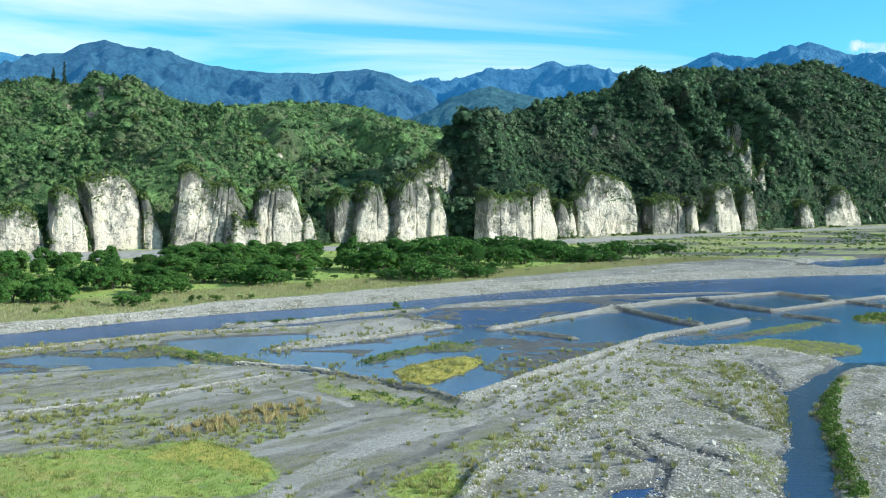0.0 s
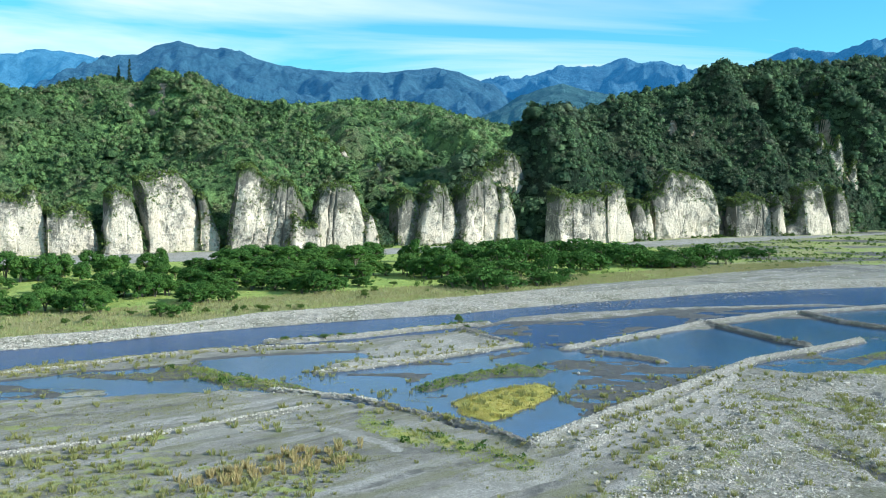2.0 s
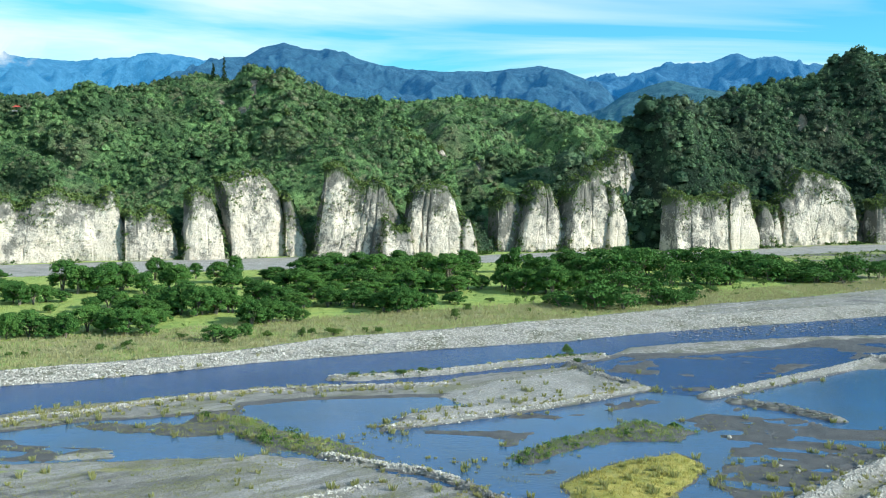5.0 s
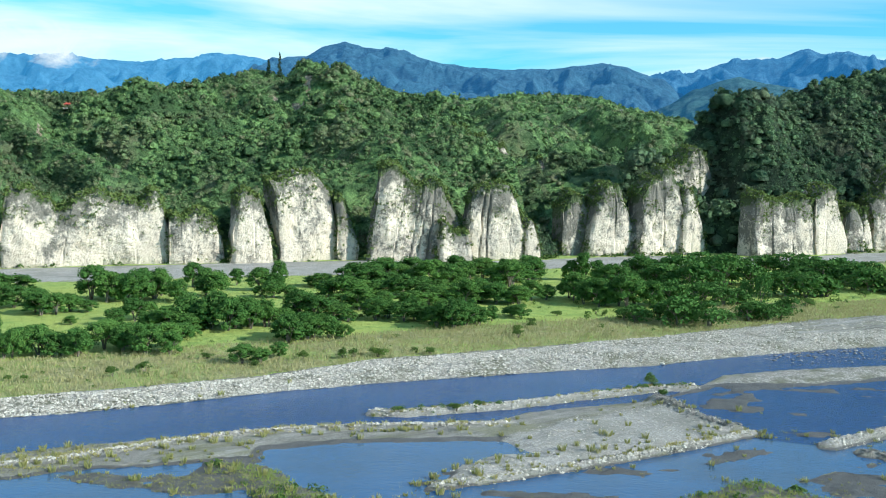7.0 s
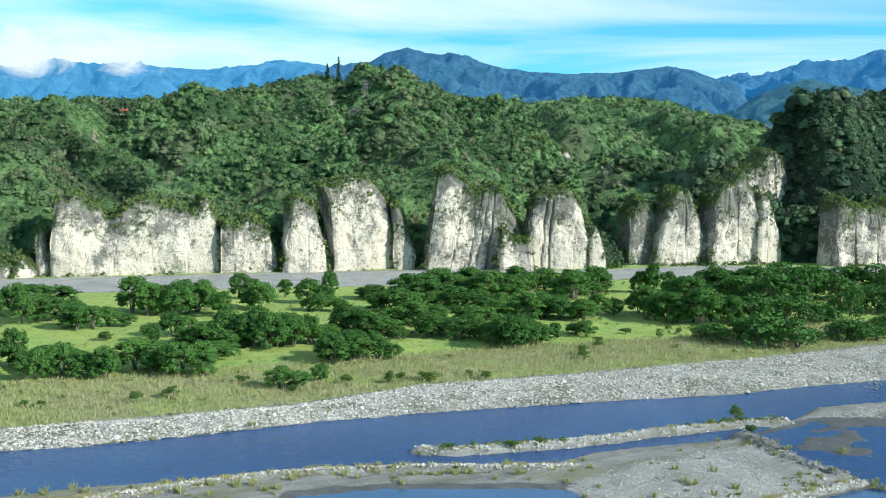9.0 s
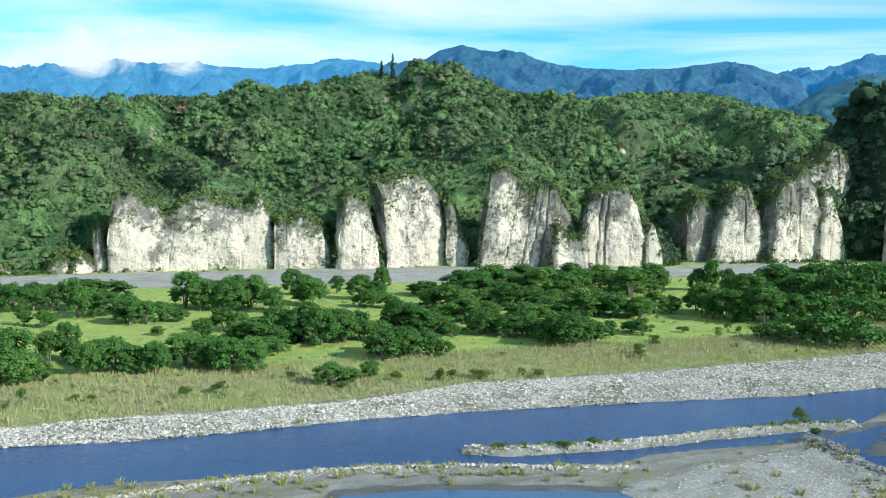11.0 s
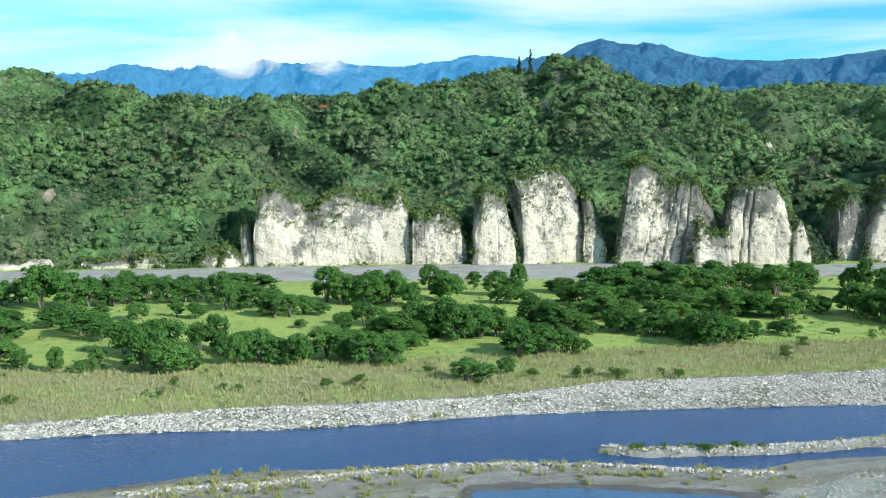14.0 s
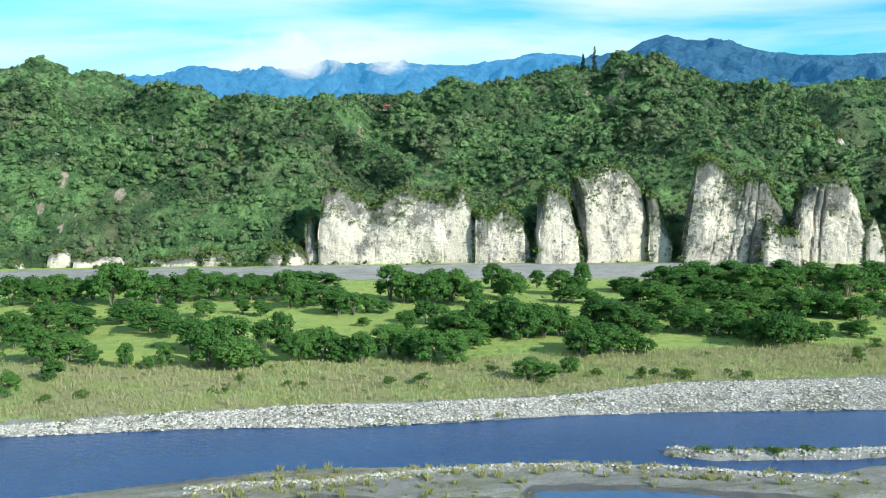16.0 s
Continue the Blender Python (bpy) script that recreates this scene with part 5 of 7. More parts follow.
def pick(P, n, rng):
    """Random places on a grid surface, even by area."""
    a, b, c = P[:-1, :-1], P[1:, :-1], P[:-1, 1:]
    size = np.linalg.norm(np.cross(b - a, c - a), axis=-1)
    k = rng.choice(size.size, n, p=(size / size.sum()).ravel())
    i, j = np.unravel_index(k, size.shape)
    u, v = rng.random((2, n, 1))
    return a[i, j] + (b[i, j] - a[i, j]) * u + (c[i, j] - a[i, j]) * v


def leafy(places, radii, per, size, rng, squash=0.85, loose=0.38):
    """Crowns of small bent leaf clumps: vertices and quads."""
    n = len(places)
    d = rng.normal(size=(n, per, 3))
    d /= np.linalg.norm(d, axis=-1, keepdims=True)
    d[..., 2] = np.abs(d[..., 2]) * 1.2 - 0.2
    d /= np.linalg.norm(d, axis=-1, keepdims=True)
    c = d * radii[:, None, None] * (0.72 + 0.42 * rng.random((n, per, 1)))
    c[..., 2] *= squash
    c = c + places[:, None, :]
    nrm = d + rng.normal(size=d.shape) * loose
    nrm /= np.linalg.norm(nrm, axis=-1, keepdims=True)
    t = np.cross(nrm, rng.normal(size=d.shape))
    t /= np.linalg.norm(t, axis=-1, keepdims=True) + 1e-9
    b = np.cross(nrm, t)
    s = (radii[:, None, None] * size) * (0.6 + 0.8 * rng.random((n, per, 1)))
    w = s * (0.6 + 0.4 * rng.random((n, per, 1)))
    q = np.stack([c + t * s - nrm * s * 0.35, c + b * w, c - t * s - nrm * s * 0.35, c - b * w], 2)
    return q.reshape(-1, 3), np.arange(n * per * 4).reshape(-1, 4)


def woods(name, count, size, label, dark=False):
    """Leaf clumps strewn over the crowns of a hill, each leaning with the slope beneath it."""
    P, nv, top, ident, bare = SURFACES[name]
    P = P[:, : nv + 2]
    rng = np.random.default_rng(len(name) * 31)
    a, b, c = P[:-1, :-1], P[1:, :-1], P[:-1, 1:]
    cr = np.cross(b - a, c - a)
    area_m = np.linalg.norm(cr, axis=-1)
    weight = area_m * (0.35 + top[: P.shape[0] - 1, : P.shape[1] - 1]) * (1 - 0.96 * bare[: P.shape[0] - 1, : P.shape[1] - 1])
    k = rng.choice(weight.size, count, p=(weight / weight.sum()).ravel())
    i, j = np.unravel_index(k, weight.shape)
    u, v = rng.random((2, count, 1))
    p = a[i, j] + (b[i, j] - a[i, j]) * u + (c[i, j] - a[i, j]) * v
    nrm = cr[i, j] / area_m[i, j][:, None]
    nrm = np.where(nrm[:, 2:] < 0, -nrm, nrm)
    nrm = nrm + rng.normal(size=nrm.shape) * 0.5
    nrm /= np.linalg.norm(nrm, axis=-1, keepdims=True)
    t = np.cross(nrm, rng.normal(size=nrm.shape))
    t /= np.linalg.norm(t, axis=-1, keepdims=True) + 1e-9
    w = np.cross(nrm, t)
    s1 = size * (0.5 + 1.0 * rng.random((count, 1)) ** 1.5)
    s2 = s1 * (0.5 + 0.5 * rng.random((count, 1)))
    p = p + nrm * 0.25 + np.array([0, 0, 0.3])
    q = np.stack([p + t * s1 - nrm * s1 * 0.35, p + w * s2, p - t * s1 - nrm * s1 * 0.35, p - w * s2], 1)
    ob = mesh_object("woods", q.reshape(-1, 3), np.arange(count * 4).reshape(-1, 4), M_CANOPY_SHADED if dark else M_CANOPY, smooth=False)
    tone = np.stack([np.clip(ident[i, j] + rng.normal(size=count) * 0.12, 0, 1), 0 * ident[i, j], np.clip(top[i, j] + 0.2, 0, 1)], -1)
    colors(ob, "tree", np.repeat(tone, 4, axis=0))
    tagged(ob, label, "woods", kind="stuff")


def crowned(name, count, lo, hi, label, dark=False):
    """Single standing crowns of leaf clumps over the closed woods."""
    P, nv, top, ident, bare = SURFACES[name]
    P = P[:, : nv + 2]
    rng = np.random.default_rng(len(name) * 17 + 3)
    pts = pick(P, count * 3, rng)
    pts = pts[(pts[:, 0] > -1.72 * (pts[:, 1] - 125)) & (pts[:, 0] < 0.48 * pts[:, 1] + 30)]
    pts = pts[bare_ground(pts[:, 0], pts[:, 1], pts[:, 2], 5) < 0.15][:count]
    count = len(pts)
    pick_size = fbm(pts[:, 0] * 0.02, pts[:, 1] * 0.02, 3, 77)
    size = lo + (hi - lo) * (0.8 * rng.random(count) ** 1.6 + 0.9 * (rng.random(count) > 0.93) * rng.random(count)) * (0.1 + 1.8 * pick_size)
    pts[:, 2] += size * 0.55
    pts[:, 2] -= size * 0.15
    v, f = scatter(DOME, pts, size * 0.82, 0.85, 0.25, rng, 0.75 + 0.5 * rng.random(count))
    ob = mesh_object("tree_crowns", v, f, M_CANOPY_SHADED if dark else M_CANOPY, smooth=True)
    grove = smooth(fbm(pts[:, 0] * 0.012, pts[:, 1] * 0.012, 3, 78), 0.35, 0.65)
    hue = np.clip(rng.random(count) * 0.75 + 0.35 * grove, 0, 1)
    for ob, per in ((ob, len(DOME[0])), (None, 56)):
        if ob is None:
            v, f = leafy(pts, size, 14, 0.31, rng, 0.95, 0.32)
            ob = mesh_object("crown_leaves", v, f, M_CANOPY_SHADED if dark else M_CANOPY, smooth=False)
        tone = np.repeat(np.stack([hue, np.zeros(count), np.ones(count)], -1), per, axis=0)
        tone[:, 0] = np.clip(tone[:, 0] + np.repeat(rng.normal(size=len(tone) // 4 + 1) * 0.10, 4)[: len(tone)], 0, 1)
        colors(ob, "tree", tone)
        tagged(ob, label, "woods", kind="stuff")


crowned("hill_left", 17500, 0.9, 3.9, "rounded tree crowns standing over the hillside woods")
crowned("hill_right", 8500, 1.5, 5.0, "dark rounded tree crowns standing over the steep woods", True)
crowned("hill_middle", 6500, 1.3, 4.2, "rounded tree crowns on the valley side")
crowned("hill_far_left", 2400, 1.5, 4.0, "rounded tree crowns on the far hilltop")
woods("hill_left", 100000, 0.62, "dense mixed green tree crowns covering the slope")
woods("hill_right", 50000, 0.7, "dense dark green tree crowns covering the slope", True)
woods("hill_middle", 30000, 0.85, "green tree crowns and bushes on the valley side")
woods("hill_far_left", 6000, 0.8, "green tree crowns on the far hilltop")


def slope_z(x, y):
    """Height of the wooded ground at a place on the hills."""
    best = (1e9, 0.0)
    for P, *rest in SURFACES.values():
        d = np.hypot(P[..., 0] - x, P[..., 1] - y)
        i = d.argmin()
        best = min(best, (float(d.flat[i]), float(P[..., 2].flat[i])))
    return best[1]


def outcrop(x, y, z, w, h, dark=0.12):
    """A band of bare rock breaking out of the wooded slope, facing the river."""
    eye, far = np.array([-5.0, 80.0, 44.0]), np.array([x, y, z], float)
    for k in np.linspace(0.8, 1.12, 50):
        q = eye + (far - eye) * k
        if slope_z(q[0], q[1]) > q[2] + 0.3:
            break
    else:
        return
    r = math.hypot(q[0], q[1] - 80)
    ex, ey = (q[1] - 80) / r, -q[0] / r
    ex, ey = ex * 0.94 - ey * 0.34, ey * 0.94 + ex * 0.34
    low, g = q[2] - h * 0.5, np.random.default_rng(int(abs(x)))
    tops = low + h * (0.7 + 0.6 * g.random(max(3, int(w / 3))))
    rock_block(q[0] - ex * w / 2, q[1] - ey * w / 2, q[0] + ex * w / 2, q[1] + ey * w / 2, list(tops), dark, (w * 0.12, w * 0.16), depth=4.0, base=low - 3, crown=0.3)


for spot in ((-163.0, 812.9, 68, 10, 8), (-150, 800, 62, 17, 6), (-141.9, 867.7, 54, 8, 9), (-103.0, 792.3, 46, 4, 12), (-393.6, 542.9, 44.6, 8, 6),
             (-429.1, 452.4, 38.4, 5, 9), (-426.5, 435.7, 26.0, 5, 10), (161.9, 851.0, 85.4, 5, 8), (-237.1, 769.4, 78.7, 3, 10), (-1010, 890, 158, 22, 9), (-985, 920, 156, 14, 6)):
    outcrop(*spot)
# a broken rock spire running up the eastern slope
for spot in ((295, 1008, 113, 9, 26), (264, 905, 74, 13, 38), (266, 884, 52, 25, 30), (274, 856, 32, 14, 30)):
    outcrop(*spot, dark=0.16)


def ledge_plants():
    rng = np.random.default_rng(91)
    pts, sizes = [], []
    for P, nk, seed, dark, corner in BUTTRESS_TOPS:
        cap = P[:, nk - 2:]
        area_m = np.ptp(cap[..., 0]) * 14
        n = int(area_m / 2.5)
        q = pick(cap, n, rng)
        pts.append(q)
        sizes.append(0.8 + 1.5 * rng.random(n))
        rim = P[:, int(nk * 0.6): nk]
        n = int(area_m / 1.7)
        q = pick(rim, n * 2, rng)
        q = q[fbm(q[:, 0] * 0.12 + seed, q[:, 2] * 0.12, 3, 17) > 0.52][:n]
        pts.append(q)
        sizes.append(0.4 + 1.0 * rng.random(len(q)) ** 2)
        face = P[:, : nk - 2]
        n = int(area_m / 9 * (1 + 7 * dark))
        q = pick(face, n * 4, rng)
        keep = fbm(q[:, 0] * 0.09 + seed, q[:, 2] * 0.05, 3, 13) > 0.60 - 0.15 * dark
        q = q[keep][:n]
        pts.append(q)
        sizes.append(0.3 + (0.6 + 1.2 * dark) * rng.random(len(q)) ** 1.5)
    for P, nk, seed, dark, corner in BUTTRESS_TOPS:
        for end in (P[max(0, corner - 9): corner + 1], P[len(P) - corner - 2: len(P) - corner + 8]):
            if rng.random() < 0.2 or len(end) < 3:
                continue
            q = pick(end[:, : int(nk * (0.35 + 0.5 * rng.random()))], 55, rng)
            pts.append(q + rng.normal(size=q.shape) * (0.9, 0.9, 0.4))
            sizes.append(0.6 + 1.5 * rng.random(len(q)) ** 2)
    pts, sizes = np.concatenate(pts), np.concatenate(sizes)
    v, f = leafy(pts, sizes, 8, 0.36, rng)
    ob = mesh_object("cliff_plants", v, f, M_LEDGE, smooth=False)
    tagged(ob, "small green bushes clinging to the cliff tops and ledges", "bushes", kind="stuff")


def gap_woods(dark):
    """Trees crowding the clefts between one standing block and the next."""
    rng = np.random.default_rng(93 + dark)
    pts, sizes = [], []
    ends = [(P[corner + 1, 0], P[-corner - 2, 0], P[corner:-corner, nk - 1, 2].mean()) for P, nk, seed, d, corner in BUTTRESS_TOPS if P[0, 0, 2] < -4]
    for (a0, a1, ha), (b0, b1, hb) in zip(ends[:-1], ends[1:]):
        gap = math.hypot(*(b0 - a1)[:2])
        if gap > 45 or (b0[0] > -75) != bool(dark) or (b0 - a1)[:2] @ (a1 - a0)[:2] < 0.3 * gap * np.linalg.norm((a1 - a0)[:2]):
            continue
        way = (b0 - a1) / (gap + 1e-6)
        along_x = np.array([b0[0] - a0[0], b0[1] - a0[1], 0.0])
        inland = np.array([-along_x[1], along_x[0], 0.0]) / np.linalg.norm(along_x)
        high = 0.82 * min(ha, hb)
        n = int((gap + 5) * max(high, 3) / 2.2)
        back = 2 + 13 * rng.random(n)
        foot = a1 + way * ((rng.random(n) * (gap + 5)) - 2.5)[:, None] + inland * back[:, None]
        foot[:, 2] = -2.5 + (high + 2) * (back - 2) / 13 * (0.75 + 0.4 * rng.random(n))
        pts.append(foot)
        sizes.append(0.9 + 1.6 * rng.random(n))
    pts, sizes = np.concatenate(pts), np.concatenate(sizes)
    core, faces = scatter(DOME, pts, sizes * 0.8, 0.9, 0.25, rng)
    leaf, quads = leafy(pts, sizes, 18, 0.29, rng, 0.95, 0.32)
    for name, v, f, per in (("gap_tree_crowns", core, faces, len(DOME[0])), ("gap_tree_leaves", leaf, quads, 72)):
        ob = mesh_object(name, v, f, M_CANOPY_SHADED if dark else M_CANOPY, smooth=name == "gap_tree_crowns")
        hue = np.repeat(rng.random(len(pts)) * 0.8, per)
        colors(ob, "tree", np.stack([hue, 0 * hue, 0 * hue + 1], -1))
        tagged(ob, "green trees crowding the clefts between the cliffs", "woods", kind="stuff")


gap_woods(0)
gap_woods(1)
ledge_plants()


# ---- trees on the meadow ----
def empty(name):
    return new(name)


def tube(path, radii, sides=6):
    """A tapered tube along a path: vertices and quads."""
    path = np.asarray(path, float)
    vs, fs = [], []
    for i, (p, r) in enumerate(zip(path, radii)):
        d = path[min(i + 1, len(path) - 1)] - path[max(i - 1, 0)]
        d = d / (np.linalg.norm(d) + 1e-9)
        a = np.cross(d, (0.3, 0.9, 0.1))
        a = a / np.linalg.norm(a)
        b = np.cross(d, a)
        for k in range(sides):
            t = 2 * np.pi * k / sides
            vs.append(p + r * (math.cos(t) * a + math.sin(t) * b))
    for i in range(len(path) - 1):
        for k in range(sides):
            q = (k + 1) % sides
            fs.append((i * sides + k, i * sides + q, (i + 1) * sides + q, (i + 1) * sides + k))
    return np.array(vs), np.array(fs)


def joined(pieces):
    vs, fs, n = [], [], 0
    for v, f in pieces:
        vs.append(v)
        fs.append(np.asarray(f) + n)
        n += len(v)
    return np.concatenate(vs), np.concatenate(fs)


def leaf_cloud(centres, radii, per, size, rng, squash=0.8, low=-0.35):
    """Small bent leaf clumps over uneven rounded lobes: vertices and quads."""
    n = len(centres)
    d = rng.normal(size=(n, per, 3))
    d /= np.linalg.norm(d, axis=-1, keepdims=True)
    d[..., 2] = np.where(d[..., 2] < low, -d[..., 2], d[..., 2])
    r = radii[:, None, None] * (0.62 + 0.62 * rng.random((n, per, 1)))
    c = d * r
    c[..., 2] *= squash
    c = c + centres[:, None, :]
    nrm = d + rng.normal(size=d.shape) * 0.42
    nrm[..., 2] += 0.25
    nrm /= np.linalg.norm(nrm, axis=-1, keepdims=True)
    t = np.cross(nrm, rng.normal(size=d.shape))
    t /= np.linalg.norm(t, axis=-1, keepdims=True) + 1e-9
    b = np.cross(nrm, t)
    s = (radii[:, None, None] * size) * (0.6 + 0.8 * rng.random((n, per, 1)))
    w = s * (0.55 + 0.5 * rng.random((n, per, 1)))
    q = np.stack([c + t * s - nrm * s * 0.3, c + b * w, c - t * s - nrm * s * 0.3, c - b * w], 2)
    return q.reshape(-1, 3), np.arange(n * per * 4).reshape(-1, 4)


TREE_SHAPES, FAR_TREES, PLANTED = {}, [], []


def tree_model(seed, flat=0.5, stems=3):
    """A spreading meadow tree, one metre tall and wide: trunk, limbs and crown."""
    rng = np.random.default_rng(seed)
    ob = empty("tree")
    pieces, tips = [], []
    for k in range(stems):
        a = 2 * np.pi * (k + rng.random() * 0.6) / stems
        reach = 0.10 + 0.14 * rng.random()
        p0 = np.array([0.015 * math.cos(a), 0.015 * math.sin(a), -0.04])
        p1 = np.array([reach * 0.4 * math.cos(a), reach * 0.4 * math.sin(a), 0.22 + 0.08 * rng.random()])
        p2 = np.array([reach * 1.3 * math.cos(a + 0.3), reach * 1.3 * math.sin(a + 0.3), 0.52 + 0.1 * rng.random()])
        pieces.append(tube([p0, p1, (p1 + p2) / 2 + 0.02, p2], [0.026, 0.02, 0.014, 0.007]))
        for j in range(3):
            a2 = a + (j - 1) * 0.9 + rng.normal() * 0.2
            tip = p1 + np.array([0.30 * math.cos(a2), 0.30 * math.sin(a2), 0.24 + 0.14 * rng.random()])
            pieces.append(tube([p1 + (p2 - p1) * 0.2 * j, (p1 + tip) / 2 + (0, 0, 0.03), tip], [0.012, 0.009, 0.004], 5))
            tips.append(tip)
        tips.append(p2)
    v, f = joined(pieces)
    mesh_object("trunk", v, f, M_BARK, parent=ob)["label"] = "pale grey forked trunk"
    n = 36
    ang, rad = rng.random(n) * 2 * np.pi, np.sqrt(rng.random(n)) * 0.42
    top = 0.86 - 1.15 * rad**2 * (1 + flat)
    hgt = np.where(np.arange(n) < 16, top - 0.04 * rng.random(n), 0.16 + (top - 0.16) * rng.random(n))
    cen = np.stack([rad * np.cos(ang), rad * np.sin(ang), hgt], -1)
    rr = 0.11 + 0.08 * rng.random(n)
    a = leaf_cloud(cen, rr, 72, 0.175, rng, 0.72)
    core = scatter(ICO0, cen, rr * 0.68, 0.65, 0.2, rng)
    mesh_object("crown", a[0], a[1], M_LEAF, smooth=False, parent=ob)
    TREE_SHAPES[ob.name] = (a[0], v, f)
    mesh_object("inner_crown", core[0], core[1], M_LEAF, smooth=False, parent=ob)
    return tagged(ob, "spreading green meadow tree with a pale forked trunk", "tree", "trees on the river meadow")


def bush_model(seed):
    rng = np.random.default_rng(seed)
    ob = empty("bush")
    pieces = []
    for k in range(5):
        a = 2 * np.pi * k / 5 + rng.random()
        pieces.append(tube([(0, 0, -0.05), (0.12 * math.cos(a), 0.12 * math.sin(a), 0.3), (0.26 * math.cos(a), 0.26 * math.sin(a), 0.62)], [0.022, 0.016, 0.006], 5))
    v, f = joined(pieces)
    mesh_object("stem", v, f, M_BARK, parent=ob)
    n = 12
    ang, rad = rng.random(n) * 2 * np.pi, np.sqrt(rng.random(n)) * 0.36
    cen = np.stack([rad * np.cos(ang), rad * np.sin(ang), 0.25 + rng.random(n) * (0.62 - rad)], -1)
    rr = 0.14 + 0.09 * rng.random(n)
    a = leaf_cloud(cen, rr, 90, 0.17, rng, 0.85)
    mesh_object("foliage", a[0], a[1], M_BUSH, smooth=False, parent=ob)
    return tagged(ob, "low green bush growing in the dry grass", "bush", "bushes in the reeds")


TREE_MODELS = [tree_model(s, flat, stems) for s, flat, stems in ((1, 0.5, 3), (2, 0.75, 2), (3, 0.35, 4), (4, 0.6, 3), (5, 0.2, 2), (6, 0.9, 3))]
BUSH_MODELS = [bush_model(s) for s in (21, 22, 23)]
PLANT_RNG = np.random.default_rng(5)
FIRST = {}


def height_at(x, y):
    return float(ground_at(np.array([x], float), np.array([y], float))[0][0])


def plant(models, spots, tilt=4):
    """Sets one copy of a model at each (x, y, width, height)."""
    more = []
    for x, y, w, h in spots:
        more.append((x, y, w * 1.12, h * 1.15))
        for k in range((int(w > 6) if x < -150 else int(w > 4.5) + int(w > 6.2) + int(w > 8)) if models is TREE_MODELS else 0):
            a = PLANT_RNG.random() * 6.28
            more.append((round(x + w * 0.75 * math.cos(a), 1), round(y + (2 + w * 0.5) * abs(math.sin(a)), 1), w * (0.7 + 0.4 * PLANT_RNG.random()), h * (0.7 + 0.3 * PLANT_RNG.random())))
    for x, y, w, h in more:
        i = int(PLANT_RNG.integers(len(models)))
        m = pose(x, y, height_at(x, y) - 0.03, PLANT_RNG.normal() * tilt, PLANT_RNG.normal() * tilt, PLANT_RNG.random() * 360)
        m = m @ Matrix.Diagonal((w, w * (0.85 + 0.3 * PLANT_RNG.random()), h * 1.05, 1))
        if models is TREE_MODELS and len(PLANTED) >= 290 and models[i].name in FIRST:
            FAR_TREES.append((models[i].name, m))
        elif models[i].name in FIRST:
            copy_thing(models[i], m)
            PLANTED.append(i)
        else:
            FIRST[models[i].name] = (models[i], m)


plant(TREE_MODELS, [(-197.1, 269.9, 7.7, 6.6), (-202.1, 280.1, 5.4, 4.4), (-219, 278.4, 7.8, 5.8), (-234.9, 288.5, 9.1, 5.9), (-181.5, 261.1, 4.1, 3.6), (-176.4, 247.7, 3.9, 4.3), (-186.3, 274.7, 3.8, 4.1), (-179.1, 276.8, 3.4, 4.8), (-173.3, 278, 2.4, 2.7), (-172.6, 281.8, 3.7, 4.5), (-163.6, 285.5, 9, 8.5), (-165.7, 294.6, 8.7, 8.9), (-155.6, 290, 5.3, 4.6), (-180.9, 297.3, 7.9, 7), (-197.9, 306.2, 6.4, 5.1), (-209.4, 310.1, 8.9, 6.1), (-226, 315.2, 7.9, 5.1), (-225.8, 321.8, 7.2, 4.9), (-222, 328.3, 4.8, 4.1), (-238.6, 300.9, 7.1, 6.1)])
plant(TREE_MODELS, [(-241.3, 310, 7.3, 5), (-221, 296.2, 8.2, 5.5), (-209.7, 344.4, 4.2, 4.3), (-202.9, 344.5, 5.4, 4.2), (-214.9, 334.5, 5.5, 4.3)])
plant(TREE_MODELS, [(-285, 322.9, 9.4, 8.6), (-278.7, 326.3, 7.4, 7.6), (-289.5, 342.3, 8.8, 7), (-273.1, 336.3, 7.5, 5.7), (-273, 343.6, 7.6, 6.7), (-257, 338, 11.7, 11.9), (-282.1, 362.3, 10, 8.1), (-249.4, 349, 10.8, 8.3), (-249.6, 356.1, 9.2, 7.5), (-249, 363.9, 7.4, 8.5), (-248.4, 372, 8.5, 6.8), (-233.7, 364.6, 8.1, 7.4), (-230.9, 370.6, 7.3, 7.4), (-246.8, 394.8, 4, 4), (-219.4, 372.3, 8.9, 9.1), (-206.5, 361.2, 6.7, 7.7), (-168.5, 308.1, 6.5, 6), (-164.5, 310.4, 5.2, 8), (-152.5, 298.5, 4.8, 4.9)])
plant(TREE_MODELS, [(-227.4, 391.3, 11.3, 6.7), (-202, 367.6, 8.5, 6), (-185.6, 357.5, 7.9, 6.5), (-182.1, 359.4, 5.5, 5.7), (-181.7, 365.7, 6.5, 4.9), (-167.5, 345.1, 3.7, 2.2), (-189.6, 388.2, 11.3, 9.8), (-182.2, 385.1, 8.5, 8.7), (-173.8, 389.6, 9.4, 9.5), (-172.5, 397.3, 7.8, 8.8), (-160.6, 389.9, 6.6, 6.8), (-175.2, 427.2, 7.2, 7.7), (-154.2, 354.5, 6.6, 6), (-155.5, 346.6, 5.7, 4.4), (-138.2, 343.8, 8.2, 5.6), (-134.6, 348.5, 8.3, 7.8), (-127.8, 347.7, 8.2, 9), (-122.4, 346.3, 8, 8.2), (-119.4, 352.3, 6.8, 7.6), (-115.9, 354.3, 6.8, 6.9)])
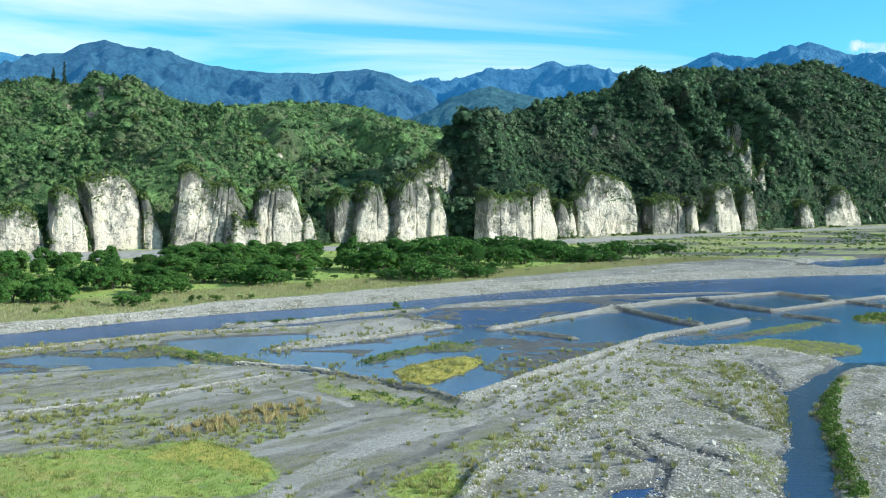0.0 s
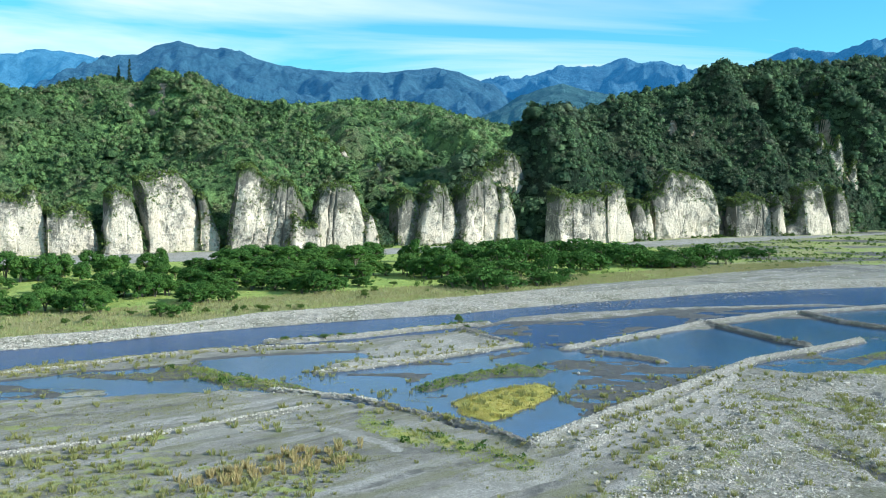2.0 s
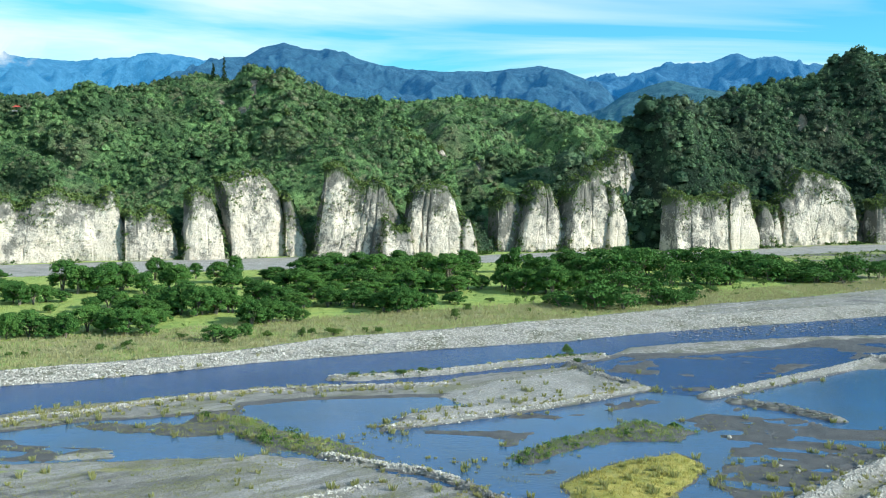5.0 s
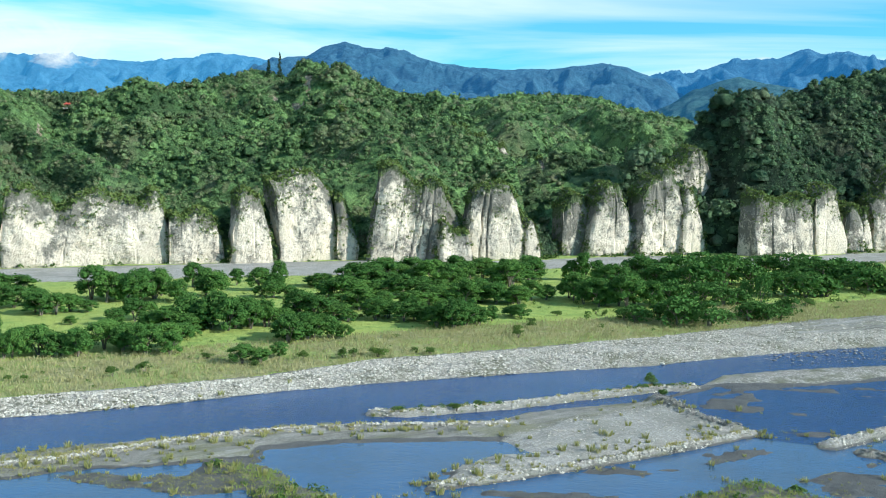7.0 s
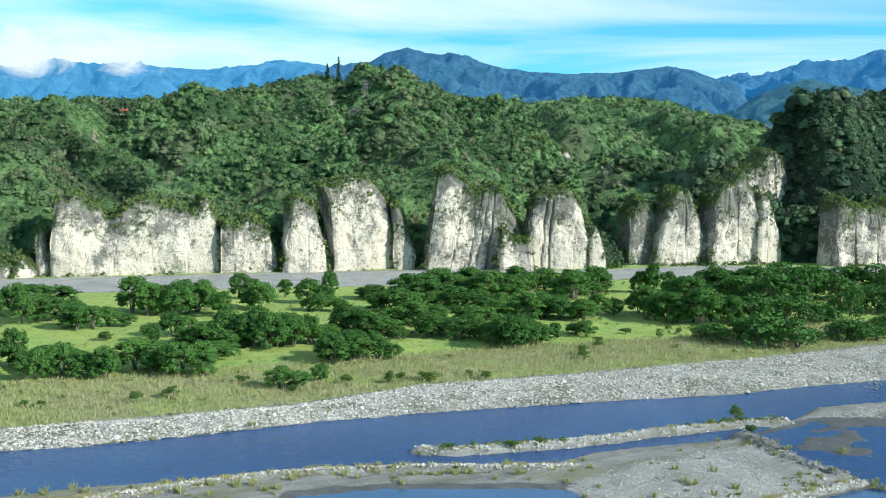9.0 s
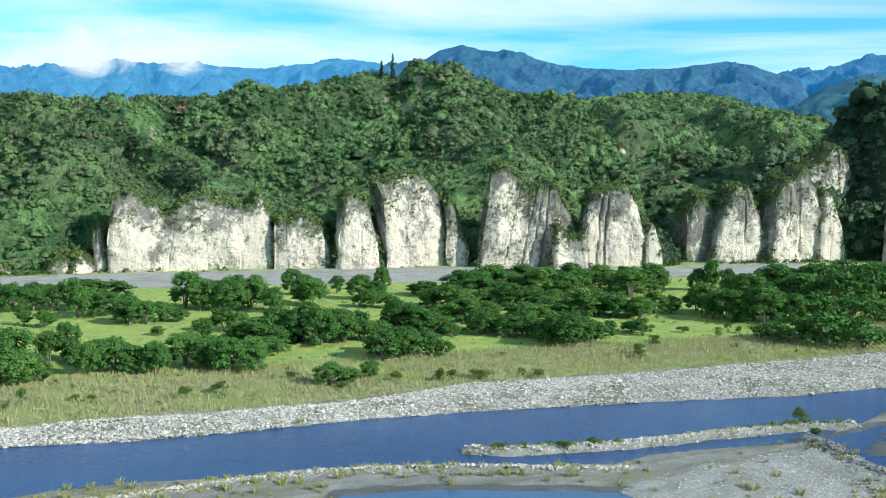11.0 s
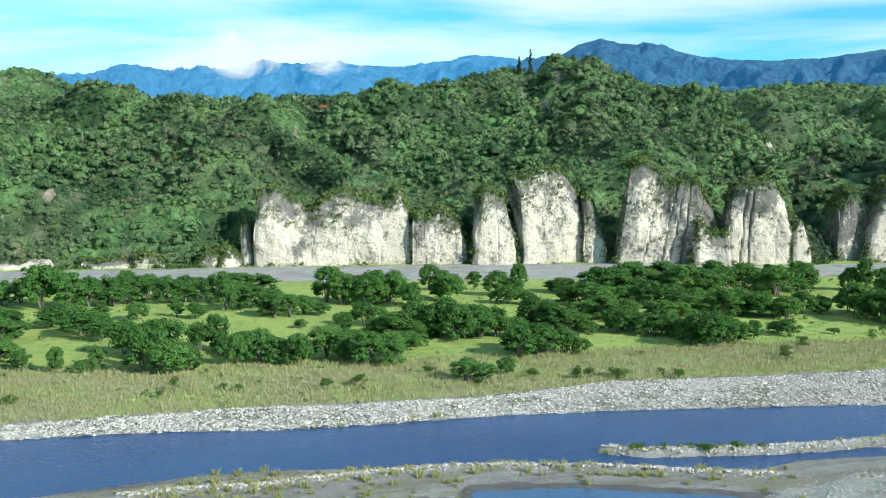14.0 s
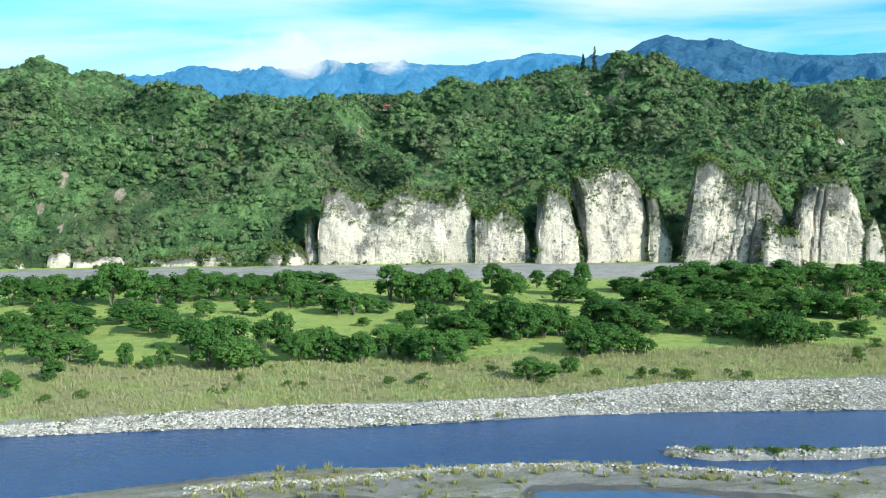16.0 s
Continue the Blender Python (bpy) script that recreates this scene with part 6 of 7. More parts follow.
plant(TREE_MODELS, [(-156.4, 405.9, 8.7, 7.9), (-163.8, 438.4, 5.4, 5.5), (-149, 424.8, 8.1, 7.4), (-151.6, 448.3, 5.8, 7.9), (-137.1, 409.3, 6.8, 5.2), (-148.1, 304.4, 7.3, 6.2), (-143.5, 303.5, 6, 4.9), (-138.2, 304.4, 5.9, 6), (-155.5, 307.6, 6.3, 5.1), (-138.7, 315.5, 7.4, 6.3), (-132.6, 313.2, 6, 5.5), (-125.7, 311.5, 7, 6.6), (-123.6, 318.2, 6, 6.1), (-127.5, 331, 6.4, 3.9), (-151, 299.3, 4.8, 6.1), (-101, 308.5, 5.4, 3.9), (-96.2, 317.8, 3.8, 3.2), (-101.1, 334.4, 7.3, 6.2), (-97, 340.3, 6.2, 5.7)])
plant(TREE_MODELS, [(-98.6, 341, 6.3, 6.4), (-94.2, 343.4, 5.6, 5.1), (-108.6, 372.4, 8.6, 5.9), (-114.1, 374.4, 7.3, 6.7), (-98.2, 370.5, 4.5, 3.4), (-91.8, 374.9, 7.8, 5.8), (-102, 391.6, 9.2, 6.2), (-91.2, 381.9, 4.4, 3), (-83.2, 374.2, 7, 5), (-81.5, 377.8, 6.4, 5.8), (-88.2, 401.3, 7.8, 4.8), (-71.8, 366, 5.4, 5.5), (-67, 364.7, 8, 7.4), (-64.6, 367.6, 6.7, 6.1), (-74.8, 372.7, 5.5, 4.9), (-62.5, 375.3, 4.1, 4.2), (-59.9, 380.9, 3.9, 4), (-53.1, 389, 5.8, 3.8)])
plant(TREE_MODELS, [(-132.6, 441.4, 7.4, 4.7), (-113.6, 415.2, 10.1, 6.9), (-117.5, 441.6, 12.8, 8.4), (-139.5, 493.4, 5.4, 4.4), (-131, 487.4, 5.3, 3.9), (-115.6, 458.6, 11.5, 8.8), (-97.8, 423.7, 10.2, 6.9), (-112.5, 487.2, 10.4, 6.3), (-97.5, 460, 10.4, 8.7), (-86.4, 429.8, 6.9, 5.2), (-91.3, 471.5, 9.8, 9), (-74.5, 412.1, 9.6, 7.3), (-71.6, 419.3, 8.2, 6.7), (-83.2, 484.2, 10.1, 7.2), (-65.3, 417.1, 7.3, 6.6), (-68.4, 460.2, 11.2, 8.6), (-64.5, 477.5, 9.8, 9), (-77.9, 505.2, 8.5, 5.4), (-58, 415.6, 8, 5.7), (-55.7, 428, 6.7, 6)])
plant(TREE_MODELS, [(-44.3, 487.4, 7.3, 9.9), (-42.5, 430.4, 9.1, 8.4), (-33.5, 419.6, 8.8, 8.1), (-24.9, 418.3, 10.5, 9.8), (-30.7, 456.3, 9.8, 9), (-24.6, 493.3, 13, 8.9), (-15.5, 460.7, 11.9, 9.1), (-21, 388.7, 7.9, 4.5), (-15.1, 397.7, 6.5, 4.1), (-9.6, 386.9, 10.9, 8), (-7.4, 389.5, 7.1, 5.6), (-11.4, 426, 8.9, 7.3), (-2.9, 428.4, 9, 6.4), (-4.3, 456.2, 11.8, 10), (1.8, 443.3, 7.5, 5.8), (-10, 497.7, 13.2, 9), (-1.4, 510.3, 11.4, 9.3), (6.1, 484, 12.7, 10.8)])
plant(TREE_MODELS, [(9.8, 524.2, 11.8, 8.4), (0.2, 394.7, 6.4, 4.1), (9.7, 402.7, 8.3, 5.1), (14.4, 404, 5.8, 5.1), (7.4, 431.4, 8.2, 5.6), (15.1, 433.6, 5.5, 9.4), (16.1, 486.9, 10.7, 7.6), (19.8, 527.2, 13.1, 7.3), (24.9, 457.2, 11.9, 8.1), (31.3, 459.1, 11.9, 8.1), (33.2, 520.7, 14.1, 9.6), (40.6, 512.9, 9.2, 8.2), (43.5, 504.2, 11.3, 8.1), (51.2, 516.1, 10.5, 8.3), (52.4, 497.7, 10, 8), (58.5, 499.5, 11.2, 8), (21.6, 414.8, 6.9, 4.9)])
plant(TREE_MODELS, [(54.8, 481.1, 11.7, 7.9), (61.2, 482.1, 7.8, 6.6), (68.9, 491.3, 10.6, 7.6), (71.6, 476.1, 10.3, 5.8), (78.1, 484.8, 10.5, 8.1), (88.7, 494.5, 10.8, 8.8), (81.8, 477.7, 7.8, 5.3), (100.6, 501.9, 6.6, 6.7), (121.6, 541.5, 9, 4.6), (128.8, 536.2, 7.5, 4.6)])
plant(BUSH_MODELS, [(-119.8, 288.5, 2.7, 2.3), (-115.8, 294.1, 3.2, 2.4), (-110.6, 311.2, 2.8, 1.7), (-81.8, 319, 2.4, 2.5), (-79, 318.9, 2.4, 2.5), (-74.8, 323, 4.2, 2.5), (-64.4, 328.9, 2.7, 2.1), (-77.8, 347.3, 2, 1), (-90.2, 316.6, 2.4, 2), (-47.5, 371.6, 2.7, 1.9), (-48.3, 354.8, 2.8, 2.3), (-143.8, 273.8, 1.9, 3.3), (-133.6, 279.6, 1.7, 1.7), (-137.5, 280.1, 1.7, 1.5), (-163.1, 253.4, 2.6, 1.5), (-166.3, 248.1, 2.6, 1.5), (-96, 304.7, 2.1, 1.5), (-150.9, 290.4, 0.9, 1.2), (-142.8, 269.1, 1.5, 1.7), (-75.9, 387.7, 2.9, 1.8), (-205.7, 311.4, 2.9, 2.1)])
plant(BUSH_MODELS, [(28.6, 435.1, 5.6, 3), (39.7, 475.4, 6.3, 3.8), (51, 466.4, 4.1, 2.5), (37.6, 435.2, 1.9, 1.1), (-43.9, 397.5, 2.9, 2), (-33.2, 405.2, 2, 2), (-48.6, 379.1, 2.5, 1.9), (-49, 360.3, 2.6, 2.6), (-30.4, 401.4, 2, 2), (-14.7, 312.6, 2.3, 2.6), (-48, 284.4, 1.4, 1.6), (-12.1, 309.1, 1.8, 2)])
for model, m in FIRST.values():
    model.matrix_basis = m


def far_trees():
    """The trees behind, as one thicket: thinner crowns of larger leaf clumps, and their trunks."""
    leaves, trunks, count = [], [], 0
    for name, m in FAR_TREES:
        crown, v, f = TREE_SHAPES[name]
        quad = crown.reshape(-1, 4, 3)[::4]
        mid = quad.mean(1, keepdims=True)
        rot, at = np.array(m.to_3x3()), np.array(m.translation)
        leaves.append((mid + (quad - mid) * 1.7).reshape(-1, 3) @ rot.T + at)
        trunks.append((v @ rot.T + at, f))
    leaves = np.concatenate(leaves)
    ob = mesh_object("far_trees", leaves, np.arange(len(leaves)).reshape(-1, 4), M_LEAF, smooth=False)
    tagged(ob, "green thicket of spreading trees filling the meadow", "trees", kind="stuff")
    v, f = joined(trunks)
    tagged(mesh_object("far_tree_trunks", v, f, M_BARK), "pale forked trunks under the thicket", "trees", kind="stuff")


far_trees()


# ---- rocks, huts, poles and cypresses on the hills ----
def box(cx, cy, cz, sx, sy, sz):
    v = np.array([(i, j, k) for i in (-0.5, 0.5) for j in (-0.5, 0.5) for k in (-0.5, 0.5)]) * (sx, sy, sz) + (cx, cy, cz)
    f = np.array([(0, 1, 3, 2), (4, 6, 7, 5), (0, 4, 5, 1), (2, 3, 7, 6), (0, 2, 6, 4), (1, 5, 7, 3)])
    return v, f


def hut(name, x, y, z, w, d, h, wall, roof, label, turn=30, pitch=0.35):
    """A small hillside building: walls, gabled roof, door and windows."""
    ob = empty(name)
    mesh_object("wall", *box(0, 0, h / 2 - 0.8, w, d, h + 1.6), wall, False, ob)
    e = 0.35
    rz = h + w * pitch * 0.5
    for side in (-1, 1):
        a, b = np.array([side * (w / 2 + e), -d / 2 - e, h - 0.1]), np.array([0, -d / 2 - e, rz])
        c, g = np.array([0, d / 2 + e, rz]), np.array([side * (w / 2 + e), d / 2 + e, h - 0.1])
        up = np.array([0, 0, 0.16])
        v = np.array([a, b, c, g, a + up, b + up, c + up, g + up])
        f = np.array([(0, 1, 2, 3), (4, 7, 6, 5), (0, 4, 5, 1), (1, 5, 6, 2), (2, 6, 7, 3), (3, 7, 4, 0)])
        mesh_object("roof", v, f, roof, False, ob)
    for k in (-0.28, 0.28):
        mesh_object("window", *box(w * k, -d / 2 - 0.03, h * 0.6, w * 0.16, 0.08, h * 0.28), M_PANE, False, ob)
    mesh_object("door", *box(0, -d / 2 - 0.03, h * 0.38, 0.9, 0.08, h * 0.74), M_DOOR, False, ob)
    ob.matrix_world = pose(x, y, z if z else slope_z(x, y) - 0.5, 0, 0, turn)
    return tagged(ob, label, "house")


def pavilion(x, y, z):
    ob = empty("pavilion")
    for i in (-2.2, 2.2):
        for j in (-1.6, 1.6):
            v, f = tube([(i, j, -1.5), (i, j, 2.2)], [0.14, 0.14], 8)
            mesh_object("post", v, f, M_DOOR, True, ob)
    v = np.array([(-3, -2.4, 2.1), (3, -2.4, 2.1), (3, 2.4, 2.1), (-3, 2.4, 2.1), (-1, 0, 3.6), (1, 0, 3.6)])
    bm = bmesh.new()
    vs = [bm.verts.new(p) for p in v]
    for q in ((0, 1, 5, 4), (1, 2, 5), (2, 3, 4, 5), (3, 0, 4), (3, 2, 1, 0)):
        bm.faces.new([vs[i] for i in q])
    me = bpy.data.meshes.new("roof")
    bm.to_mesh(me)
    bm.free()
    me.materials.append(M_REDROOF)
    new("roof", me).parent = ob
    mesh_object("platform", *box(0, 0, -0.6, 6, 4.6, 0.9), M_CONCRETE, False, ob)
    ob.matrix_world = pose(x, y, slope_z(x, y) + 2.0, 0, 0, 25)
    tagged(ob, "open pavilion with a red roof on the ridge", "pavilion")


def pole_model():
    ob = empty("utility_pole")
    v, f = tube([(0, 0, -2), (0, 0, 9)], [0.2, 0.13], 8)
    mesh_object("post", v, f, M_CONCRETE, True, ob)
    mesh_object("crossarm", *box(0, 0, 8.3, 1.8, 0.12, 0.14), M_CONCRETE, False, ob)
    for k in (-0.75, 0, 0.75):
        v, f = tube([(k, 0, 8.36), (k, 0, 8.66)], [0.06, 0.05], 6)
        mesh_object("insulator", v, f, M_WHITE, True, ob)
    return tagged(ob, "pale concrete utility pole among the trees", "pole", "utility poles on the hillside")


def cypress(x, y, z, h, w, seed):
    rng = np.random.default_rng(seed)
    h, z = z + h - slope_z(x, y) + 1, slope_z(x, y) - 1
    ob = empty("cypress_tree")
    v, f = tube([(0, 0, -2), (0, 0, h * 0.5), (0, 0, h * 0.95)], [0.25, 0.16, 0.04], 7)
    mesh_object("trunk", v, f, M_BARK, True, ob)
    k = np.linspace(0.06, 0.98, 26)
    a = rng.random(26) * 6.28
    r = w * 0.5 * (1 - k) ** 0.75 * 0.6
    cen = np.stack([np.cos(a) * r, np.sin(a) * r, k * h], -1)
    v, f = leaf_cloud(cen, w * (0.16 + 0.26 * (1 - k)), 26, 0.4, rng, 1.3)
    mesh_object("crown", v, f, M_CYPRESS, False, ob)
    ob.matrix_world = pose(x, y, z)
    tagged(ob, "tall dark narrow cypress tree on the ridge", "tree")


M_WHITE = plain("white_wall", (0.5, 0.5, 0.48), 0.7, 0.1, 0.8)
M_CONCRETE = plain("pale_concrete", (0.36, 0.35, 0.32), 0.85, 0.15, 1.5)
M_REDROOF = plain("red_roof", (0.42, 0.09, 0.06), 0.6, 0.2, 2.0)
M_METALROOF = plain("grey_metal_roof", (0.34, 0.35, 0.36), 0.45, 0.12, 1.5)
M_PANE = plain("window_glass", (0.03, 0.035, 0.04), 0.1, 0.1, 1.0)
M_DOOR = plain("brown_wood", (0.2, 0.11, 0.06), 0.7, 0.25, 2.0)
M_CYPRESS = leaf_material("cypress_leaves", (0.012, 0.035, 0.016), (0.03, 0.065, 0.028), (0.04, 0.06, 0.03), 0.5)

hut("house", -455.3, 467.4, 48.6, 4.6, 4.2, 2.6, M_WHITE, M_METALROOF, "small white house with a metal roof on the wooded slope", 40)
hut("hut", -416.6, 636.1, 69.6, 2.4, 2.4, 1.6, M_WHITE, M_METALROOF, "small pale hut on a bare patch of slope", 30)
hut("hut", -490.0, 755.4, None, 2.0, 2.0, 2.2, M_WHITE, M_METALROOF, "small white hut on the ridge", 20)
hut("shed", -569.4, 721.0, 92.5, 6.0, 3.5, 1.6, M_CONCRETE, M_METALROOF, "low farm shed with a pale metal roof", 35, 0.2)
hut("shed", -369.5, 634.2, 50.0, 2.2, 2.0, 0.9, M_WHITE, M_METALROOF, "small white roofed shed among trees", 30, 0.2)
hut("farmhouse", -167.7, 1236.0, 112.5, 9.0, 6.0, 3.2, M_CONCRETE, M_REDROOF, "small farmhouse with a red roof in a clearing", 10)
hut("hut", -191.7, 839.1, None, 2.2, 2.2, 2.0, M_WHITE, M_METALROOF, "small white hut among the trees", 15)
hut("hut", -80.3, 1302.1, 112.5, 2.6, 2.6, 2.0, M_WHITE, M_METALROOF, "small white hut by the valley fields", 5)
pavilion(-427.7, 727.9, 99.5)
for x, y, z, sx, turn in ((-493.8, 562.9, 68.1, 17.0, 42), (-540.5, 732.2, 89.7, 10.5, 38)):
    wall_ob = mesh_object("retaining_wall", *box(0, 0, -0.8, sx * 0.6, 0.6, 1.6), M_CONCRETE, False)
    wall_ob.matrix_world = pose(x, y, z, 0, 0, turn)
    tagged(wall_ob, "pale concrete retaining wall beside a hill road", "wall")
POLE = pole_model()
for x, y, z, h in ((-476.7, 569.1, 67.1, 0.7), (-459.5, 555.1, 58.5, 0.84), (-483.6, 530.2, 55.0, 0.77), (-458.2, 535.2, 56.5, 0.83), (-541.6, 730.8, 89.6, 0.93), (-426.4, 646.0, 72.3, 0.72), (-495.2, 572.7, 76.1, 0.63)):
    copy_thing(POLE, pose(x, y, z, 0, 0, 40) @ Matrix.Diagonal((1, 1, h, 1)))
POLE.matrix_basis = pose(-507.1, 568.8, 68.6, 0, 0, 40) @ Matrix.Diagonal((1, 1, 0.6, 1))
cypress(-364.9, 955.3, 131.5, 15.5, 4.4, 3)
cypress(-373.6, 950.6, 131.0, 9.5, 4.4, 4)


# ---- low cloud before the far range ----
def cloud_material():
    m = Mat("cloud_wisps")
    fade = m.split(m.attr("fade"))[0]
    n = m.noise(0.0052, 8, 0.62, stretch=(1, 1, 1.5), distortion=0.9)
    a = m.ramp(m.math('ADD', n, m.math('MULTIPLY', m.math('SUBTRACT', fade, 0.75), 0.5)), 0.45, 0.68)
    # The cloud's sunlit white is put in as emission on the sheet.
    glow = m.n.new("ShaderNodeEmission")
    glow.inputs["Color"].default_value, glow.inputs["Strength"].default_value = (0.78, 0.88, 0.95, 1), 0.85
    clear = m.n.new("ShaderNodeBsdfTransparent")
    both = m.n.new("ShaderNodeMixShader")
    m.put(a, both.inputs[0])
    m.l.new(clear.outputs[0], both.inputs[1])
    m.l.new(glow.outputs[0], both.inputs[2])
    m.l.new(both.outputs[0], m.n["Material Output"].inputs["Surface"])
    return m.m


def cloud_bank(az0, az1, z0, z1, dist):
    """A thin far sheet of broken cloud lying along the mountain tops."""
    a = np.radians(np.linspace(az0, az1, 60))[:, None]
    v = np.linspace(0, 1, 24)[None, :]
    px, py, pz = dist * np.sin(a) + 0 * v, dist * np.cos(a) + 0 * v, z0 + (z1 - z0) * v + 0 * a
    u = np.linspace(0, 1, 60)[:, None]
    fade = np.sin(np.pi * u) ** 0.5 * np.sin(np.pi * v) ** 0.6
    ob = mesh_object("backdrop_cloud", np.stack([px, py, pz], -1).reshape(-1, 3), grid_faces(60, 24), M_CLOUD)
    colors(ob, "fade", np.repeat(fade.ravel()[:, None], 3, axis=1))
    ob.visible_shadow = False
    tagged(ob, "white broken cloud along the mountain tops", "cloud", kind="structure")


M_CLOUD = cloud_material()
cloud_bank(-45.0, -29.0, 262, 470, 3000)
cloud_bank(2.5, 6.0, 430, 560, 4650)
cloud_bank(21.5, 25.0, 540, 640, 4650)


def foot_plants():
    """Bushes and fallen blocks at the foot of the cliffs."""
    rng = np.random.default_rng(44)
    foot = np.array(CLIFF_FOOT, float)
    foot = foot[(foot[:, 0] > -500) & (foot[:, 0] < 640)]
    seg = np.hypot(*np.diff(foot, axis=0).T)
    n = 2600
    k = rng.choice(len(seg), n, p=seg / seg.sum())
    u = rng.random((n, 1))
    xy = foot[k] + (foot[k + 1] - foot[k]) * u + np.stack([rng.normal(size=n) * 2, rng.normal(size=n) * 3.5 + 1.0], -1)
    clump = fbm(xy[:, 0] * 0.05, xy[:, 1] * 0.05, 3, 63)
    xy = xy[clump > 0.52]
    size = 0.4 + 1.5 * rng.random(len(xy)) ** 2
    z = ground_at(xy[:, 0], xy[:, 1])[0]
    v, f = leafy(np.concatenate([xy, (z + size * 0.35)[:, None]], -1), size, 22, 0.3, rng)
    ob = mesh_object("cliff_foot_bushes", v, f, M_BUSH, smooth=False)
    tagged(ob, "green bushes along the foot of the cliffs", "bushes", kind="stuff")
    xy = np.stack([-160 + rng.normal(size=260) * 60, np.zeros(260)], -1)
    xy[:, 1] = along(CLIFF_FOOT, xy[:, 0]) - 3 + rng.normal(size=260) * 2
    stones("fallen_blocks", xy, 0.3 + 1.3 * rng.random(260) ** 4, M_STONE, "fallen pale blocks below the cliffs", rng, ICO0)




# ---- stones and grasses ----
OCTA = (np.array([(1, 0, -0.15), (-1, 0, -0.15), (0, 1, -0.15), (0, -1, -0.15), (0, 0, 1)], float),
        np.array([(0, 2, 4), (2, 1, 4), (1, 3, 4), (3, 0, 4)]))


def tosses(n, x0, x1, y0, y1, rng):
    return np.stack([x0 + (x1 - x0) * rng.random(n), y0 + (y1 - y0) * rng.random(n)], -1)


def stones(name, xy, sizes, material, label, rng, base=OCTA):
    z = ground_at(xy[:, 0], xy[:, 1])[0]
    keep = z > -0.25
    xy, z, sizes = xy[keep], z[keep], sizes[keep]
    pts = np.concatenate([xy, (z + sizes * 0.02)[:, None]], -1)
    wide = 0.75 + 0.5 * rng.random(len(pts))
    v, f = scatter(base, pts, sizes, 0.62, 0.28, rng, wide)
    ob = mesh_object(name, v, f, material, smooth=False)
    tagged(ob, label, "stones", kind="stuff")


def tufts(name, xy, high, blades, spread, material, label, rng, lean=0.35):
    """Clumps of upright bent blades, joined."""
    n = len(xy)
    z = ground_at(xy[:, 0], xy[:, 1])[0]
    keep = z > -0.15
    xy, z, high, n = xy[keep], z[keep], high[keep], int(keep.sum())
    a = rng.random((n, blades)) * 2 * np.pi
    r = np.sqrt(rng.random((n, blades))) * spread * high[:, None]
    bx, by = xy[:, :1] + r * np.cos(a), xy[:, 1:] + r * np.sin(a)
    h = high[:, None] * (0.6 + 0.5 * rng.random((n, blades)))
    wd = h * 0.026 + 0.016
    ta = rng.random((n, blades)) * 2 * np.pi
    tx, ty = np.cos(ta) * wd, np.sin(ta) * wd
    lx, ly = np.cos(a) * lean * h, np.sin(a) * lean * h
    zb = z[:, None] - 0.05 + 0 * h
    q = np.stack([np.stack([bx - tx, by - ty, zb], -1), np.stack([bx + tx, by + ty, zb], -1),
                  np.stack([bx + tx * 0.9 + lx * 0.4, by + ty * 0.9 + ly * 0.4, zb + h * 0.62], -1),
                  np.stack([bx - tx * 0.2 + lx, by - ty * 0.2 + ly, zb + h], -1)], 2)
    ob = mesh_object(name, q.reshape(-1, 3), np.arange(n * blades * 4).reshape(-1, 4), material, smooth=False)
    tagged(ob, label, "grass", kind="stuff")


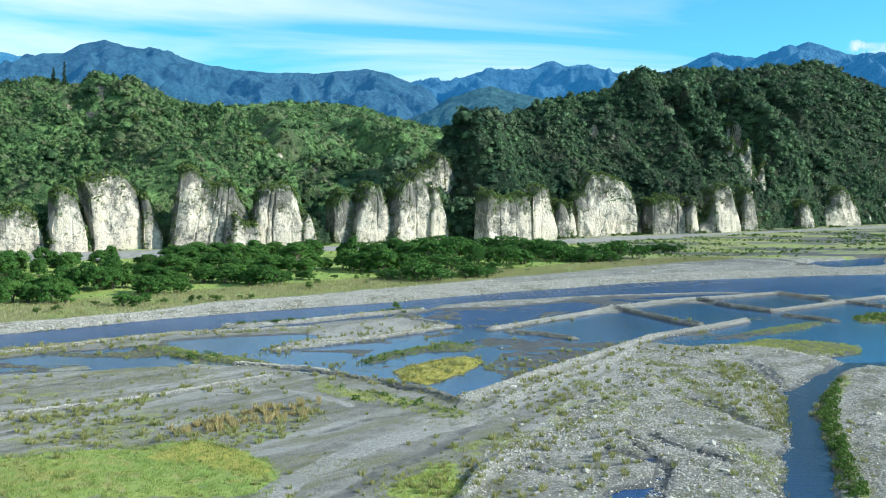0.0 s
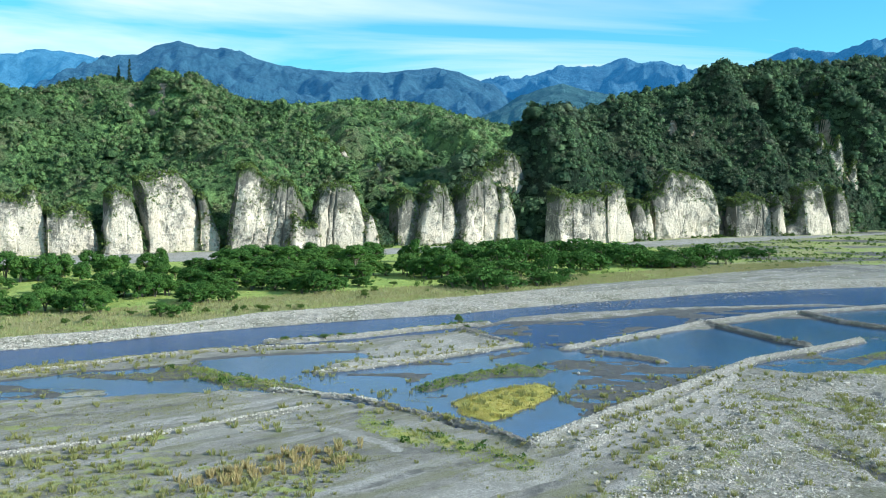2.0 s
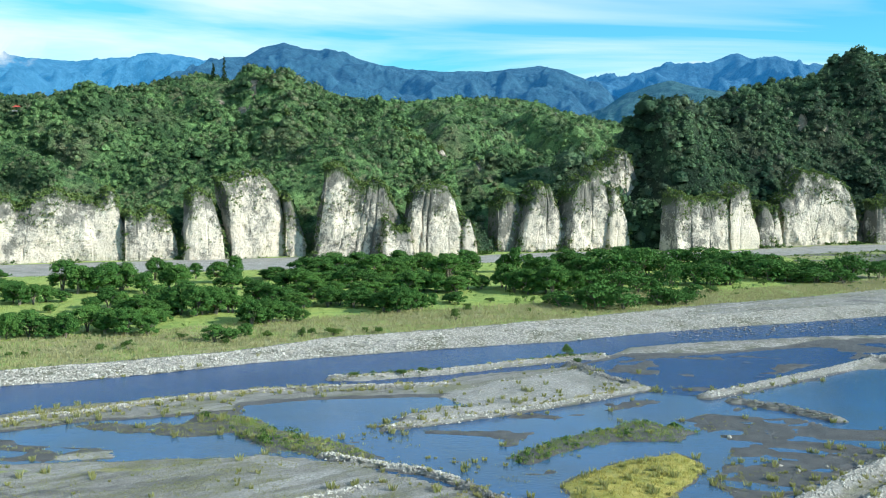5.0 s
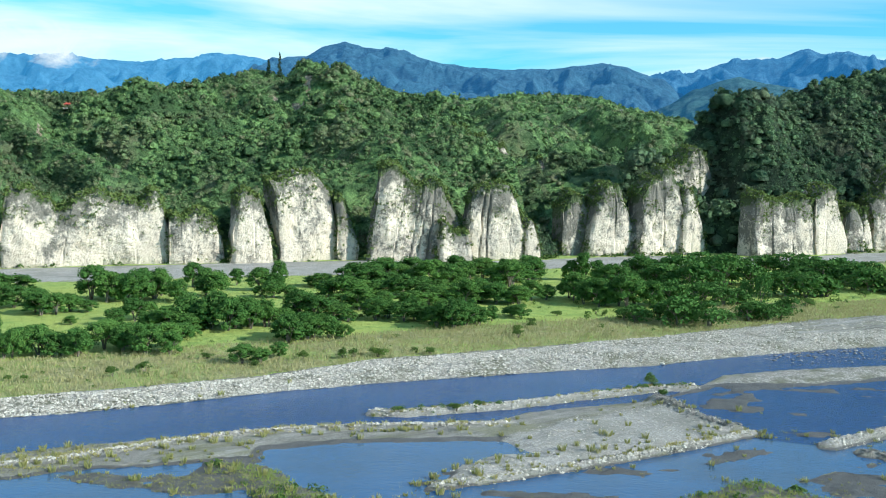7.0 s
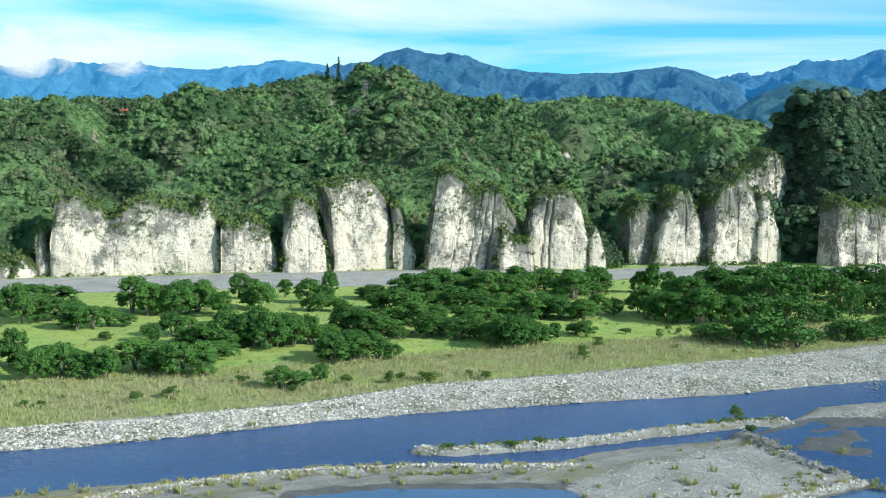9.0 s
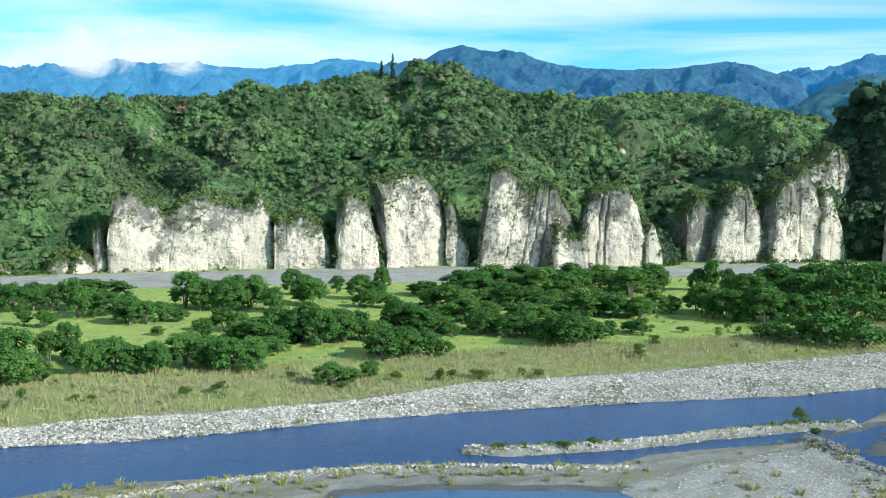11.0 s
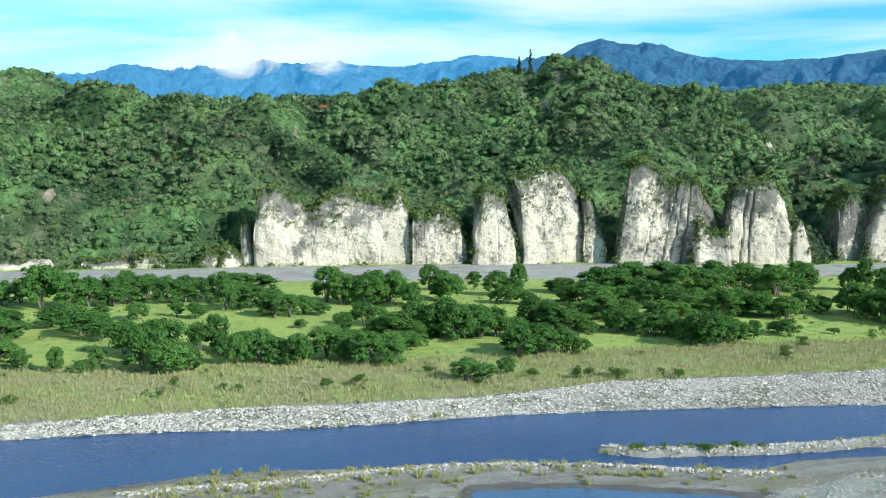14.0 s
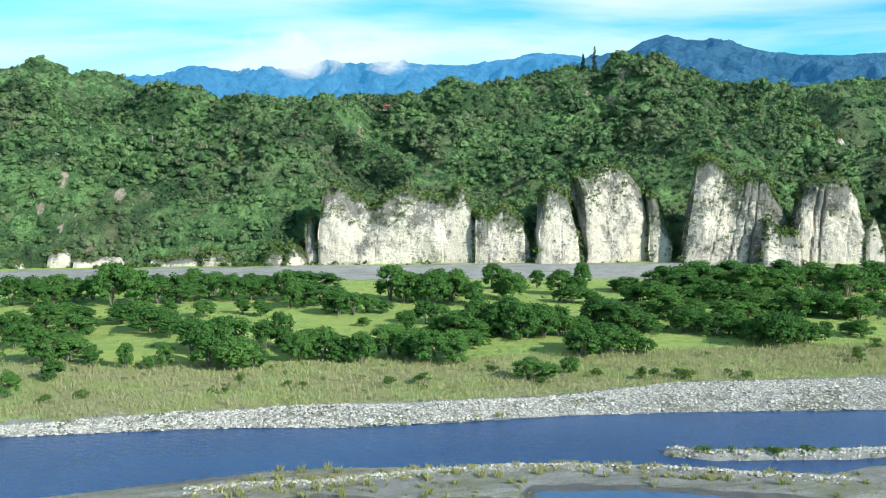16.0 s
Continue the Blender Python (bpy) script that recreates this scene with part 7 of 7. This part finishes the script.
def build_small():
    rng = np.random.default_rng(12)
    # the stony north bank
    x = -270 + 480 * rng.random(62000)
    lo, hi = along(NORTH_SHORE, x), along(STONE_EDGE, x)
    hi = np.where((x > 20) & (rng.random(len(x)) < 0.9), np.minimum(hi, lo + 15), hi)
    y = lo - 1.5 + (hi - lo + 1.5) * rng.random(len(x))
    size = 0.12 + 0.30 * rng.random(len(x)) ** 2.5
    stones("bank_stones", np.stack([x, y], -1), size, M_STONE, "pale grey river cobbles heaped along the bank", rng)
    n = 700
    x = -230 + 420 * rng.random(n)
    lo, hi = along(NORTH_SHORE, x), along(STONE_EDGE, x)
    y = lo - 2.0 + (hi - lo) * rng.random(n) ** 1.6
    stones("bank_boulders", np.stack([x, y], -1), 0.28 + 0.42 * rng.random(n) ** 3, M_STONE, "larger pale boulders on the river bank", rng, ICO0)
    # heaped banks and weirs
    for dark, material, name, label in ((False, M_STONE, "dyke_stones", "pale cobbles heaped in low dykes across the riverbed"), (True, M_DARKSTONE, "weir_stones", "dark wet stones heaped in low weirs")):
        pts, sz = [], []
        for width, height, is_dark, line in BANKS.values():
            if is_dark != dark:
                continue
            line = np.array(line)
            seg = np.hypot(*np.diff(line, axis=0).T)
            n = int(seg.sum() * (24 if dark else 30))
            k = rng.choice(len(seg), n, p=seg / seg.sum())
            u = rng.random((n, 1))
            pts.append(line[k] + (line[k + 1] - line[k]) * u + rng.normal(size=(n, 2)) * width * 0.42)
            sz.append(0.10 + 0.30 * rng.random(n) ** 2.5)
        stones(name, np.concatenate(pts), np.concatenate(sz), material, label, rng)
    # loose stones on the gravel fan and bars
    xy = tosses(120000, 0, 130, 125, 262, rng)
    keep = np.maximum(inside(xy[:, 0], xy[:, 1], AREAS["fan_gravel"]), inside(xy[:, 0], xy[:, 1], AREAS["right_gravel"])) > -2
    keep &= fbm(xy[:, 0] * 0.08, xy[:, 1] * 0.08, 3, 19) > 0.40
    xy = xy[keep][:52000]
    stones("fan_stones", xy, 0.07 + 0.30 * rng.random(len(xy)) ** 4, M_STONE, "scattered pale cobbles on the gravel fan", rng)
    xy = tosses(160, 10, 120, 128, 250, rng)
    stones("fan_boulders", xy, 0.4 + 0.5 * rng.random(len(xy)) ** 3, M_STONE, "pale boulders lying on the gravel fan", rng, ICO0)
    # reeds along the north bank
    x = -270 + 420 * rng.random(14000)
    lo, hi = along(STONE_EDGE, x), along(REED_EDGE, x)
    y = lo + (hi - lo) * rng.random(len(x))
    keep = fbm(x * 0.05, y * 0.05, 3, 29) > 0.26
    x, y = x[keep], y[keep]
    tufts("reeds", np.stack([x, y], -1), 0.6 + 0.7 * rng.random(len(x)), 7, 0.7, M_REED, "dry buff reeds and tall grass behind the bank", rng)
    # meadow grass under the trees
    x = -280 + 470 * rng.random(12000)
    lo, hi = along(STONE_EDGE, x), along(ROAD_SOUTH, x)
    y = lo + (hi - lo) * rng.random(len(x))
    tufts("meadow_grass", np.stack([x, y], -1), 0.3 + 0.6 * rng.random(len(x)) ** 2, 8, 0.9, M_GRASS, "green meadow grass", rng)
    x = -280 + 470 * rng.random(1500)
    lo, hi = along(STONE_EDGE, x) + 4, along(ROAD_SOUTH, x)
    y = lo + (hi - lo) * rng.random(len(x))
    keep = fbm(x * 0.04, y * 0.04, 3, 97) > 0.48
    x, y = x[keep], y[keep]
    size = 0.3 + 0.8 * rng.random(len(x)) ** 2.5
    v, f = leafy(np.stack([x, y, ground_at(x, y)[0] + size * 0.35], -1), size, 26, 0.26, rng)
    ob = mesh_object("meadow_shrubs", v, f, M_BUSH, smooth=False)
    tagged(ob, "small shrubs strewn over the meadow and reeds", "bushes", kind="stuff")
    # near meadow
    for name in ("near_meadow", "near_meadow_b", "strip_grass", "bank_grass", "marsh_grass", "marsh_strip", "marsh_islet", "left_marsh", "pool_island"):
        poly = np.array(AREAS[name])
        (ax, ay), (bx, by) = poly.min(0), poly.max(0)
        n = int((bx - ax) * (by - ay) * 2.0)
        xy = tosses(n, ax, bx, ay, by, rng)
        xy = xy[inside(xy[:, 0], xy[:, 1], AREAS[name]) > -0.5]
        tufts("marsh_grass", xy, 0.25 + 0.45 * rng.random(len(xy)) ** 2, 9, 0.8, M_YELLOW if name == "pool_island" else M_GRASS, "bright green grass on damp ground", rng)
    # silver grass clumps on the sand
    xy = tosses(15000, -110, 75, 128, 300, rng)
    field = np.maximum(inside(xy[:, 0], xy[:, 1], AREAS["tuft_field"]), np.maximum(inside(xy[:, 0], xy[:, 1], AREAS["dry_field"]) - 2, inside(xy[:, 0], xy[:, 1], AREAS["fan_grass"])))
    near = np.full(len(xy), 1e9)
    for width, height, is_dark, line in BANKS.values():
        near = np.minimum(near, to_line(xy[:, 0], xy[:, 1], line))
    patch = fbm(xy[:, 0] * 0.045, xy[:, 1] * 0.045, 3, 51)
    chance = np.where(field > 0, 0.62, 0.05) + 0.35 * (near < 4) * (near > 1.2) + 0.30 * (patch > 0.58)
    xy = xy[rng.random(len(xy)) < chance * 0.75]
    tufts("silver_grass", xy, 0.35 + 0.85 * rng.random(len(xy)) ** 2, 44, 0.45, M_TUFT, "clumps of buff and green silver grass on the sand", rng, 0.3)
    # sparse growth on the shoals between the dykes
    xy = tosses(26000, -120, 150, 195, 350, rng)
    patch = fbm(xy[:, 0] * 0.06 + xy[:, 1] * 0.02, xy[:, 1] * 0.11, 4, 48)
    xy = xy[(inside(xy[:, 0], xy[:, 1], AREAS["flood"]) > 0) & (rng.random(len(xy)) < smooth(patch, 0.46, 0.62) * 0.8)][:6000]
    tufts("shoal_grass", xy, 0.15 + 0.4 * rng.random(len(xy)) ** 2, 12, 0.9, M_TUFT, "olive water grass on muddy shoals", rng)
    # small dry tufts over the fan, and along the grassy lines on it
    xy = tosses(60000, -10, 130, 128, 262, rng)
    fan = np.maximum(inside(xy[:, 0], xy[:, 1], AREAS["fan_gravel"]), inside(xy[:, 0], xy[:, 1], AREAS["right_gravel"]))
    grow = 0.015 + 0.14 * (fbm(xy[:, 0] * 0.06, xy[:, 1] * 0.06, 4, 71) > 0.58)
    verge = np.maximum(inside(xy[:, 0], xy[:, 1], AREAS["fan_grass"]), inside(xy[:, 0], xy[:, 1], AREAS["fan_grass_low"]))
    grow = np.where(verge > -1, 0.6, grow)
    for width, kind, pts in LANES:
        if kind == "grass":
            grow = np.maximum(grow, 0.8 * (to_line(xy[:, 0], xy[:, 1], pts) < width))
    xy = xy[(rng.random(len(xy)) < grow) & (fan > -6)][:14000]
    tufts("fan_grass", xy, 0.18 + 0.45 * rng.random(len(xy)) ** 2, 9, 0.8, M_TUFT, "small olive grass tufts among the gravel", rng)
    # fine growth on the damp sand
    xy = tosses(60000, -110, 15, 128, 250, rng)
    xy = xy[rng.random(len(xy)) < smooth(fbm(xy[:, 0] * 0.05, xy[:, 1] * 0.09, 4, 73), 0.42, 0.62) * 0.75][:24000]
    tufts("sand_grass", xy, 0.12 + 0.3 * rng.random(len(xy)) ** 2, 5, 1.0, M_TUFT, "fine olive grass on damp sand", rng)
    # bushes along the marshy edges
    pts = []
    for name in ("bank_grass", "strip_grass", "left_marsh", "marsh_islet"):
        poly = np.array(AREAS[name])
        (ax, ay), (bx, by) = poly.min(0), poly.max(0)
        q = tosses(240, ax, bx, ay, by, rng)
        q = q[(inside(q[:, 0], q[:, 1], AREAS[name]) > -0.5) & (fbm(q[:, 0] * 0.1, q[:, 1] * 0.1, 3, 79) > 0.47)]
        pts.append(q)
    xy = np.concatenate(pts)
    size = 0.3 + 0.7 * rng.random(len(xy)) ** 2
    z = ground_at(xy[:, 0], xy[:, 1])[0]
    v, f = leafy(np.concatenate([xy, (z + size * 0.3)[:, None]], -1), size, 30, 0.24, rng)
    ob = mesh_object("marsh_bushes", v, f, M_BUSH, smooth=False)
    tagged(ob, "small dark green bushes on the marshy banks", "bushes", kind="stuff")
    # dense dark growth on the brook's bank
    poly = np.array(AREAS["brook_verge"])
    (ax, ay), (bx, by) = poly.min(0), poly.max(0)
    xy = tosses(4200, ax, bx, ay, by, rng)
    xy = xy[inside(xy[:, 0], xy[:, 1], AREAS["brook_verge"]) + 2 * (fbm(xy[:, 0] * 0.3, xy[:, 1] * 0.3, 2, 39) - 0.5) > 0]
    size = 0.3 + 0.6 * rng.random(len(xy)) ** 2
    v, f = leafy(np.concatenate([xy, (ground_at(xy[:, 0], xy[:, 1])[0] + size * 0.4)[:, None]], -1), size, 24, 0.26, rng)
    ob = mesh_object("brook_bushes", v, f, M_BUSH, smooth=False)
    tagged(ob, "dark green bushes and tall grass along the brook", "bushes", kind="stuff")
    # shrubs on the gravel finger in the river
    line = np.array(BANKS["shrub_bank"][3])
    seg = np.hypot(*np.diff(line, axis=0).T)
    k = rng.choice(len(seg), 150, p=seg / seg.sum())
    xy = line[k] + (line[k + 1] - line[k]) * rng.random((150, 1)) + rng.normal(size=(150, 2)) * 0.7
    xy = xy[fbm(xy[:, 0] * 0.15, xy[:, 1] * 0.15, 2, 99) > 0.42]
    size = 0.2 + 0.45 * rng.random(len(xy)) ** 2
    v, f = leafy(np.concatenate([xy, (ground_at(xy[:, 0], xy[:, 1])[0] + size * 0.35)[:, None]], -1), size, 30, 0.26, rng)
    ob = mesh_object("spit_bushes", v, f, M_BUSH, smooth=False)
    tagged(ob, "green bushes along the gravel finger", "bushes", kind="stuff")
    # loose stones on the gravel flat
    xy = tosses(30000, -75, 20, 250, 325, rng)
    xy = xy[inside(xy[:, 0], xy[:, 1], AREAS["flat_gravel"]) + 4 * (fbm(xy[:, 0] * 0.1, xy[:, 1] * 0.1, 3, 18) - 0.5) > 0][:9000]
    stones("flat_stones", xy, 0.05 + 0.22 * rng.random(len(xy)) ** 4, M_STONE, "pale cobbles strewn on the gravel flat", rng)
    # a stand of golden reeds on the sand
    xy = tosses(2600, -60, 0, 150, 215, rng)
    xy = xy[(inside(xy[:, 0], xy[:, 1], AREAS["gold_reeds"]) + 6 * (fbm(xy[:, 0] * 0.12, xy[:, 1] * 0.12, 3, 66) - 0.5) > 0) & (rng.random(len(xy)) < 0.55)]
    tufts("golden_reeds", xy, 0.7 + 0.9 * rng.random(len(xy)), 34, 0.32, M_GOLD, "dry golden reed clumps on dark sand", rng, 0.25)
    # scrub on the far flats and rocks breaking the river
    xy = tosses(7000, 60, 420, 470, 800, rng)
    keep = (inside(xy[:, 0], xy[:, 1], AREAS["far_meadow"]) > -8) & (fbm(xy[:, 0] * 0.03, xy[:, 1] * 0.05, 3, 87) > 0.48)
    xy = xy[keep]
    size = 0.35 + 0.9 * rng.random(len(xy)) ** 2
    z = ground_at(xy[:, 0], xy[:, 1])[0]
    v, f = leafy(np.concatenate([xy, (z + size * 0.3)[:, None]], -1), size, 18, 0.34, rng)
    ob = mesh_object("scrub", v, f, M_BUSH, smooth=False)
    tagged(ob, "low olive scrub on the far river flats", "bushes", kind="stuff")
    x = 10 + 110 * rng.random(420)
    y = along(NORTH_SHORE, x) - 2 - 16 * rng.random(420) ** 1.3
    size = 0.15 + 0.45 * rng.random(420) ** 2
    v, f = scatter(ICO0, np.stack([x, y, 0 * x + 0.02], -1), size, 0.55, 0.25, rng)
    ob = mesh_object("river_rocks", v, f, M_DARKSTONE, smooth=False)
    tagged(ob, "dark wet rocks breaking the river surface", "stones", kind="stuff")
    # shrubs on the spits
    pts = []
    for name in ("spit_bank", "spit_bank", "shrub_bank", "flat_bank", "pool_bank_b"):
        line = np.array(BANKS[name][3])
        seg = np.hypot(*np.diff(line, axis=0).T)
        n = int(seg.sum() * 1.6)
        k = rng.choice(len(seg), n, p=seg / seg.sum())
        pts.append(line[k] + (line[k + 1] - line[k]) * rng.random((n, 1)) + rng.normal(size=(n, 2)) * 1.2)
    xy = np.concatenate(pts)
    tufts("spit_grass", xy, 0.25 + 0.45 * rng.random(len(xy)) ** 1.5, 30, 0.7, M_TUFT, "green grass clumps along the gravel spits", rng)


build_small()
foot_plants()
